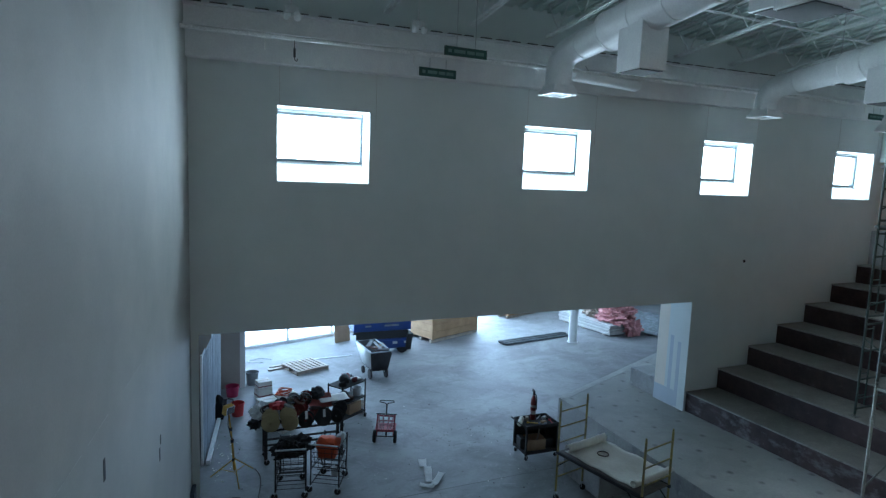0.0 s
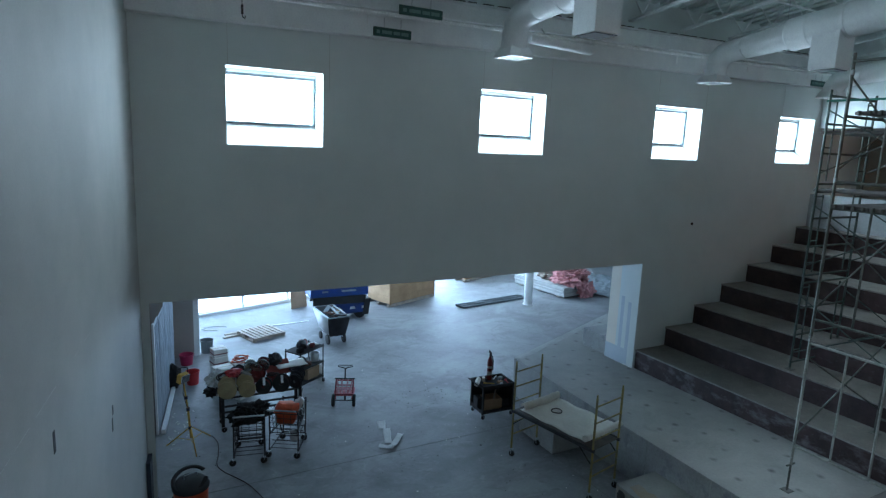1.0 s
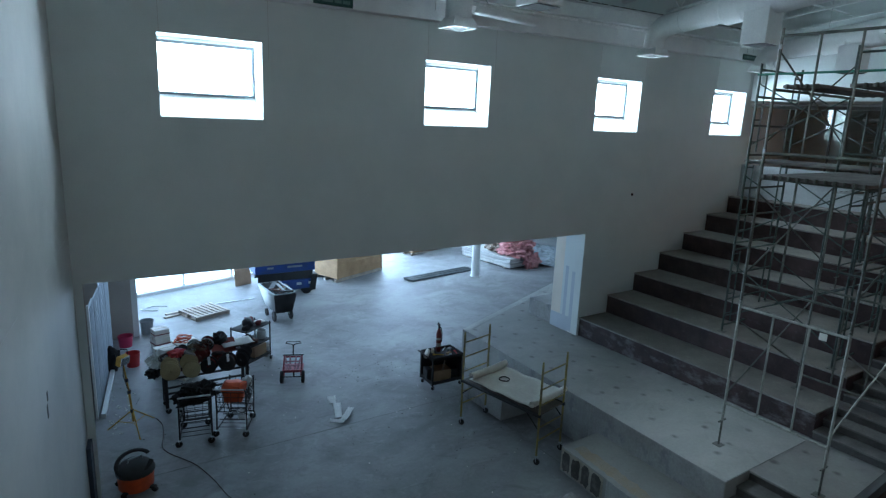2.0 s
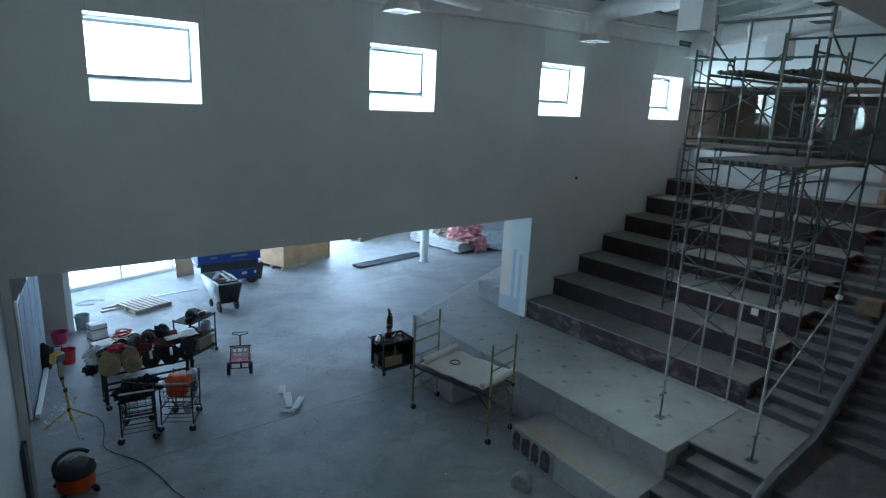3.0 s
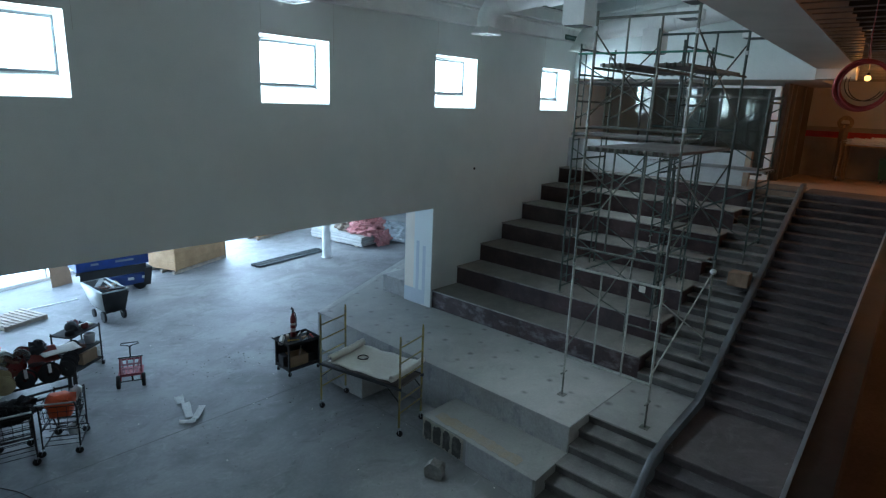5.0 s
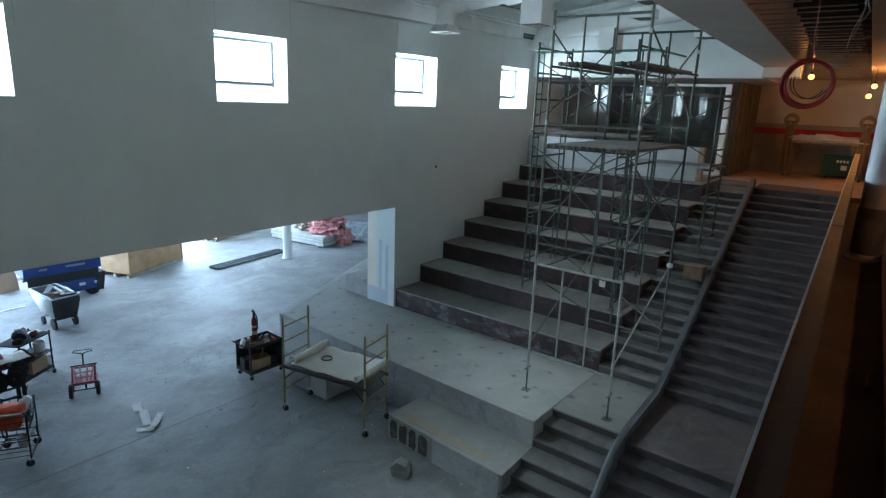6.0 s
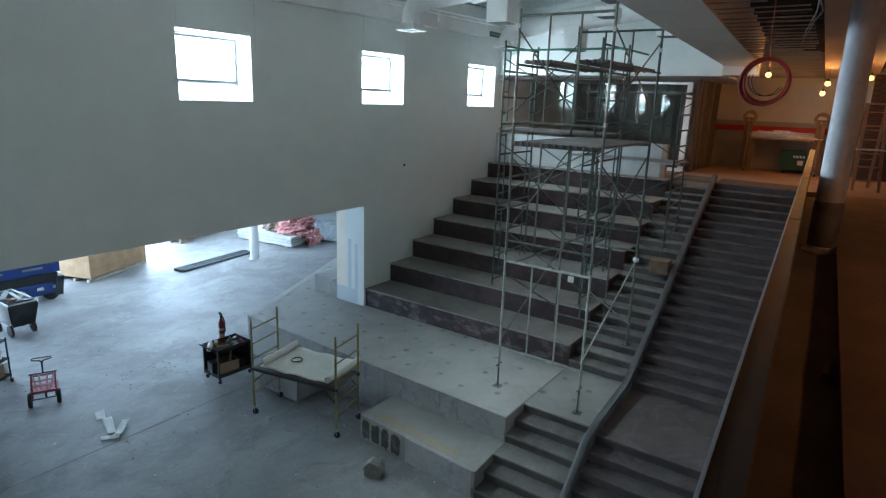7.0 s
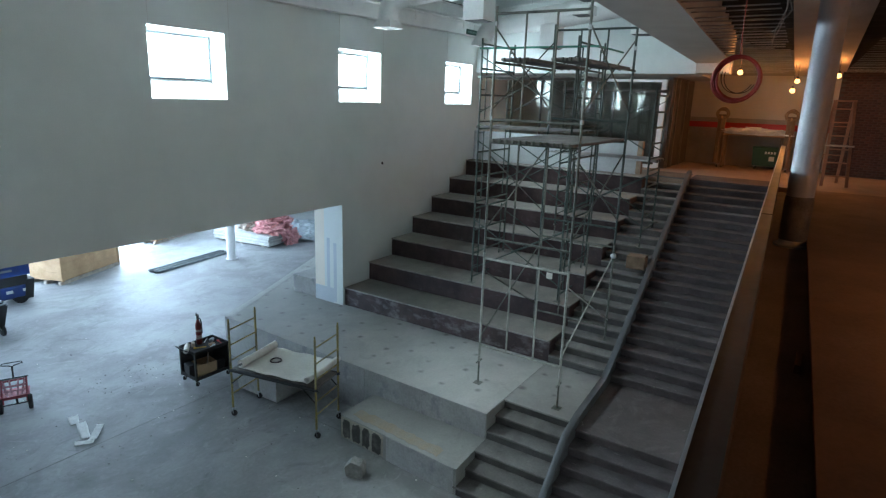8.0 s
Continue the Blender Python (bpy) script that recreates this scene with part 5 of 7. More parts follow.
for k, (x, y, a, ln, m_) in enumerate(((0.02, -0.2, 20, 0.24, GALV), (0.3, -0.12, 75, 0.2, RED), (0.33, 0.0, 110, 0.26, BLACK), (-0.12, -0.06, 150, 0.22, YELLOW), (0.18, 0.2, 40, 0.3, GALV))):
    bm = B()
    tube(bm, (-ln / 2, 0, 0.014), (ln / 2, 0, 0.014), 0.012, 7)
    box(bm, (ln / 2, 0, 0.016), (0.05, 0.05, 0.03), None, 0.006)
    solid("hand_tool", bm, m_, "small hand tool lying on the tool cart top", "tool", "hand tools on the cart", at=local(tc, x, y, 0.728), rz=a)
for k, (x, y, w, h, m_) in enumerate(((0.28, -0.02, 0.22, 0.20, DARK_PLASTIC), (-0.32, 0.05, 0.14, 0.26, BLACK))):
    bm = B()
    span(bm, (-w / 2, -0.12, 0), (w / 2, 0.12, h), 0.01)
    solid("tool_case", bm, m_, "dark tool case on the lower cart shelf", "tool case", "tool cases", at=local(tc, x, y, 0.16), rz=-9)

# papers, rubble, rod on the floor
PRINT = stained(mat("printed_paper", (0.78, 0.78, 0.75), (0.68, 0.68, 0.66), 5, 0.7, 0, 0.2, 30, 0.08), (0.25, 0.26, 0.27), 16, 0.62, 0.70, amount=0.5)
for k, (p0, p1, w) in enumerate((((4.39, 1.48), (4.29, 1.18), 0.16), ((4.37, 1.14), (4.17, 0.56), 0.15), ((3.96, 0.53), (4.20, 0.36), 0.12), ((4.21, 0.42), (4.54, 0.80), 0.13))):
    bm = B()
    p0, p1 = Vector((*p0, 0)), Vector((*p1, 0))
    ln = (p1 - p0).length
    g = [[bm.verts.new((u * ln, v * w * (1 + 0.15 * noise.noise(Vector((u * 2, k, 0)))), 0.005 + 0.09 * max(0, abs(u - 0.5) - 0.38) + 0.022 * abs(noise.noise(Vector((u * 5, v * 3, k)))) + 0.03 * max(0, abs(v) - 0.3))) for u in np.linspace(0, 1, 14)] for v in np.linspace(-0.5, 0.5, 6)]
    for p, q in zip(g, g[1:]):
        for i in range(13):
            bm.faces.new((p[i], p[i + 1], q[i + 1], q[i]))
    pa = solid("paper_sheet", bm, PRINT, "crumpled white paper strip lying on the concrete floor", "paper", "loose papers", at=(p0.x, p0.y, 0.004 * k), rz=math.degrees(math.atan2(p1.y - p0.y, p1.x - p0.x)))
    md = pa.modifiers.new("thick", "SOLIDIFY")
    md.thickness = 0.003
bm = B()
extrude_xz(bm, [(-0.15, 0.0), (0.13, 0.0), (0.15, 0.15), (0.06, 0.26), (-0.10, 0.23), (-0.17, 0.10)], -0.09, 0.11)
bmesh.ops.subdivide_edges(bm, edges=bm.edges[:], cuts=2, use_grid_fill=True)
for v in bm.verts:
    v.co += Vector((0.035, 0.035, 0.0)) * noise.noise(v.co * 8)
solid("concrete_chunk", bm, mat("broken_concrete", (0.36, 0.355, 0.34), (0.20, 0.198, 0.19), 4, 0.9, 0, 0.4, 20, 0.15), "broken chunk of concrete block on the floor", "concrete chunk", at=(6.16, -3.85, 0.0), rz=110)
bm = B()
tube(bm, (6.715, -4.60, 0.018), (6.70, -4.86, 0.018), 0.016, 8)
solid("steel_rod", bm, GALV, "short bright steel rod on the floor", "rod")
rng = random.Random(11)
bm = B()
for k in range(260):
    if k < 60:
        x, y = rng.gauss(6.0, 0.5), rng.gauss(2.2, 0.6)
    else:
        x, y = rng.uniform(0.4, 7.4), rng.uniform(-5, 4)
    s = rng.uniform(0.005, 0.016)
    if -0.2 < y < 0.1 and x > 6.8:
        continue
    box(bm, (x, y, s * 0.35), (s * rng.uniform(0.8, 2), s, s * 0.7), pose(0, 0, 0, 0, 0, rng.uniform(0, 180)))
solid("floor_debris", bm, mat("debris", (0.055, 0.053, 0.05), (0.22, 0.215, 0.21), 2.0, 0.9), "scattered small scraps and grit on the floor", "debris", kind="stuff")
bm = B()
for k in range(26):
    x, y = rng.gauss(0.55, 0.18), rng.uniform(1.9, 3.6)
    box(bm, (x, y, 0.004), (rng.uniform(0.02, 0.07), rng.uniform(0.01, 0.03), 0.006), pose(0, 0, 0, 0, 0, rng.uniform(0, 180)))
for k in range(70):
    x, y = rng.uniform(1.0, 7.2), rng.uniform(-5.5, 5)
    s = rng.uniform(0.006, 0.022)
    box(bm, (x, y, s * 0.2), (s * rng.uniform(0.8, 2), s, s * 0.4), pose(0, 0, 0, 0, 0, rng.uniform(0, 180)))
solid("paper_scraps", bm, PAPER, "small white scraps scattered on the concrete floor", "debris", kind="stuff")

# ---------------------------------------------------------------- hand carts by the reel rack


def wire_cart(at, rz, label):
    c = thing("wire_cart", at, rz, label, "cart", "wire carts")
    w, d = 0.27, 0.36

    def bar(name, pts, r, material=BLACK, lb=""):
        bm = B()
        pipe(bm, pts, r, 7)
        part(name, bm, material, c, lb)
    bar("base_frame", [(-w, d, 0.14), (-w * 0.9, -d * 0.9, 0.15), (-w * 0.75, -d, 0.15), (w * 0.75, -d, 0.15), (w * 0.9, -d * 0.9, 0.15), (w, d, 0.14)], 0.013)
    for sx in (-1, 1):
        bar("upright", [(sx * w, d, 0.14), (sx * w, d - 0.02, 0.45), (sx * w, d - 0.01, 0.85), (sx * w, d + 0.06, 0.97), (sx * w, d + 0.13, 1.0)], 0.013)
        bar("strut", [(sx * w * 0.95, d - 0.02, 0.46), (sx * w * 0.9, -d * 0.5, 0.42), (sx * w * 0.85, -d * 0.85, 0.16)], 0.011)
        caster(c, sx * w, d, 0.06, 0.15)
        caster(c, sx * w * 0.8, -d * 0.95, 0.06, 0.15)
    bar("push_bar", [(-w, d + 0.13, 1.0), (w, d + 0.13, 1.0)], 0.016, GALV, "bright push bar")
    # tapered wire basket
    def corner(u, z):                      # u from 0 at the rear to 1 at the front
        k = (z - 0.50) / 0.38
        return w * (1 - 0.16 * u) * (0.90 + 0.10 * k), d - (2 * d - 0.06 + 0.05 * k) * u, z + 0.05 * u * (1 - k)
    for k in range(5):
        z = 0.50 + 0.095 * k
        x0, y0, z0 = corner(0, z)
        x1, y1, z1 = corner(1, z)
        bar("wire", [(-x0, y0, z0), (-x1, y1, z1), (x1, y1, z1), (x0, y0, z0), (-x0, y0, z0)], 0.009 if k in (0, 4) else 0.0055)
    for sx in (-1, 1):
        bar("front_upright", [(sx * w * 0.8, -d * 0.95, 0.14), (sx * w * 0.82, -d, 0.48), (sx * w * 0.84, -d * 1.0, 0.90)], 0.013)
    for k in range(4):
        y = -d * 0.9 + k * 1.75 * d / 3
        bar("lower_bar", [(-w * 0.85, y, 0.32), (w * 0.85, y, 0.32)], 0.008)
    for k in range(6):
        u = k / 5
        for sx in (-1, 1):
            p, q = corner(u, 0.50), corner(u, 0.88)
            bar("wire", [(sx * p[0], p[1], p[2]), (sx * q[0], q[1], q[2])], 0.0045)
        p = corner(u, 0.50)
        bar("wire", [(-p[0], p[1], p[2]), (p[0], p[1], p[2])], 0.0045)
    for k in range(5):
        f = -1 + 2 * k / 4
        for u in (0, 1):
            p, q = corner(u, 0.50), corner(u, 0.88)
            bar("wire", [(f * p[0], p[1], p[2]), (f * q[0], q[1], q[2])], 0.0045)
        y = -d * 0.85 + k * 1.7 * d / 4
        bar("wire", [(-w * 0.93, y, 0.165), (w * 0.93, y, 0.165)], 0.005)
    return c


c1 = wire_cart((1.64, 1.24, 0), 168, "black wire shopping cart piled with black plastic sheet")
bpy.context.view_layer.update()
bm = B()
crumpled(bm, (0.02, 0, 0.12), (0.34, 0.24, 0.18), 3, 0.6, 4, 3.0)
solid("plastic_bag", bm, BLACK_BAG, "crumpled black plastic sheet in the wire cart", "plastic sheet", at=local(c1, 0, 0.0, 0.70), rz=20)
bm = B()
crumpled(bm, (0, 0, 0.09), (0.15, 0.12, 0.10), 8, 0.6, 3, 3.2)
solid("tool_bag", bm, BLACK_BAG, "dark bundle on top of the plastic sheet", "bundle", at=local(c1, 0.10, 0.22, 0.93), rz=0)
c2 = wire_cart((2.36, 1.18, 0), 150, "black wire shopping cart holding an orange bag")
bpy.context.view_layer.update()
bm = B()
box(bm, (0, 0, 0.19), (0.40, 0.24, 0.38), None, 0.05)
bmesh.ops.subdivide_edges(bm, edges=bm.edges[:], cuts=2, use_grid_fill=True)
for v in bm.verts:
    v.co += Vector((0.05, 0.05, 0.04)) * noise.noise(v.co * 7)
solid("orange_bag", bm, ORANGE, "bright orange bag in the wire cart", "bag", at=local(c2, 0.02, 0.10, 0.60), rz=-30)
bm = B()
crumpled(bm, (0, 0, 0.14), (0.09, 0.10, 0.16), 5, 0.5, 2, 3)
solid("plastic_wrap", bm, WHITE_PLASTIC, "crumpled white plastic in the cart basket", "plastic sheet", at=local(c2, -0.16, -0.14, 0.72))
for q in ((0.12, -0.16, 0.505), (-0.10, -0.02, 0.172)):
    bm = B()
    lathe(bm, [(0, 0), (0.085, 0), (0.10, 0.15), (0.105, 0.155), (0.095, 0.155), (0.08, 0.01), (0, 0.01)], 16)
    solid("small_bucket", bm, WHITE_PLASTIC, "small white tub on the cart's wire shelf", "bucket", "small tubs", at=local(c2, *q))

# ---------------------------------------------------------------- reel rack
rk = thing("reel_rack", (1.31, 2.32, 0), -2, "black steel cable reel rack on casters", "reel rack")
RL = 1.54
for x in (0, RL):
    for y in (0, 0.40):
        bm = B()
        span(bm, (x - 0.03, y - 0.03, 0.12), (x + 0.03, y + 0.03, 0.80), 0.005)
        part("leg", bm, BLACK, rk)
        caster(rk, x, y, 0.055, 0.14)
    bm = B()
    span(bm, (x - 0.025, 0.03, 0.20), (x + 0.025, 0.37, 0.25))
    part("end_bar", bm, BLACK, rk)
    bm = B()
    span(bm, (x - 0.025, 0.03, 0.74), (x + 0.025, 0.37, 0.79))
    part("end_bar", bm, BLACK, rk)
for y, z in ((0, 0.72), (0.40, 0.72), (0, 0.42), (0.40, 0.36), (0.44, 1.06)):
    bm = B()
    tube(bm, (-0.02, y, z), (RL + 0.02, y, z), 0.024, 8)
    part("bar", bm, BLACK, rk)
for x in (0, RL):
    bm = B()
    beam(bm, (x, 0.42, 0.76), (x, 0.44, 1.08), 0.04, 0.04)
    part("bearer", bm, BLACK, rk)


def cable_reel(at, r, w, flange, wire, rz, label):
    ob = thing("cable_reel", at, rz, label, "cable reel", "cable reels")
    for s in (-1, 1):
        bm = B()
        lathe(bm, [(0.03, -0.008), (r, -0.008), (r + 0.004, 0), (r, 0.008), (0.03, 0.008), (0.03, -0.008)], 24, pose(s * w / 2, 0, 0, 0, 90, 0))
        part("flange", bm, flange, ob)
    bm = B()
    n = 8
    prof_ = [(0.03, -w / 2 + 0.01)]
    for k in range(n):
        z = -w / 2 + 0.012 + (w - 0.024) * k / (n - 1)
        prof_ += [(r * 0.74, z - 0.004), (r * 0.80, z), (r * 0.74, z + 0.004)]
    prof_ += [(0.03, w / 2 - 0.01)]
    lathe(bm, prof_, 20, pose(0, 0, 0, 0, 90, 0))
    part("cable", bm, wire, ob)
    return ob


bpy.context.view_layer.update()
for x, y, z, r, w, turn, fl, wi, lb in ((0.09, -0.02, 0.90, 0.18, 0.07, 74, SPOOL, SPOOL, "tan board cable reel on the rack"), (0.10, 0.13, 0.96, 0.165, 0.07, 74, SPOOL, WIRE_GREY, "tan board cable reel behind another"),
                                         (0.47, -0.03, 0.87, 0.165, 0.07, 72, SPOOL, SPOOL, "tan board cable reel on the rack"), (0.45, 0.12, 0.97, 0.165, 0.07, 72, SPOOL, WIRE_GREY, "tan board cable reel behind another"),
                                         (0.80, -0.02, 0.89, 0.155, 0.15, 62, BLACK, DARK_RED, "black cable reel with dark red cable"), (1.16, -0.02, 0.90, 0.17, 0.16, 62, BLACK, WIRE_BLACK, "black cable reel with dark cable"),
                                         (1.44, 0.02, 0.88, 0.15, 0.05, 45, BLACK, WIRE_GREY, "thin black cable reel with grey cable"), (1.50, 0.11, 0.93, 0.15, 0.05, 45, BLACK, WIRE_BLACK, "thin black cable reel with dark cable"), (1.56, 0.20, 0.98, 0.14, 0.05, 45, BLACK, WIRE_GREY, "thin black cable reel with grey cable"),
                                         (0.60, 0.44, 1.15, 0.13, 0.16, 80, CHROME, WIRE_GREY, "bright metal cable reel on the upper bar"), (0.86, 0.46, 1.17, 0.14, 0.15, 70, CHROME, DARK_RED, "bright metal cable reel on the upper bar"),
                                         (0.74, 0.34, 1.00, 0.13, 0.20, 60, DARK_RED, WIRE_RED, "dark red cable reel below the metal ones"), (0.36, 0.50, 1.05, 0.14, 0.14, 40, BLACK, WIRE_BLACK, "black cable reel at the back of the rack"),
                                         (0.16, 0.46, 0.92, 0.15, 0.16, 50, WHITE_PLASTIC, WIRE_GREY, "white cable reel at the back of the rack"), (1.10, 0.40, 0.90, 0.15, 0.18, 33, DARK_RED, WIRE_RED, "dark red cable reel at the back of the rack")):
    cable_reel(local(rk, x, y, z), r, w, fl, wi, turn, lb)
for x in (0.78, 1.14):
    bm = B()
    beam(bm, (0, 0.03, 0.10), (0.0, 0.07, 0.25), 0.05, 0.008)
    solid("reel_tag", bm, WHITE_PLASTIC, "pale strap hung over the cable reel", "strap", "reel straps", at=local(rk, x, -0.20, 0.86), rz=-2)
bm = B()
box(bm, (0, 0, 0), (0.50, 0.40, 0.02), pose(0, 0, 0, 26, 0, 0), 0.003)
solid("plywood_sheet", bm, mat("rust_red_board", (0.24, 0.05, 0.035), None, 3, 0.6), "rust red board leaning on the cable reels", "board", at=local(rk, 1.16, 0.42, 1.09), rz=-2)
bm = B()
g = [[bm.verts.new((u, v, 0.03 * noise.noise(Vector((u * 5, v * 5, 2))))) for u in np.linspace(-0.32, 0.32, 9)] for v in np.linspace(-0.2, 0.2, 6)]
for p, q in zip(g, g[1:]):
    for i in range(8):
        bm.faces.new((p[i], p[i + 1], q[i + 1], q[i]))
md = solid("drawing_sheet", bm, PAPER, "white drawing sheet lying on the cable reels", "paper sheet", at=local(rk, 1.44, 0.44, 1.12), rz=6)
md.modifiers.new("thick", "SOLIDIFY").thickness = 0.004
bm = B()
crumpled(bm, (0, 0, 0.11), (0.14, 0.13, 0.15), 14, 0.45, 3, 3.0)
solid("tool_bag", bm, DARK_PLASTIC, "dark rounded bundle on the red board", "bundle", at=local(rk, 1.12, 0.53, 1.10))
bm = B()
for k in range(5):
    a0 = k * 1.2
    pipe(bm, [(0.16 * math.cos(a + a0) + 0.02 * k, 0.12 * math.sin(a + a0), 0.02 + 0.025 * k + 0.02 * math.sin(2 * a)) for a in np.linspace(0, 5.8, 16)], 0.012, 6)
solid("cable_coil", bm, ORANGE, "loose orange extension cable coil on a pale carton", "cable", at=(1.96, 4.50, 0.625))
bm = B()
crumpled(bm, (0, 0, 0.15), (0.17, 0.16, 0.17), 21, 0.7, 4, 4)
solid("plastic_wrap", bm, WHITE_PLASTIC, "crumpled clear-white plastic sheet on the rack end", "plastic sheet", at=local(rk, -0.06, 0.48, 0.80), rz=20)


RUST = mat("brown_cable", (0.14, 0.06, 0.035), (0.09, 0.04, 0.025), 5, 0.6)
for (x, y, z, r, m_, lb) in ((0.06, 0.25, 1.06, 0.13, WIRE_BLACK, "loose black cable loops thrown on the reels"), (0.70, 0.36, 1.13, 0.14, RUST, "brown cable loops lying over the reels"),
                             (0.48, 0.20, 1.10, 0.12, WIRE_GREY, "pale cable loops hanging over the reels"), (1.02, 0.20, 1.00, 0.13, WIRE_BLACK, "black cable loops lying over the reels"),
                             (1.50, 0.28, 1.02, 0.13, WIRE_BLACK, "black cable loops at the rack end")):
    cl = thing("cable_loops", local(rk, x, y, z), rng.uniform(0, 180), lb, "cable", "loose cable loops")
    for k in range(4):
        bm = B()
        a0, rr = rng.uniform(0, 6), r * rng.uniform(0.8, 1.15)
        pipe(bm, [(rr * math.cos(a + a0), 0.75 * rr * math.sin(a + a0), 0.012 * k + 0.05 * rng.uniform(0.6, 1.2) * math.sin(a + a0)) for a in np.linspace(0, 6.0, 16)], 0.013, 6)
        part("cable_turn", bm, m_, cl)
bm = B()
crumpled(bm, (0, 0, 0.08), (0.16, 0.12, 0.09), 31, 0.5, 3, 3)
solid("red_bag", bm, RED, "crumpled red bag on the tan reels", "bag", at=local(rk, 0.24, 0.26, 1.05), rz=20)
bm = B()
crumpled(bm, (0, 0, 0.10), (0.20, 0.15, 0.12), 37, 0.5, 3, 3)
solid("tool_bag", bm, BLACK_BAG, "dark plastic bundle at the rack's end", "bundle", at=local(rk, -0.14, 0.66, 0.55), rz=70)


def carton(at, rz, s, label, stripe=None):
    c = thing("carton", at, rz, label, "box", "cartons")
    bm = B()
    span(bm, (-s[0] / 2, -s[1] / 2, 0), (s[0] / 2, s[1] / 2, s[2]), 0.006)
    part("body", bm, PAPER if stripe else CARDBOARD, c)
    bm = B()
    span(bm, (-s[0] / 2 - 0.002, -0.03, s[2] - 0.06), (s[0] / 2 + 0.002, 0.03, s[2] + 0.003))
    part("packing_tape", bm, mat("packing_tape", (0.55, 0.46, 0.33), None, 4, 0.3) if "packing_tape" not in bpy.data.materials else bpy.data.materials["packing_tape"], c)
    if stripe:
        bm = B()
        span(bm, (-s[0] / 2 - 0.003, -s[1] / 2 - 0.003, s[2] * 0.35), (s[0] / 2 + 0.003, s[1] / 2 + 0.003, s[2] * 0.48))
        part("stripe", bm, stripe, c, "coloured printed band")
    return c


carton((1.72, 6.05, 0), 15, (0.36, 0.34, 0.28), "white carton with a red band on the floor", DARK_RED)
carton((1.72, 6.05, 0.285), 12, (0.35, 0.32, 0.20), "white carton with a red band stacked on another", DARK_RED)
carton((1.95, 3.95, 0), 35, (0.46, 0.34, 0.66), "white carton with a faded band standing behind the reel rack", DARK_RED)
carton((1.60, 4.32, 0), 12, (0.42, 0.38, 0.62), "pale carton behind the reel rack", GREY_PLASTIC)
carton((2.06, 4.55, 0), 12, (0.50, 0.36, 0.62), "pale tall carton behind the reel rack", WHITE_PLASTIC)

# three-shelf cart at the rack's far end
sc3 = thing("shelf_cart", (3.42, 4.02, 0), 33, "black three-shelf cart loaded with tools", "cart")
for z in (0.16, 0.52, 0.92):
    bm = B()
    span(bm, (-0.42, -0.25, z), (0.42, 0.25, z + 0.025), 0.004)
    part("shelf", bm, RUBBER, sc3)
for sx in (-1, 1):
    for sy in (-1, 1):
        bm = B()
        tube(bm, (sx * 0.40, sy * 0.23, 0.12), (sx * 0.40, sy * 0.23, 0.98), 0.016, 8)
        part("leg", bm, BLACK, sc3)
        caster(sc3, sx * 0.40, sy * 0.23, 0.055, 0.14)
bpy.context.view_layer.update()
for k, (x, y, z, s, m_, lb) in enumerate(((-0.1, 0.0, 0.945, (0.13, 0.12, 0.14), DARK_PLASTIC, "dark tool bundle on the shelf cart"), (0.04, 0.08, 0.945, (0.10, 0.10, 0.13), DARK_RED, "dark red tool bundle on the shelf cart"), (-0.2, -0.05, 0.545, (0.15, 0.14, 0.14), BLACK_BAG, "black bundle on the middle shelf"))):
    bm = B()
    crumpled(bm, (0, 0, s[2] * 0.7), s, 30 + k, 0.4, 2, 2.5)
    solid("cloth_roll", bm, m_, lb, "bundle", "tool bundles", at=local(sc3, x, y, z))
bm = B()
span(bm, (-0.12, -0.09, 0), (0.12, 0.09, 0.03), 0.004)
solid("notebook", bm, PAPER, "white notebook on the shelf cart", "notebook", at=local(sc3, 0.28, 0.0, 0.946), rz=20)
bm = B()
lathe(bm, [(0, 0), (0.10, 0), (0.115, 0.20), (0.12, 0.205), (0.108, 0.205), (0.095, 0.012), (0, 0.012)], 18)
solid("white_tub", bm, WHITE_PLASTIC, "white plastic tub on the cart's middle shelf", "bucket", at=local(sc3, 0.30, -0.05, 0.546))
for k in range(4):
    bm = B()
    crumpled(bm, (0, 0, 0.05), (rng.uniform(0.06, 0.12), rng.uniform(0.05, 0.1), 0.07), 50 + k, 0.4, 2, 3)
    solid("tool_bag", bm, (BLACK_BAG, DARK_RED, DARK_PLASTIC, RUST)[k], "small dark bag of tools on the shelf cart", "bag", "shelf cart bags", at=local(sc3, (-0.3, 0.12, 0.05, -0.05)[k], (-0.14, -0.12, 0.12, -0.1)[k], (0.945, 0.945, 0.546, 0.546)[k]))
carton(local(sc3, 0.12, 0.0, 0.186), 33, (0.42, 0.36, 0.26), "brown carton on the cart's lowest shelf")


def bucket(at, material, r, h, label, group="buckets"):
    b_ = thing("bucket", at, 0, label, "bucket", group)
    bm = B()
    lathe(bm, [(0, 0), (r * 0.84, 0), (r, h), (r * 1.05, h), (r * 1.05, h - 0.025), (r * 1.01, h - 0.03)], 22)
    lathe(bm, [(r * 0.97, h), (r * 0.82, 0.012), (0, 0.012)], 22)
    part("body", bm, material, b_)
    bm = B()
    pipe(bm, [(r * 1.04 * math.cos(a), 0.03 + 0.05 * math.sin(a), h - 0.02 - 0.10 * math.sin(a)) for a in np.linspace(0, math.pi, 14)], 0.004, 6)
    part("wire_handle", bm, GALV, b_)
    return b_


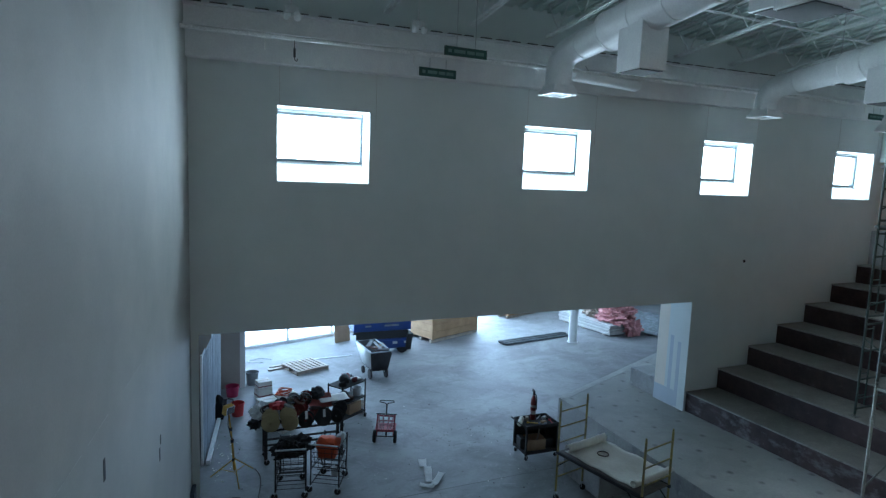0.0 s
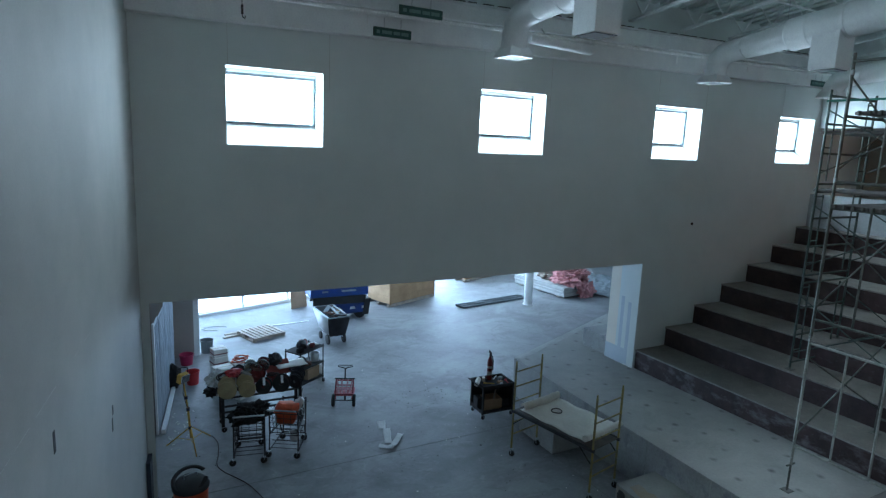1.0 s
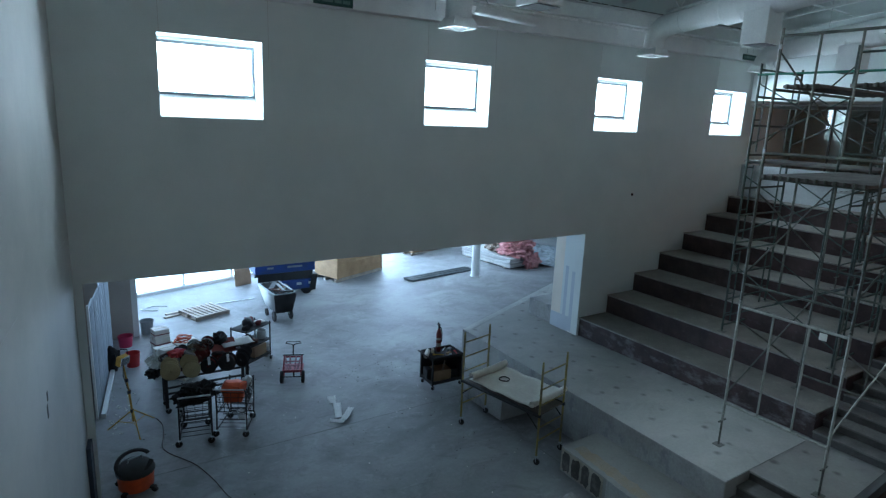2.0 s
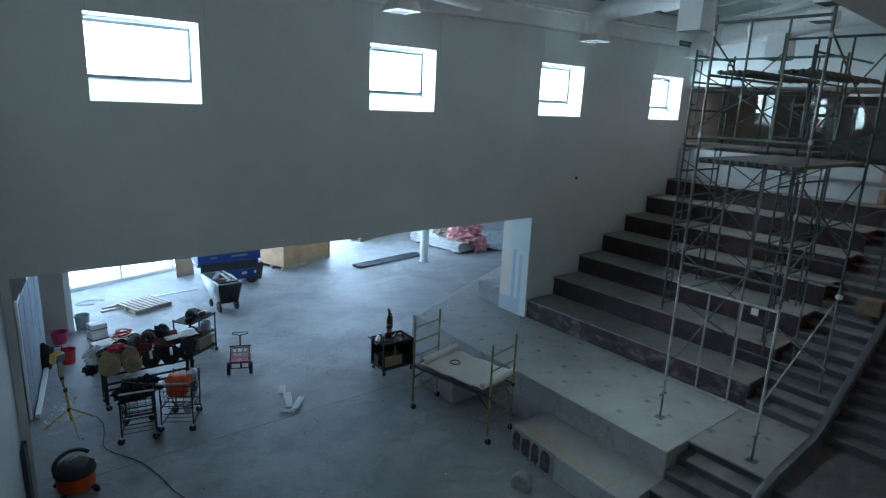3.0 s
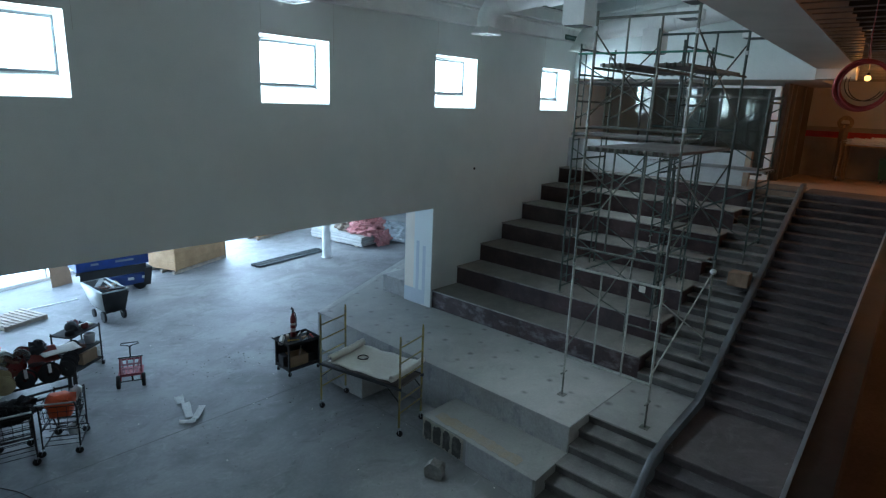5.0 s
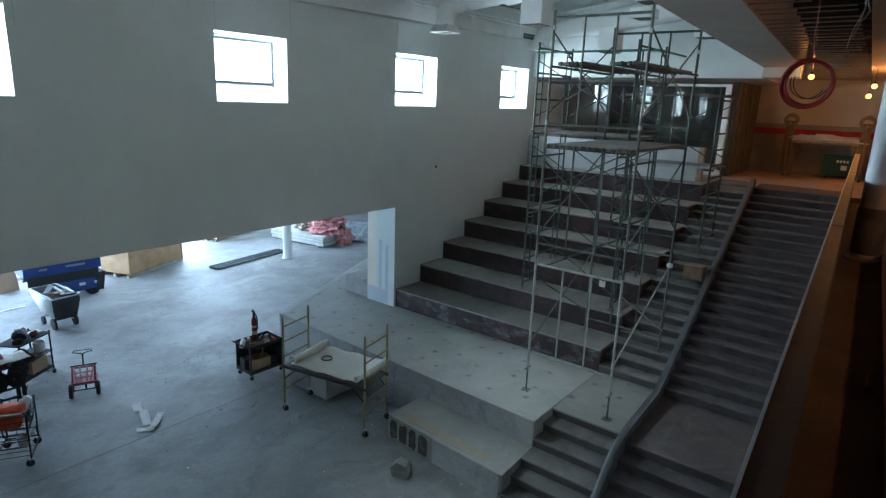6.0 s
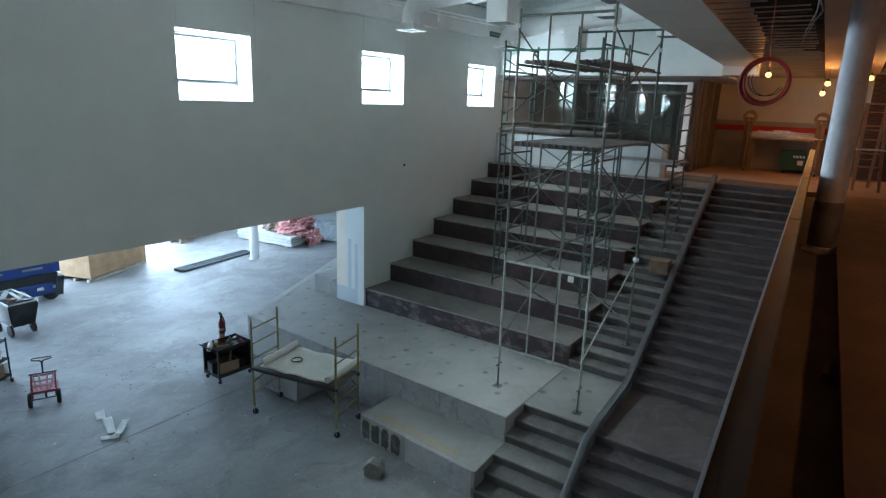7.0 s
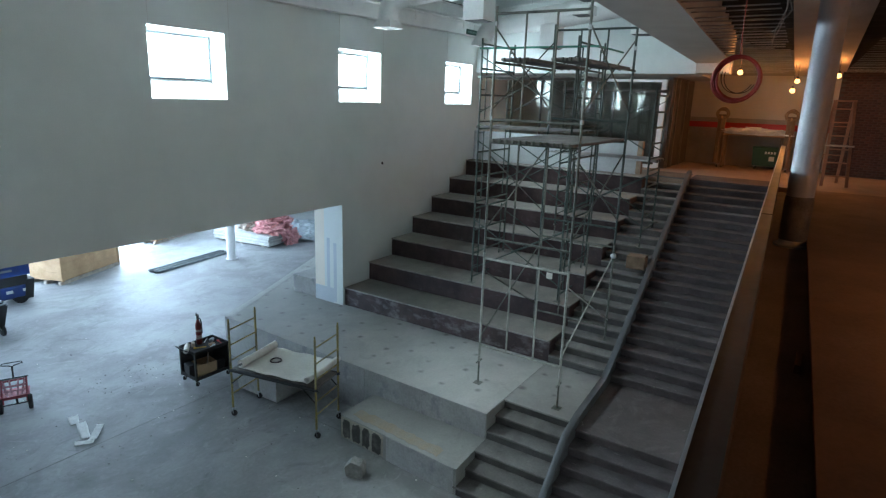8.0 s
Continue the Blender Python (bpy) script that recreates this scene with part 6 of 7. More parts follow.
bucket(local(sc3, 0.53, 0.0, 0.0) + Vector((0, 0, 0)), WHITE_PLASTIC, 0.12, 0.30, "white plastic bucket beside the shelf cart")
bucket((0.98, 6.45, 0), MAGENTA, 0.17, 0.28, "magenta plastic bucket on the floor by the tan pier")
bucket((1.00, 5.10, 0), RED, 0.155, 0.32, "red plastic bucket on the floor by the panels")
bucket((1.56, 7.2, 0), GREY_PLASTIC, 0.17, 0.36, "grey plastic bucket with dark lid by the pier")
bm = B()
crumpled(bm, (0, 0, 0.25), (0.17, 0.20, 0.32), 41, 0.4, 3, 2.2)
solid("dark_bag", bm, BLACK_BAG, "dark bag standing by the leaning panels", "bag", at=(0.58, 5.0, 0))

# red hand truck
ht = thing("hand_truck", (3.98, 2.70, 0), -24, "faded red two-wheeled hand truck with loop handle", "hand truck")
for sx in (-1, 1):
    bm = B()
    lathe(bm, [(0, -0.03), (0.07, -0.03), (0.13, -0.028), (0.14, -0.012), (0.14, 0.012), (0.13, 0.028), (0.07, 0.03), (0, 0.03)], 18, pose(sx * 0.20, -0.18, 0.14, 0, 90, 0))
    part("wheel", bm, RUBBER, ht)
    bm = B()
    pipe(bm, [(sx * 0.16, -0.18, 0.16), (sx * 0.17, -0.05, 0.40), (sx * 0.17, 0.10, 0.62)], 0.014, 8)
    part("side_tube", bm, PINKISH, ht)
bm = B()
tube(bm, (-0.20, -0.18, 0.14), (0.20, -0.18, 0.14), 0.012, 8)
part("axle", bm, BLACK, ht)
PALE_PINK = mat("pale_pink_enamel", (0.62, 0.30, 0.34), (0.50, 0.22, 0.26), 5, 0.5)
for k, (f, m_) in enumerate(((0.02, PINKISH), (0.36, PALE_PINK), (0.62, PALE_PINK), (0.92, PINKISH))):
    bm = B()
    box(bm, (0, -0.14 + 0.24 * f, 0.24 + 0.38 * f), (0.36, 0.012, 0.045), pose(0, 0, 0, -32, 0, 0), 0.003)
    part("slat", bm, m_, ht)
for x in (-0.15, -0.06, 0.06, 0.15):
    bm = B()
    beam(bm, (x * 0.6, -0.13, 0.25), (x, 0.085, 0.60), 0.028, 0.012)
    part("upright", bm, PALE_PINK, ht, "pale pink bar")
bm = B()
box(bm, (0, 0.02, 0.28), (0.40, 0.34, 0.02), pose(0, 0, 0, 4, 0, 0), 0.004)
part("tray", bm, PINKISH, ht)
bm = B()
tube(bm, (-0.20, 0.11, 0.63), (0.20, 0.11, 0.63), 0.016, 8)
part("top_bar", bm, BLACK, ht)
bm = B()
pipe(bm, [(0, 0.11, 0.63), (0, 0.16, 0.92), (-0.03, 0.165, 0.95), (-0.11, 0.175, 0.98), (-0.10, 0.185, 1.02), (0.10, 0.185, 1.02), (0.11, 0.175, 0.98), (0.03, 0.165, 0.95), (0, 0.16, 0.92)], 0.012, 8)
part("loop_handle", bm, BLACK, ht)
bm = B()
beam(bm, (0, 0.06, 0.28), (0.0, 0.16, 0.0), 0.03, 0.03)
part("rest_leg", bm, BLACK, ht)

for o in ht.children:
    for v in o.data.vertices:
        v.co.z = v.co.z if v.co.z < 0.29 else 0.29 + (v.co.z - 0.29) * 0.74
        v.co.x *= 1.15 if v.co.z < 0.56 else 1.5

# tripod work light and its cable
tp = thing("tripod_work_light", (0.68, 1.97, 0), 10, "yellow tripod work light on a telescopic stand", "work light")
bm = B()
tube(bm, (0, 0, 0.18), (-0.04, 0, 0.78), 0.02, 8)
part("lower_tube", bm, YELLOW, tp)
bm = B()
tube(bm, (-0.04, 0, 0.78), (-0.10, 0, 1.32), 0.014, 8)
part("upper_tube", bm, YELLOW, tp)
for z in (0.40, 0.78, 1.02):
    bm = B()
    lathe(bm, [(0, z - 0.03), (0.03, z - 0.03), (0.03, z + 0.03), (0, z + 0.03)], 12, pose(-0.0667 * (z - 0.18) if z < 0.8 else -0.067, 0, 0))
    part("collar", bm, BLACK, tp)
for k in range(3):
    a = k * math.tau / 3 + 0.45
    bm = B()
    pipe(bm, [(0.02 * math.cos(a), 0.02 * math.sin(a), 0.40), (0.46 * math.cos(a), 0.46 * math.sin(a), 0.02)], 0.010, 6)
    part("leg", bm, YELLOW, tp)
    bm = B()
    tube(bm, (0.01 * math.cos(a), 0.01 * math.sin(a), 0.14), (0.26 * math.cos(a), 0.26 * math.sin(a), 0.18), 0.006, 6)
    part("stay", bm, YELLOW, tp)
bm = B()
box(bm, (-0.11, 0, 1.42), (0.22, 0.12, 0.20), pose(0, 0, 0, 12, 0, 25), 0.03)
hd = part("lamp_head", bm, YELLOW, tp, "yellow lamp housing")
bm = B()
box(bm, (-0.08, -0.07, 1.42), (0.18, 0.015, 0.15), pose(0, 0, 0, 12, 0, 25), 0.004)
part("lens", bm, CHROME, hd, "bright lamp glass")
bm = B()
pipe(bm, [(x - 0.11, 0, z) for x, z in ((-0.09, 1.50), (-0.09, 1.60), (0.0, 1.63), (0.09, 1.60), (0.09, 1.50))], 0.009, 6)
part("carry_handle", bm, BLACK, hd)
bm = B()
pipe(bm, [(-0.10, 0, 1.38), (-0.14, -0.1, 1.15), (-0.09, -0.12, 0.9), (-0.02, -0.05, 0.82)], 0.007, 6)
part("lead", bm, WIRE_BLACK, tp)
bm = B()
pts = [(1.09, 2.24), (1.15, 1.9), (1.10, 1.46), (1.03, 1.1), (1.10, 0.82), (1.28, 0.51), (1.42, 0.25), (1.51, -0.03), (1.60, -0.4), (1.665, -0.8), (1.74, -1.07), (1.9, -1.6)]
fine = []
for i in range(len(pts) - 1):
    for s in range(4):
        u = s / 4
        p = [pts[max(i - 1, 0)], pts[i], pts[i + 1], pts[min(i + 2, len(pts) - 1)]]
        fine.append(tuple(0.5 * (2 * p[1][c] + (p[2][c] - p[0][c]) * u + (2 * p[0][c] - 5 * p[1][c] + 4 * p[2][c] - p[3][c]) * u * u + (3 * p[1][c] - p[0][c] - 3 * p[2][c] + p[3][c]) * u ** 3) for c in (0, 1)) + (0.008,))
pipe(bm, fine, 0.008, 6)
solid("extension_cable", bm, WIRE_BLACK, "dark extension cable trailing over the floor", "cable")

# shop vacuum
vc = thing("shop_vacuum", (0.50, 0.02, 0), 20, "orange drum shop vacuum with black lid and hose", "vacuum cleaner")
bm = B()
lathe(bm, [(0, 0.07), (0.22, 0.07), (0.235, 0.10), (0.245, 0.38), (0.25, 0.40), (0, 0.40)], 24)
part("drum", bm, ORANGE, vc)
bm = B()
lathe(bm, [(0.26, 0.40), (0.265, 0.44), (0.24, 0.50), (0.20, 0.56), (0.12, 0.62), (0, 0.63)], 24)
part("lid", bm, DARK_PLASTIC, vc)
for k in range(4):
    a = k * math.tau / 4 + 0.5
    bm = B()
    box(bm, (0.25 * math.cos(a), 0.25 * math.sin(a), 0.10), (0.12, 0.07, 0.05), pose(0, 0, 0, 0, 0, math.degrees(a)), 0.01)
    lathe(bm, [(0, -0.02), (0.045, -0.02), (0.05, 0), (0.045, 0.02), (0, 0.02)], 12, pose(0.29 * math.cos(a), 0.29 * math.sin(a), 0.05, 90, 0, math.degrees(a)))
    part("caster", bm, RUBBER, vc)
bm = B()
pipe(bm, [(0.26 * math.cos(a) * 0.9, 0.22 * math.sin(a) + 0.02, 0.56 + 0.10 * math.sin(a * 1.1 + 0.4)) for a in np.linspace(0.2, 5.6, 30)], 0.032, 10)
part("hose", bm, RUBBER, vc)
bm = B()
pipe(bm, [(-0.10, 0, 0.60), (-0.09, 0, 0.68), (0.09, 0, 0.68), (0.10, 0, 0.60)], 0.015, 8)
part("carry_handle", bm, GREY_PLASTIC, vc, "grey handle")
for o in vc.children:
    for v in o.data.vertices:
        v.co.z *= 0.80
        v.co.x, v.co.y = v.co.x * 1.08, v.co.y * 1.08

# ---------------------------------------------------------------- lower hall
pd = Vector((0.46, 3.0, 0)).normalized()
for k in range(7):
    bm = B()
    span(bm, (-0.006, -0.24, 0.0), (0.006, 0.24, 2.27 - 0.04 * (k % 3)))
    for q in range(4):
        span(bm, (0.004, -0.20 + 0.12 * q, 0.02), (0.022, -0.16 + 0.12 * q, 2.2), 0.004)
    solid("leaning_panel", bm, BLUE_BOARD, "tall blue-grey ribbed panel standing along the wall", "panel", "leaning panels", at=(0.14 + pd.x * (0.3 + 0.49 * k) + 0.012 * (k % 2), 2.76 + pd.y * (0.3 + 0.49 * k), 0.0), rz=-8.7)
bm = B()
span(bm, (-0.02, -0.045, 0.0), (0.02, 0.045, 2.28), 0.003)
solid("white_post", bm, WHITE_METAL, "white board standing at the end of the panels", "board", at=(0.132, 2.76, 0), rz=-8)
bm = B()
span(bm, (-0.04, -1.5, 0.0), (0.04, 1.4, 0.09), 0.004)
solid("white_strip", bm, WHITE_METAL, "long white board lying at the foot of the panels", "board", at=(0.46, 4.2, 0), rz=-8.7)
bm = B()
span(bm, (-0.9, -0.03, 0.0), (0.9, 0.03, 0.02), 0.003)
solid("white_strip", bm, WHITE_METAL, "long white strip lying on the hall floor", "board", at=(4.0, 8.95, 0), rz=3)
bm = B()
pipe(bm, [(2.0 + 0.30 * math.cos(a) + 0.06 * math.cos(3 * a), 9.25 + 0.22 * math.sin(a), 0.01) for a in np.linspace(0, 5.2, 26)], 0.010, 6)
solid("cord_loop", bm, WHITE_PLASTIC, "loop of white cord on the hall floor", "cord")


def slat_pallet(at, rz, label, w=1.2, d=1.05):
    p = thing("pallet", at, rz, label, "pallet", "pallets")
    for y in (-d / 2 + 0.05, 0, d / 2 - 0.05):
        bm = B()
        span(bm, (-w / 2, y - 0.02, 0.018), (w / 2, y + 0.02, 0.105))
        part("stringer", bm, PALE_WOOD, p)
    n = 8
    for k in range(n):
        x = -w / 2 + 0.05 + k * (w - 0.10) / (n - 1)
        bm = B()
        span(bm, (x - 0.045, -d / 2, 0.106), (x + 0.045, d / 2, 0.124), 0.003)
        part("top_board", bm, PALE_WOOD, p)
    for k in range(3):
        x = -w / 2 + 0.05 + k * (w - 0.10) / 2
        bm = B()
        span(bm, (x - 0.05, -d / 2, 0), (x + 0.05, d / 2, 0.017))
        part("bottom_board", bm, PALE_WOOD, p)
    return p


slat_pallet((3.20, 8.15, 0.0), 20, "worn slatted wooden pallet on the hall floor", 1.06, 1.0)
for k, (x, y, a) in enumerate(((2.55, 8.35, 20), (2.62, 8.48, 14))):
    bm = B()
    box(bm, (0, 0, 0.02), (0.9, 0.11, 0.035), None, 0.003)
    solid("loose_board", bm, PALE_WOOD, "loose pale board beside the pallet", "board", "loose boards", at=(x, y, 0.002 + 0.037 * k), rz=a)

# tilt truck with rubble
PALE_GREY = mat("pale_grey_plastic", (0.46, 0.49, 0.51), (0.36, 0.385, 0.40), 3, 0.5, 0, 0.1, 30, 0.1)
tt = thing("tilt_truck", (5.02, 6.95, 0), 93, "grey plastic tilt truck full of drywall scraps", "tilt truck")
bm = B()
lo = [(-0.42, -0.26, 0.34), (0.32, -0.26, 0.34), (0.32, 0.26, 0.34), (-0.42, 0.26, 0.34)]
hi = [(-0.56, -0.35, 1.0), (0.74, -0.35, 1.0), (0.74, 0.35, 1.0), (-0.56, 0.35, 1.0)]
a = [bm.verts.new(p) for p in lo]
b = [bm.verts.new(p) for p in hi]
bm.faces.new(a[::-1])
for k in range(4):
    bm.faces.new((a[k], a[(k + 1) % 4], b[(k + 1) % 4], b[k]))
ht_ = part("hopper", bm, DARK_PLASTIC, tt, "dark moulded hopper")
ht_.modifiers.new("thick", "SOLIDIFY").thickness = 0.02
bm = B()
pipe(bm, hi + [hi[0]], 0.028, 8)
part("rim", bm, PALE_GREY, tt)
bm = B()
lo2 = [bm.verts.new((-0.615 + dx, y, z)) for dx, y, z in ((0.0, -0.35, 0.96), (0.0, 0.35, 0.96), (0.135, 0.27, 0.30), (0.135, -0.27, 0.30))]
bm.faces.new(lo2)
fp = part("front_panel", bm, DARK_PLASTIC, tt, "dark front panel")
# pale panel over the dark hopper paints the storefront light on this side
bm = B()
bm.faces.new([bm.verts.new(p) for p in ((-0.56, 0.372, 0.99), (0.74, 0.372, 0.99), (0.34, 0.285, 0.34), (-0.43, 0.285, 0.34))])
sp = part("side_panel", bm, WHITE_PLASTIC, tt, "hopper side coloured pale for the daylight on it")
sp.modifiers.new("thick", "SOLIDIFY").thickness = 0.012
fp.modifiers.new("thick", "SOLIDIFY").thickness = 0.012
bm = B()
span(bm, (-0.38, -0.22, 0.24), (0.28, 0.22, 0.34), 0.01)
part("chassis", bm, DARK_PLASTIC, tt)
for x, r in ((-0.32, 0.15), (0.28, 0.11)):
    for sy in (-1, 1):
        bm = B()
        lathe(bm, [(0, -0.035), (r * 0.6, -0.035), (r, -0.025), (r, 0.025), (r * 0.6, 0.035), (0, 0.035)], 18, pose(x, sy * 0.28, r, 90, 0, 0))
        part("wheel", bm, RUBBER, tt)
        bm = B()
        tube(bm, (x, sy * 0.28, r), (x, sy * 0.18, 0.26), 0.02, 6)
        part("bracket", bm, GALV, tt)
for o in tt.children:
    for v in o.data.vertices:
        v.co.z = v.co.z if v.co.z < 0.29 else 0.29 + (v.co.z - 0.29) * 0.80
        v.co.y *= 0.88
rng = random.Random(3)
bpy.context.view_layer.update()
for k in range(16):
    bm = B()
    s = (rng.uniform(0.25, 0.5), rng.uniform(0.07, 0.16), rng.uniform(0.02, 0.05))
    box(bm, (0, 0, 0), s, pose(0, 0, 0, rng.uniform(-25, 25), rng.uniform(-25, 25), rng.uniform(0, 180)), 0.003)
    solid("drywall_scrap", bm, (WHITE_PLASTIC, RUST, CARDBOARD, DARK_PLASTIC, RUST, GREY_PLASTIC, WHITE_PLASTIC, DARK_PLASTIC)[k % 8], "broken drywall scrap in the tilt truck", "scrap", "drywall scraps", at=local(tt, rng.uniform(-0.32, 0.45), rng.uniform(-0.18, 0.18), 0.68 + 0.011 * k))

# scissor lift
sl = thing("scissor_lift", (5.90, 9.22, 0), -2, "blue electric scissor lift, lowered", "scissor lift")
bm = B()
span(bm, (-0.66, -0.40, 0.17), (0.95, 0.40, 0.52), 0.04)
part("chassis", bm, BLUE, sl)
for x, z, w in ((-0.1, 0.40, 0.22), (0.45, 0.36, 0.16), (0.3, 0.98, 0.5), (-0.5, 0.98, 0.2)):
    bm = B()
    span(bm, (x - w / 2, -0.406, z - 0.03), (x + w / 2, -0.401, z + 0.03))
    part("decal", bm, GREY_PLASTIC, sl, "pale bar of lettering")
bm = B()
prism(bm, [(0.86, -0.43), (1.06, -0.43), (1.06, 0.43), (0.86, 0.43)], 0.12, 0.66)
for v in bm.verts:
    if v.co.z < 0.3:
        v.co.x -= 0.08
part("battery_box", bm, DARK_PLASTIC, sl, "dark angular end cover")
for x in (-0.48, 0.70):
    for sy in (-1, 1):
        bm = B()
        lathe(bm, [(0, -0.06), (0.12, -0.06), (0.19, -0.05), (0.19, 0.05), (0.12, 0.06), (0, 0.06)], 18, pose(x, sy * 0.33, 0.19, 90, 0, 0))
        part("wheel", bm, RUBBER, sl)
for k in range(4):
    for sy in (-1, 1):
        z = 0.56 + k * 0.10
        bm = B()
        beam(bm, (-0.85, sy * 0.25, z), (0.85, sy * 0.25, z + 0.08), 0.04, 0.05)
        beam(bm, (-0.85, sy * 0.19, z + 0.08), (0.85, sy * 0.19, z), 0.04, 0.05)
        part("scissor_arm", bm, DARK_PLASTIC, sl)
bm = B()
span(bm, (-0.98, -0.40, 0.80), (0.98, 0.40, 1.12), 0.01)
part("platform_tray", bm, BLUE, sl)
bm = B()
span(bm, (-0.9, -0.385, 0.53), (0.9, -0.375, 0.79))
part("side_cover", bm, DARK_PLASTIC, sl)
for z in (1.55, 2.05):
    bm = B()
    pipe(bm, [(-0.95, -0.38, z), (0.95, -0.38, z), (0.95, 0.38, z), (-0.95, 0.38, z), (-0.95, -0.38, z)], 0.02, 8)
    part("guard_rail", bm, BLUE, sl)
for x in (-0.95, -0.32, 0.32, 0.95):
    for sy in (-1, 1):
        bm = B()
        tube(bm, (x, sy * 0.38, 1.1), (x, sy * 0.38, 2.05), 0.018, 8)
        part("rail_post", bm, BLUE, sl)
for x in (-0.3, 0.35, 0.75):
    bm = B()
    span(bm, (x, -0.408, 0.34), (x + 0.16, -0.402, 0.42))
    part("decal", bm, WHITE_PLASTIC, sl, "small pale decal plate")
bm = B()
box(bm, (0, 0, 0.62), (0.62, 0.02, 1.25), pose(0, 0, 0, -8, 0, 0), 0.003)
solid("cardboard_sheet", bm, CARDBOARD, "brown cardboard sheet leaning on the scissor lift", "cardboard", at=(4.98, 10.75, 0.0), rz=17)


def crate(at, rz, w, d, h, label):
    c = thing("wooden_crate", at, rz, label, "crate", "wooden crates")
    n = max(3, int(h / 0.28))
    bh = (h - 0.12) / n
    for k in range(n):
        z0, z1 = 0.12 + k * bh + 0.003, 0.12 + (k + 1) * bh
        for y in (-d / 2, d / 2):
            bm = B()
            span(bm, (-w / 2, y - 0.011, z0), (w / 2, y + 0.011, z1), 0.003)
            part("side_board", bm, PINE, c)
        for x in (-w / 2, w / 2):
            bm = B()
            span(bm, (x - 0.011, -d / 2 + 0.012, z0), (x + 0.011, d / 2 - 0.012, z1), 0.003)
            part("end_board", bm, PINE, c)
    for x in (-w / 2 + 0.012, w / 2 - 0.012):
        bm = B()
        span(bm, (x - 0.04, -d / 2 - 0.03, 0.10), (x + 0.04, -d / 2 - 0.012, h), 0.003)
        part("batten", bm, PINE, c)
    for y in (-d / 2 + 0.05, 0, d / 2 - 0.05):
        bm = B()
        span(bm, (-w / 2 - 0.06, y - 0.05, 0), (w / 2 + 0.06, y + 0.05, 0.10), 0.004)
        part("skid", bm, PALE_WOOD, c)
    bm = B()
    span(bm, (-w / 2, -d / 2, h), (w / 2, d / 2, h + 0.02))
    part("lid", bm, PINE, c)
    return c


cr = Vector((8.0, 9.58, 0))
u, v_ = Vector((math.cos(radians(22)), math.sin(radians(22)), 0)), Vector((-math.sin(radians(22)), math.cos(radians(22)), 0))
crate(cr + u * 1.23 + v_ * 0.60, 22, 2.4, 1.15, 1.45, "large pine board crate on skids")
crate((13.6, 13.05, 0), 20, 2.4, 1.0, 0.9, "low pine board crate near the storefront")

# steel studs
STUD = mat("dull_grey_stud", (0.10, 0.115, 0.12), (0.06, 0.07, 0.075), 4, 0.6, 0.2, 0.05, 40, 0.1, spread=0.2)
for k in range(5):
    bm = B()
    y = -0.22 + 0.105 * k
    span(bm, (-1.6 - 0.05 * (k % 2), y, 0), (1.6 - 0.07 * (k % 3), y + 0.012, 0.06))
    span(bm, (-1.6 - 0.05 * (k % 2), y + 0.058, 0), (1.6 - 0.07 * (k % 3), y + 0.07, 0.06))
    span(bm, (-1.6 - 0.05 * (k % 2), y, 0.06 - 0.055 * (k % 2)), (1.6 - 0.07 * (k % 3), y + 0.07, 0.066 - 0.055 * (k % 2)))
    solid("steel_stud", bm, STUD, "long grey galvanised steel stud on the hall floor", "steel stud", "bundle of steel studs", at=(12.05, 9.0, 0), rz=8)
bm = B()
lathe(bm, [(0, 0), (0.20, 0), (0.20, 0.02), (0.16, 0.025), (0.155, 3.62), (0, 3.62)], 24)
solid("hall_column", bm, WHITE, "slim round white column in the hall", "column", kind="structure", at=(13.17, 8.29, 0))

# drywall stack with pink insulation
ds = thing("board_stack", (15.53, 9.98, 0), 97.5, "stack of white wrapped boards on a pallet", "board stack")
BOARD_EDGE = stained(mat("board_stack_paper", (0.60, 0.60, 0.57), (0.48, 0.48, 0.46), 3, 0.7, spread=0.15), (0.34, 0.33, 0.32), 5, 0.56, 0.7, (1, 1, 3), 0.6)
rng = random.Random(4)
for k in range(7):
    bm = B()
    dx, dy = rng.uniform(-0.025, 0.025), rng.uniform(-0.02, 0.02)
    span(bm, (-1.45 + dx, -0.70 + dy, 0.06 + k * 0.056), (1.45 + dx, 0.70 + dy, 0.106 + k * 0.056), 0.004)
    part("board", bm, BOARD_EDGE, ds)
for x in (-1.1, 0, 1.1):
    bm = B()
    span(bm, (x - 0.06, -0.66, 0), (x + 0.06, 0.66, 0.06))
    part("bearer", bm, PALE_WOOD, ds)
rng = random.Random(9)
bpy.context.view_layer.update()
for k, (x, y, z, sx, sy, sz) in enumerate(((-1.20, 0.15, 0.45, 0.34, 0.46, 0.20), (-0.75, 0.10, 0.45, 0.36, 0.50, 0.22), (-1.15, -0.40, 0.45, 0.40, 0.34, 0.26), (-0.45, -0.25, 0.45, 0.34, 0.40, 0.22),
                                           (-1.05, 0.0, 0.72, 0.40, 0.30, 0.17), (-0.70, -0.25, 0.74, 0.34, 0.42, 0.20), (-1.20, -0.40, 0.82, 0.30, 0.36, 0.16), (-0.85, -0.15, 1.02, 0.34, 0.30, 0.16))):
    bm = B()
    crumpled(bm, (0, 0, sz * 0.75), (sx, sy, sz), 50 + k, 0.85, 4, 2.4)
    solid("insulation_bag", bm, INSULATION, "crumpled pink insulation heap on the board stack", "insulation", "insulation heap", at=local(ds, x, y, z), rz=rng.uniform(-30, 30))
bm = B()
crumpled(bm, (0, 0, 0.26), (0.20, 0.42, 0.34), 63, 0.7, 4, 2.6)
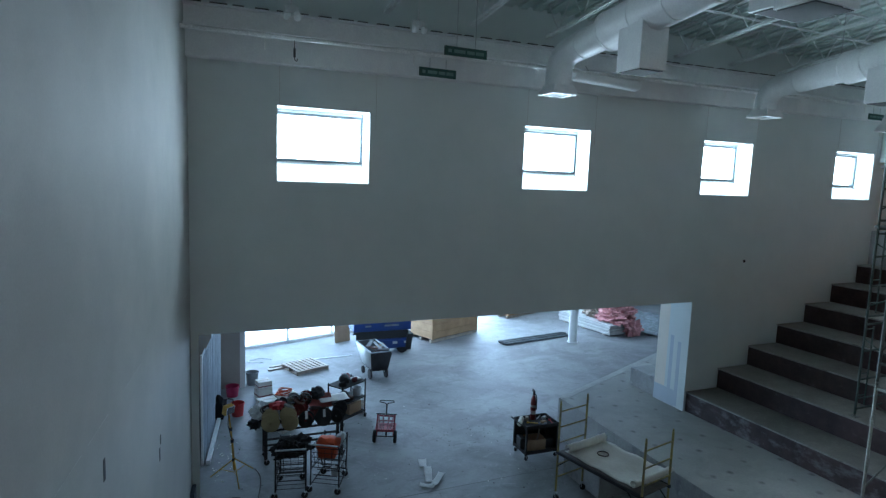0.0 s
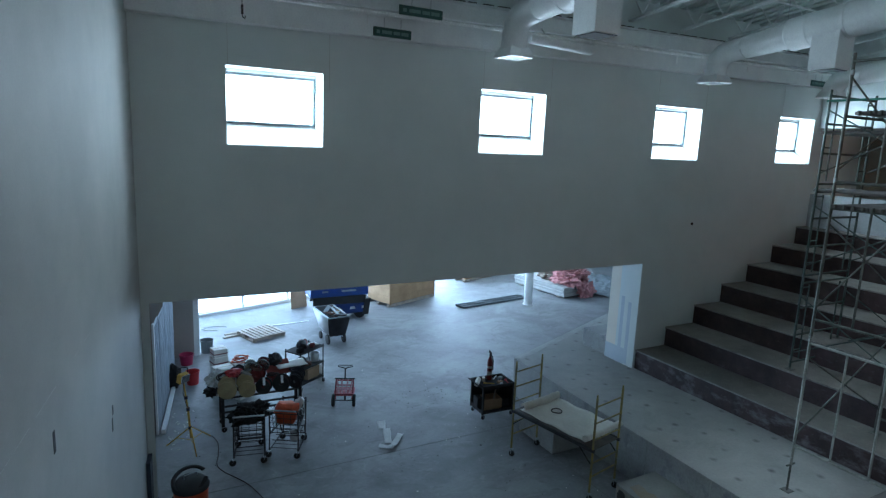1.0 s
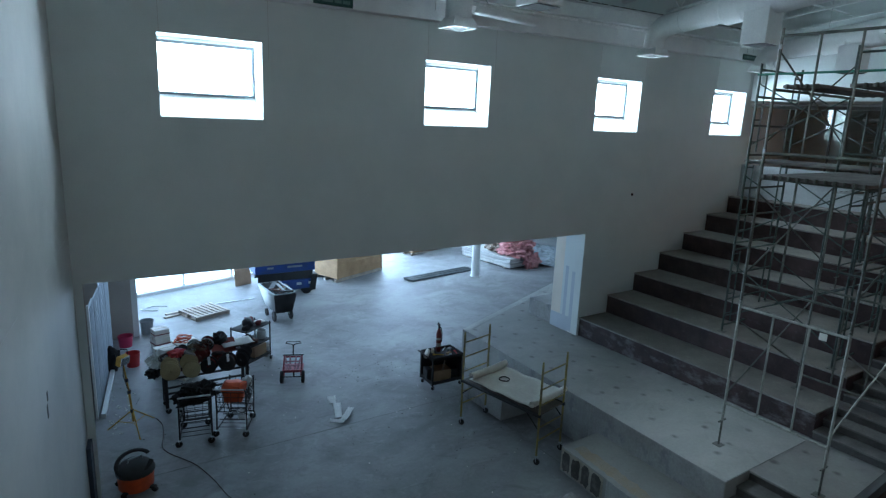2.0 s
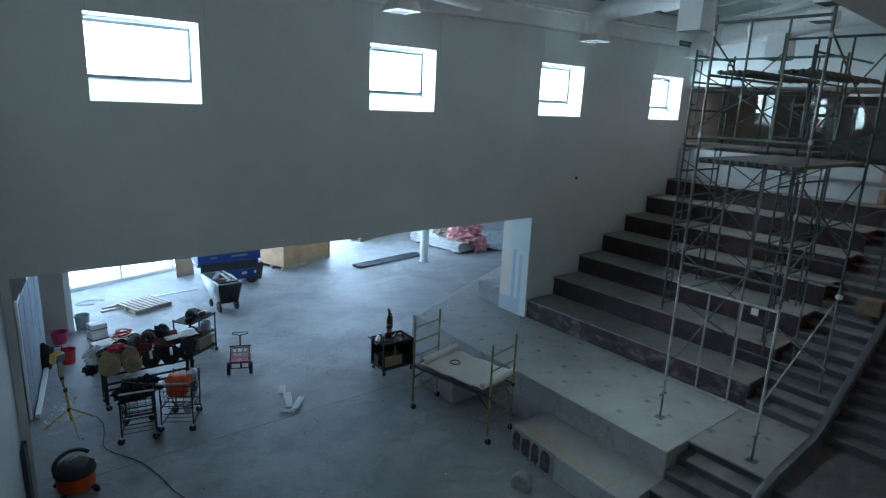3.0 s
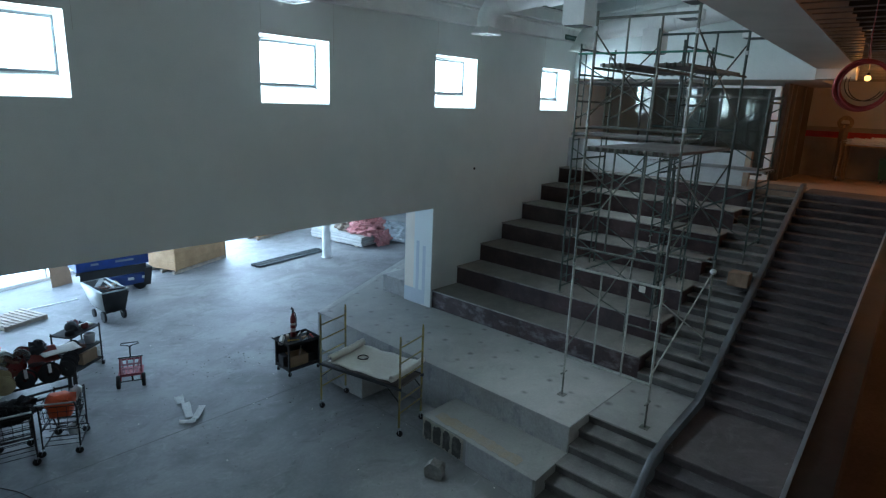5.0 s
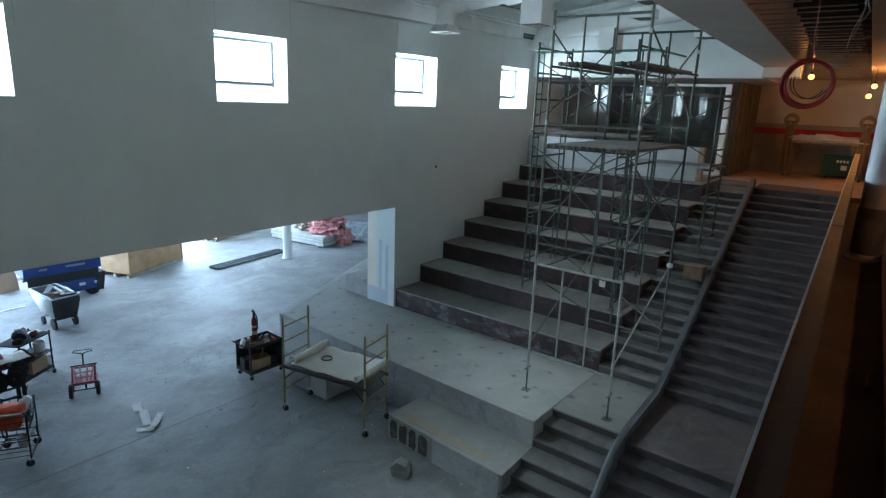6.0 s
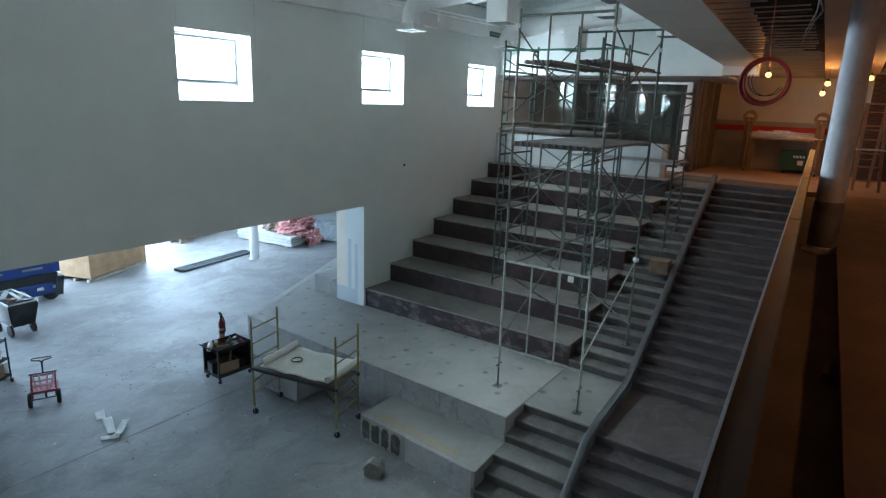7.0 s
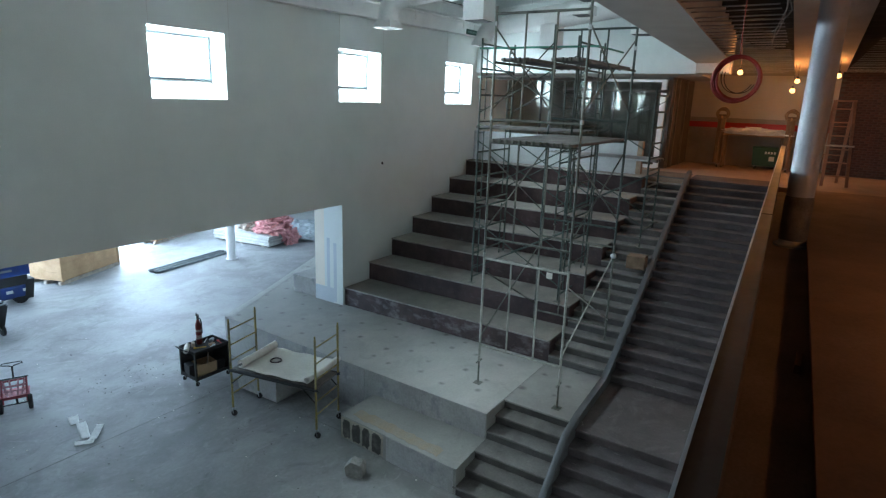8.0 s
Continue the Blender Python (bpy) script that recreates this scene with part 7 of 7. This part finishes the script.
solid("insulation_bag", bm, INSULATION, "pink insulation slumped on the floor against the boards", "insulation", "insulation heap", at=local(ds, -1.64, -0.38, 0), rz=97)
for k, (x, y) in enumerate(((0.02, 0.1), (0.42, -0.15))):
    bm = B()
    crumpled(bm, (0, 0, 0.16), (0.26, 0.34, 0.22), 80 + k, 0.8, 4, 2.6)
    solid("cloth_heap", bm, mat("tan_cloth", (0.36, 0.29, 0.23), (0.24, 0.20, 0.17), 5, 0.85) if k == 0 else bpy.data.materials["tan_cloth"], "crumpled tan wrapping on the board stack", "wrapping", at=local(ds, x, y, 0.45), rz=40 * k)

# clear film spread on the hall floor
bm = B()
g = []
for q in np.linspace(0, 1, 60):
    row = []
    for w in np.linspace(-0.5, 0.5, 22):
        p = Vector((16.75 + 2.85 * q + 0.85 * w, 8.15 + 3.05 * q - 0.85 * w, 0))
        h = noise.noise(p * 2.3) + 0.6 * noise.noise(p * 6.1)
        row.append(bm.verts.new((p.x + 0.10 * noise.noise(p * 1.7 + Vector((9, 0, 0))), p.y, 0.012 + max(0.0, 0.07 + 0.11 * h))))
    g.append(row)
for p, q in zip(g, g[1:]):
    for i in range(21):
        bm.faces.new((p[i], p[i + 1], q[i + 1], q[i]))
fs = solid("plastic_film", bm, mat("clear_floor_film", (0.26, 0.29, 0.31), (0.36, 0.40, 0.42), 4, 0.16, 0, 0.3, 12, 0.15), "crumpled glossy plastic film spread on the hall floor", "plastic film")
fs.modifiers.new("thick", "SOLIDIFY").thickness = 0.003

# ---------------------------------------------------------------- upper floor things
bm = B()
lathe(bm, [(0, 0), (0.24, 0), (0.24, 0.03), (0.19, 0.05), (0.176, 0.07), (0.176, 3.62), (0, 3.62)], 28)
col = solid("mezzanine_column", bm, stained(mat("scuffed_column_paint", (0.45, 0.48, 0.53), (0.36, 0.39, 0.44), 2.5, 0.4, 0.1, 0.06, 40, 0.06), (0.12, 0.10, 0.10), 9, 0.66, 0.74, (1, 1, 0.6), 0.7), "round painted steel column beside the guard wall", "column", kind="structure", at=(9.74, -9.18, Z2 - 0.12))
bm = B()
lathe(bm, [(0.179, 0.10), (0.185, 0.12), (0.186, 0.70), (0.180, 0.74)], 28)
part("dark_wrap", bm, mat("dark_wrap", (0.09, 0.095, 0.11), (0.20, 0.20, 0.21), 4, 0.6), col, "dark band round the lower part")

rg = thing("cable_hank", (7.0, -8.492, 6.239), 0, "large red cable coil hanging from the ceiling", "cable coil")
rng = random.Random(2)
for k in range(9):
    bm = B()
    r0 = 0.222 + rng.uniform(-0.014, 0.014)
    oy, oz, ox = (rng.uniform(-0.014, 0.014) for _ in range(3))
    pipe(bm, [(ox + 0.012 * math.sin(3 * a + k), oy + r0 * math.cos(a), oz + r0 * math.sin(a)) for a in np.linspace(0, math.tau, 40)], 0.011, 6)
    part("cable_turn", bm, WIRE_RED, rg)
for k in range(2):
    bm = B()
    pipe(bm, [(0.02, 0.16 * math.cos(a) - 0.03 * k, 0.02 + 0.17 * math.sin(a)) for a in np.linspace(3.6, 6.6, 18)], 0.005, 5)
    part("loose_turn", bm, WIRE_BLACK, rg)
bm = B()
pipe(bm, [(0, 0, 0.22), (0.0, 0.01, 0.5), (0, 0.02, 1.55)], 0.0045, 6)
part("hanging_wire", bm, WIRE_RED, rg)

# the fifth bulb is out of view, added to light the mezzanine floor warmly
BULBS = ((16.0, -7.317, 6.764), (18.5, -8.385, 6.677), (18.5, -8.306, 6.431), (18.0, -9.288, 6.80), (6.4, -12.9, 6.05))
for k, (x, y, z) in enumerate(BULBS):
    wl = thing("string_light", (x, y, z), 0, "bare glowing bulb on a temporary light string", "lamp", "string lights")
    bm = B()
    o = bmesh.ops.create_uvsphere(bm, u_segments=14, v_segments=10, radius=0.062)
    part("bulb", bm, BULB, wl, "glowing warm bulb")
    bm = B()
    lathe(bm, [(0, 0.055), (0.03, 0.055), (0.032, 0.09), (0.02, 0.115), (0, 0.115)], 12)
    part("socket", bm, BLACK, wl)
    bm = B()
    pipe(bm, [(0, 0, 0.11), (0, 0.0, (7.0, 7.11, 7.11, 7.16, 7.79)[k] - z)], 0.004, 6)
    part("cord", bm, WIRE_BLACK, wl)
    bulb_lamp("string_light_glow", (x, y, z - 0.0), (75, 66, 66, 66, 215)[k], (1.0, 0.35, 0.08), 0.07)
bm = B()
pipe(bm, [(9.6, -8.12, 6.985), (10.2, -8.05, 6.95), (11, -7.95, 6.96), (13, -7.70, 6.94), (16.0, -7.317, 6.96)], 0.009, 6)
solid("light_string_cord", bm, WIRE_RED, "red temporary lighting cord under the dark deck", "cable")
for q in range(3):
    bm = B()
    x, y = 6.6 + 0.35 * q, -8.86 + 0.03 * q
    pipe(bm, [(x, y, 7.79), (x, y, 7.3), (x + 0.05, y - 0.03, 6.98), (x + 0.08, y - 0.07 + 0.06 * q, 6.86 - 0.05 * q), (x + 0.02, y + 0.03 * q, 6.74 - 0.07 * q)], 0.006, 6)
    solid("loose_cable", bm, mat("dull_cable", (0.15, 0.14, 0.13), None, 5, 0.5) if "dull_cable" not in bpy.data.materials else bpy.data.materials["dull_cable"], "loose grey cable end hanging from the ceiling", "cable", "loose cable ends")

# step ladder
LADDER = mat("worn_timber_ladder", (0.30, 0.17, 0.10), (0.21, 0.115, 0.07), 4, 0.6, spread=0.1)
ld = thing("step_ladder", (17.55, -9.60, Z2), 12, "worn timber step ladder standing open", "ladder")
for s in (-1, 1):
    for name, x0, x1 in (("front_rail", -0.10, 0.30), ("back_rail", 0.95, 0.36)):
        bm = B()
        beam(bm, (x0, s * 0.27, 0), (x1, s * 0.20, 2.08), 0.07, 0.03)
        part(name, bm, LADDER, ld)
for k in range(6):
    f = (k + 0.8) / 6.4
    w = 0.27 - 0.07 * f
    bm = B()
    span(bm, (-0.10 + 0.40 * f - 0.05, -w, 2.08 * f - 0.014), (-0.10 + 0.40 * f + 0.05, w, 2.08 * f + 0.014))
    part("step", bm, LADDER, ld)
for f in (0.35, 0.7):
    bm = B()
    beam(bm, (0.95 - 0.59 * f, -0.25, 2.08 * f), (0.95 - 0.59 * f, 0.25, 2.08 * f), 0.03, 0.02)
    part("back_bar", bm, LADDER, ld)
bm = B()
span(bm, (-0.02, -0.30, 0.98), (0.32, 0.30, 1.01), 0.004)
part("tool_tray", bm, PALE_WOOD, ld, "pale tray board")
bm = B()
span(bm, (0.20, -0.23, 2.06), (0.46, 0.23, 2.10), 0.005)
part("top_cap", bm, LADDER, ld)

DARK_TIMBER = mat("dusty_dark_timber", (0.22, 0.16, 0.11), (0.16, 0.115, 0.08), 5, 0.8)
# wooden reel stands with a shelf board, plastic on it, bin below
for y in (-6.40, -8.30):
    st = thing("reel_stand", (20.55, y, Z2), 0, "wooden stand with a coil of cable on top", "reel stand", "reel stands")
    for s in (-1, 1):
        bm = B()
        beam(bm, (s * 0.28, 0.06 * s, 0.11), (0.02 * s, 0, 1.60), 0.04, 0.09)
        part("leg", bm, DARK_TIMBER, st)
    bm = B()
    span(bm, (-0.05, -0.11, 0.12), (-0.01, 0.11, 1.62), 0.004)
    part("upright_board", bm, DARK_TIMBER, st, "broad upright board")
    bm = B()
    span(bm, (-0.20, -0.03, 0.55), (0.20, 0.03, 0.63))
    part("cross_bar", bm, DARK_TIMBER, st)
    for k in range(7):
        bm = B()
        r0 = 0.13 + 0.016 * (k * 3 % 5)
        pipe(bm, [(-0.08 + 0.028 * k + 0.02 * math.sin(2 * a + k), r0 * math.cos(a), 1.64 + r0 * 0.9 * math.sin(a) + 0.02 * math.sin(3 * a + k)) for a in np.linspace(0, math.tau, 24)], 0.016, 6)
        part("cable_turn", bm, mat("tan_rope", (0.30, 0.22, 0.14), (0.20, 0.15, 0.10), 5, 0.8) if "tan_rope" not in bpy.data.materials else bpy.data.materials["tan_rope"], st)
    for s in (-1, 1):
        caster(st, s * 0.27, 0.06 * s, 0.055, 0.13)
    bm = B()
    span(bm, (-0.12, -0.02, 1.50), (0.10, 0.02, 1.58))
    part("axle", bm, PINE, st)
wb = thing("shelf_board", (20.62, -7.35, Z2), 0, "long wooden work shelf on legs by the board wall", "work shelf")
bm = B()
span(bm, (-0.22, -0.84, 1.00), (0.22, 0.84, 1.04), 0.004)
part("top", bm, PINE, wb)
for y in (-0.78, 0.78):
    for x in (-0.18, 0.18):
        bm = B()
        span(bm, (x - 0.03, y - 0.03, 0), (x + 0.03, y + 0.03, 1.0))
        part("leg", bm, DARK_TIMBER, wb)
bm = B()
crumpled(bm, (-0.03, 0, 0.08), (0.23, 0.80, 0.11), 90, 0.8, 4, 5.5)
solid("plastic_film", bm, WHITE_PLASTIC, "crumpled white plastic film on the work shelf", "plastic sheet", at=(20.60, -7.35, Z2 + 1.038))
gb = thing("wheeled_bin", (20.9, -7.80, Z2), 0, "dark green wheeled waste bin", "bin")
bm = B()
prism(bm, [(-0.26, -0.42), (0.26, -0.42), (0.26, 0.42), (-0.26, 0.42)], 0.12, 0.66)
for v in bm.verts:
    if v.co.z > 0.4:
        v.co.x *= 1.12
        v.co.y *= 1.08
part("body", bm, GREEN, gb)
bm = B()
span(bm, (-0.31, -0.47, 0.66), (0.31, 0.47, 0.71), 0.015)
part("lid", bm, GREEN, gb)
for y in (-0.34, 0.34):
    for x in (-0.2, 0.2):
        caster(gb, x, y, 0.055, 0.13)
bm = B()
for k in range(4):
    span(bm, (-0.296, -0.25 + 0.09 * k, 0.50), (-0.288, -0.19 + 0.09 * k, 0.57))
part("lettering", bm, WHITE_PLASTIC, gb, "row of pale bars")
bm = B()
span(bm, (-0.285, -0.22, 0.28), (-0.276, -0.06, 0.42))
part("notice", bm, PAPER, gb, "pale square notice")
for o in gb.children_recursive:
    for v in o.data.vertices:
        v.co.y *= 0.92
        v.co.z *= 0.97
# posts beside the glazed screen and boards on the side wall
for k, (x, y) in enumerate(((18.45, -5.33), (19.0, -5.33), (20.1, -5.33))):
    bm = B()
    span(bm, (x - 0.04, y - 0.03, Z2), (x + 0.04, y + 0.028, 6.74))
    # stud colour lowered along with the dim side wall
    solid("wall_stud", bm, mat("shaded_side_stud", (0.24, 0.225, 0.205), None, 4, 0.5, 0.5), "bare metal stud on the board wall", "stud", kind="structure")

# box on the stair, notes on the scaffold
bm = B()
span(bm, (-0.17, -0.20, 0), (0.17, 0.20, 0.28), 0.01)
for v in bm.verts:
    v.co += Vector((0.012, 0.012, 0.01)) * noise.noise(v.co * 8)
solid("cardboard_box", bm, mat("stained_cardboard", (0.22, 0.15, 0.095), (0.15, 0.10, 0.065), 5, 0.85), "worn cardboard box sitting on the side stair", "box", at=(12.78, -6.24, 16 * R), rz=4)
for q in ((8.50, -5.95, 3.20),):
    bm = B()
    span(bm, (-0.004, -0.05, -0.05), (0.004, 0.05, 0.05))
    solid("paper_tag", bm, PAPER, "small white tag hung on the scaffold", "tag", at=q)
bm = B()
crumpled(bm, (0, 0, 0), (0.06, 0.06, 0.06), 99, 0.3, 2, 3)
solid("white_rag", bm, WHITE_PLASTIC, "white rag tied to the scaffold post", "rag", at=(10.87, -6.26, 3.10))

# bricks of the dark wall, last
bm = B()
box(bm, (0, 0, 0), (0.02, 0.19, 0.057), None, 0.003)
bw_mesh = finish(bm, "brick", BRICK)
for row in range(44):
    for c_ in range(7):
        y = -9.47 - c_ * 0.203 - (0.10 if row % 2 else 0)
        piece("brick", bw_mesh, brick_wall, (20.592, y, Z2 + 0.05 + row * 0.0675))
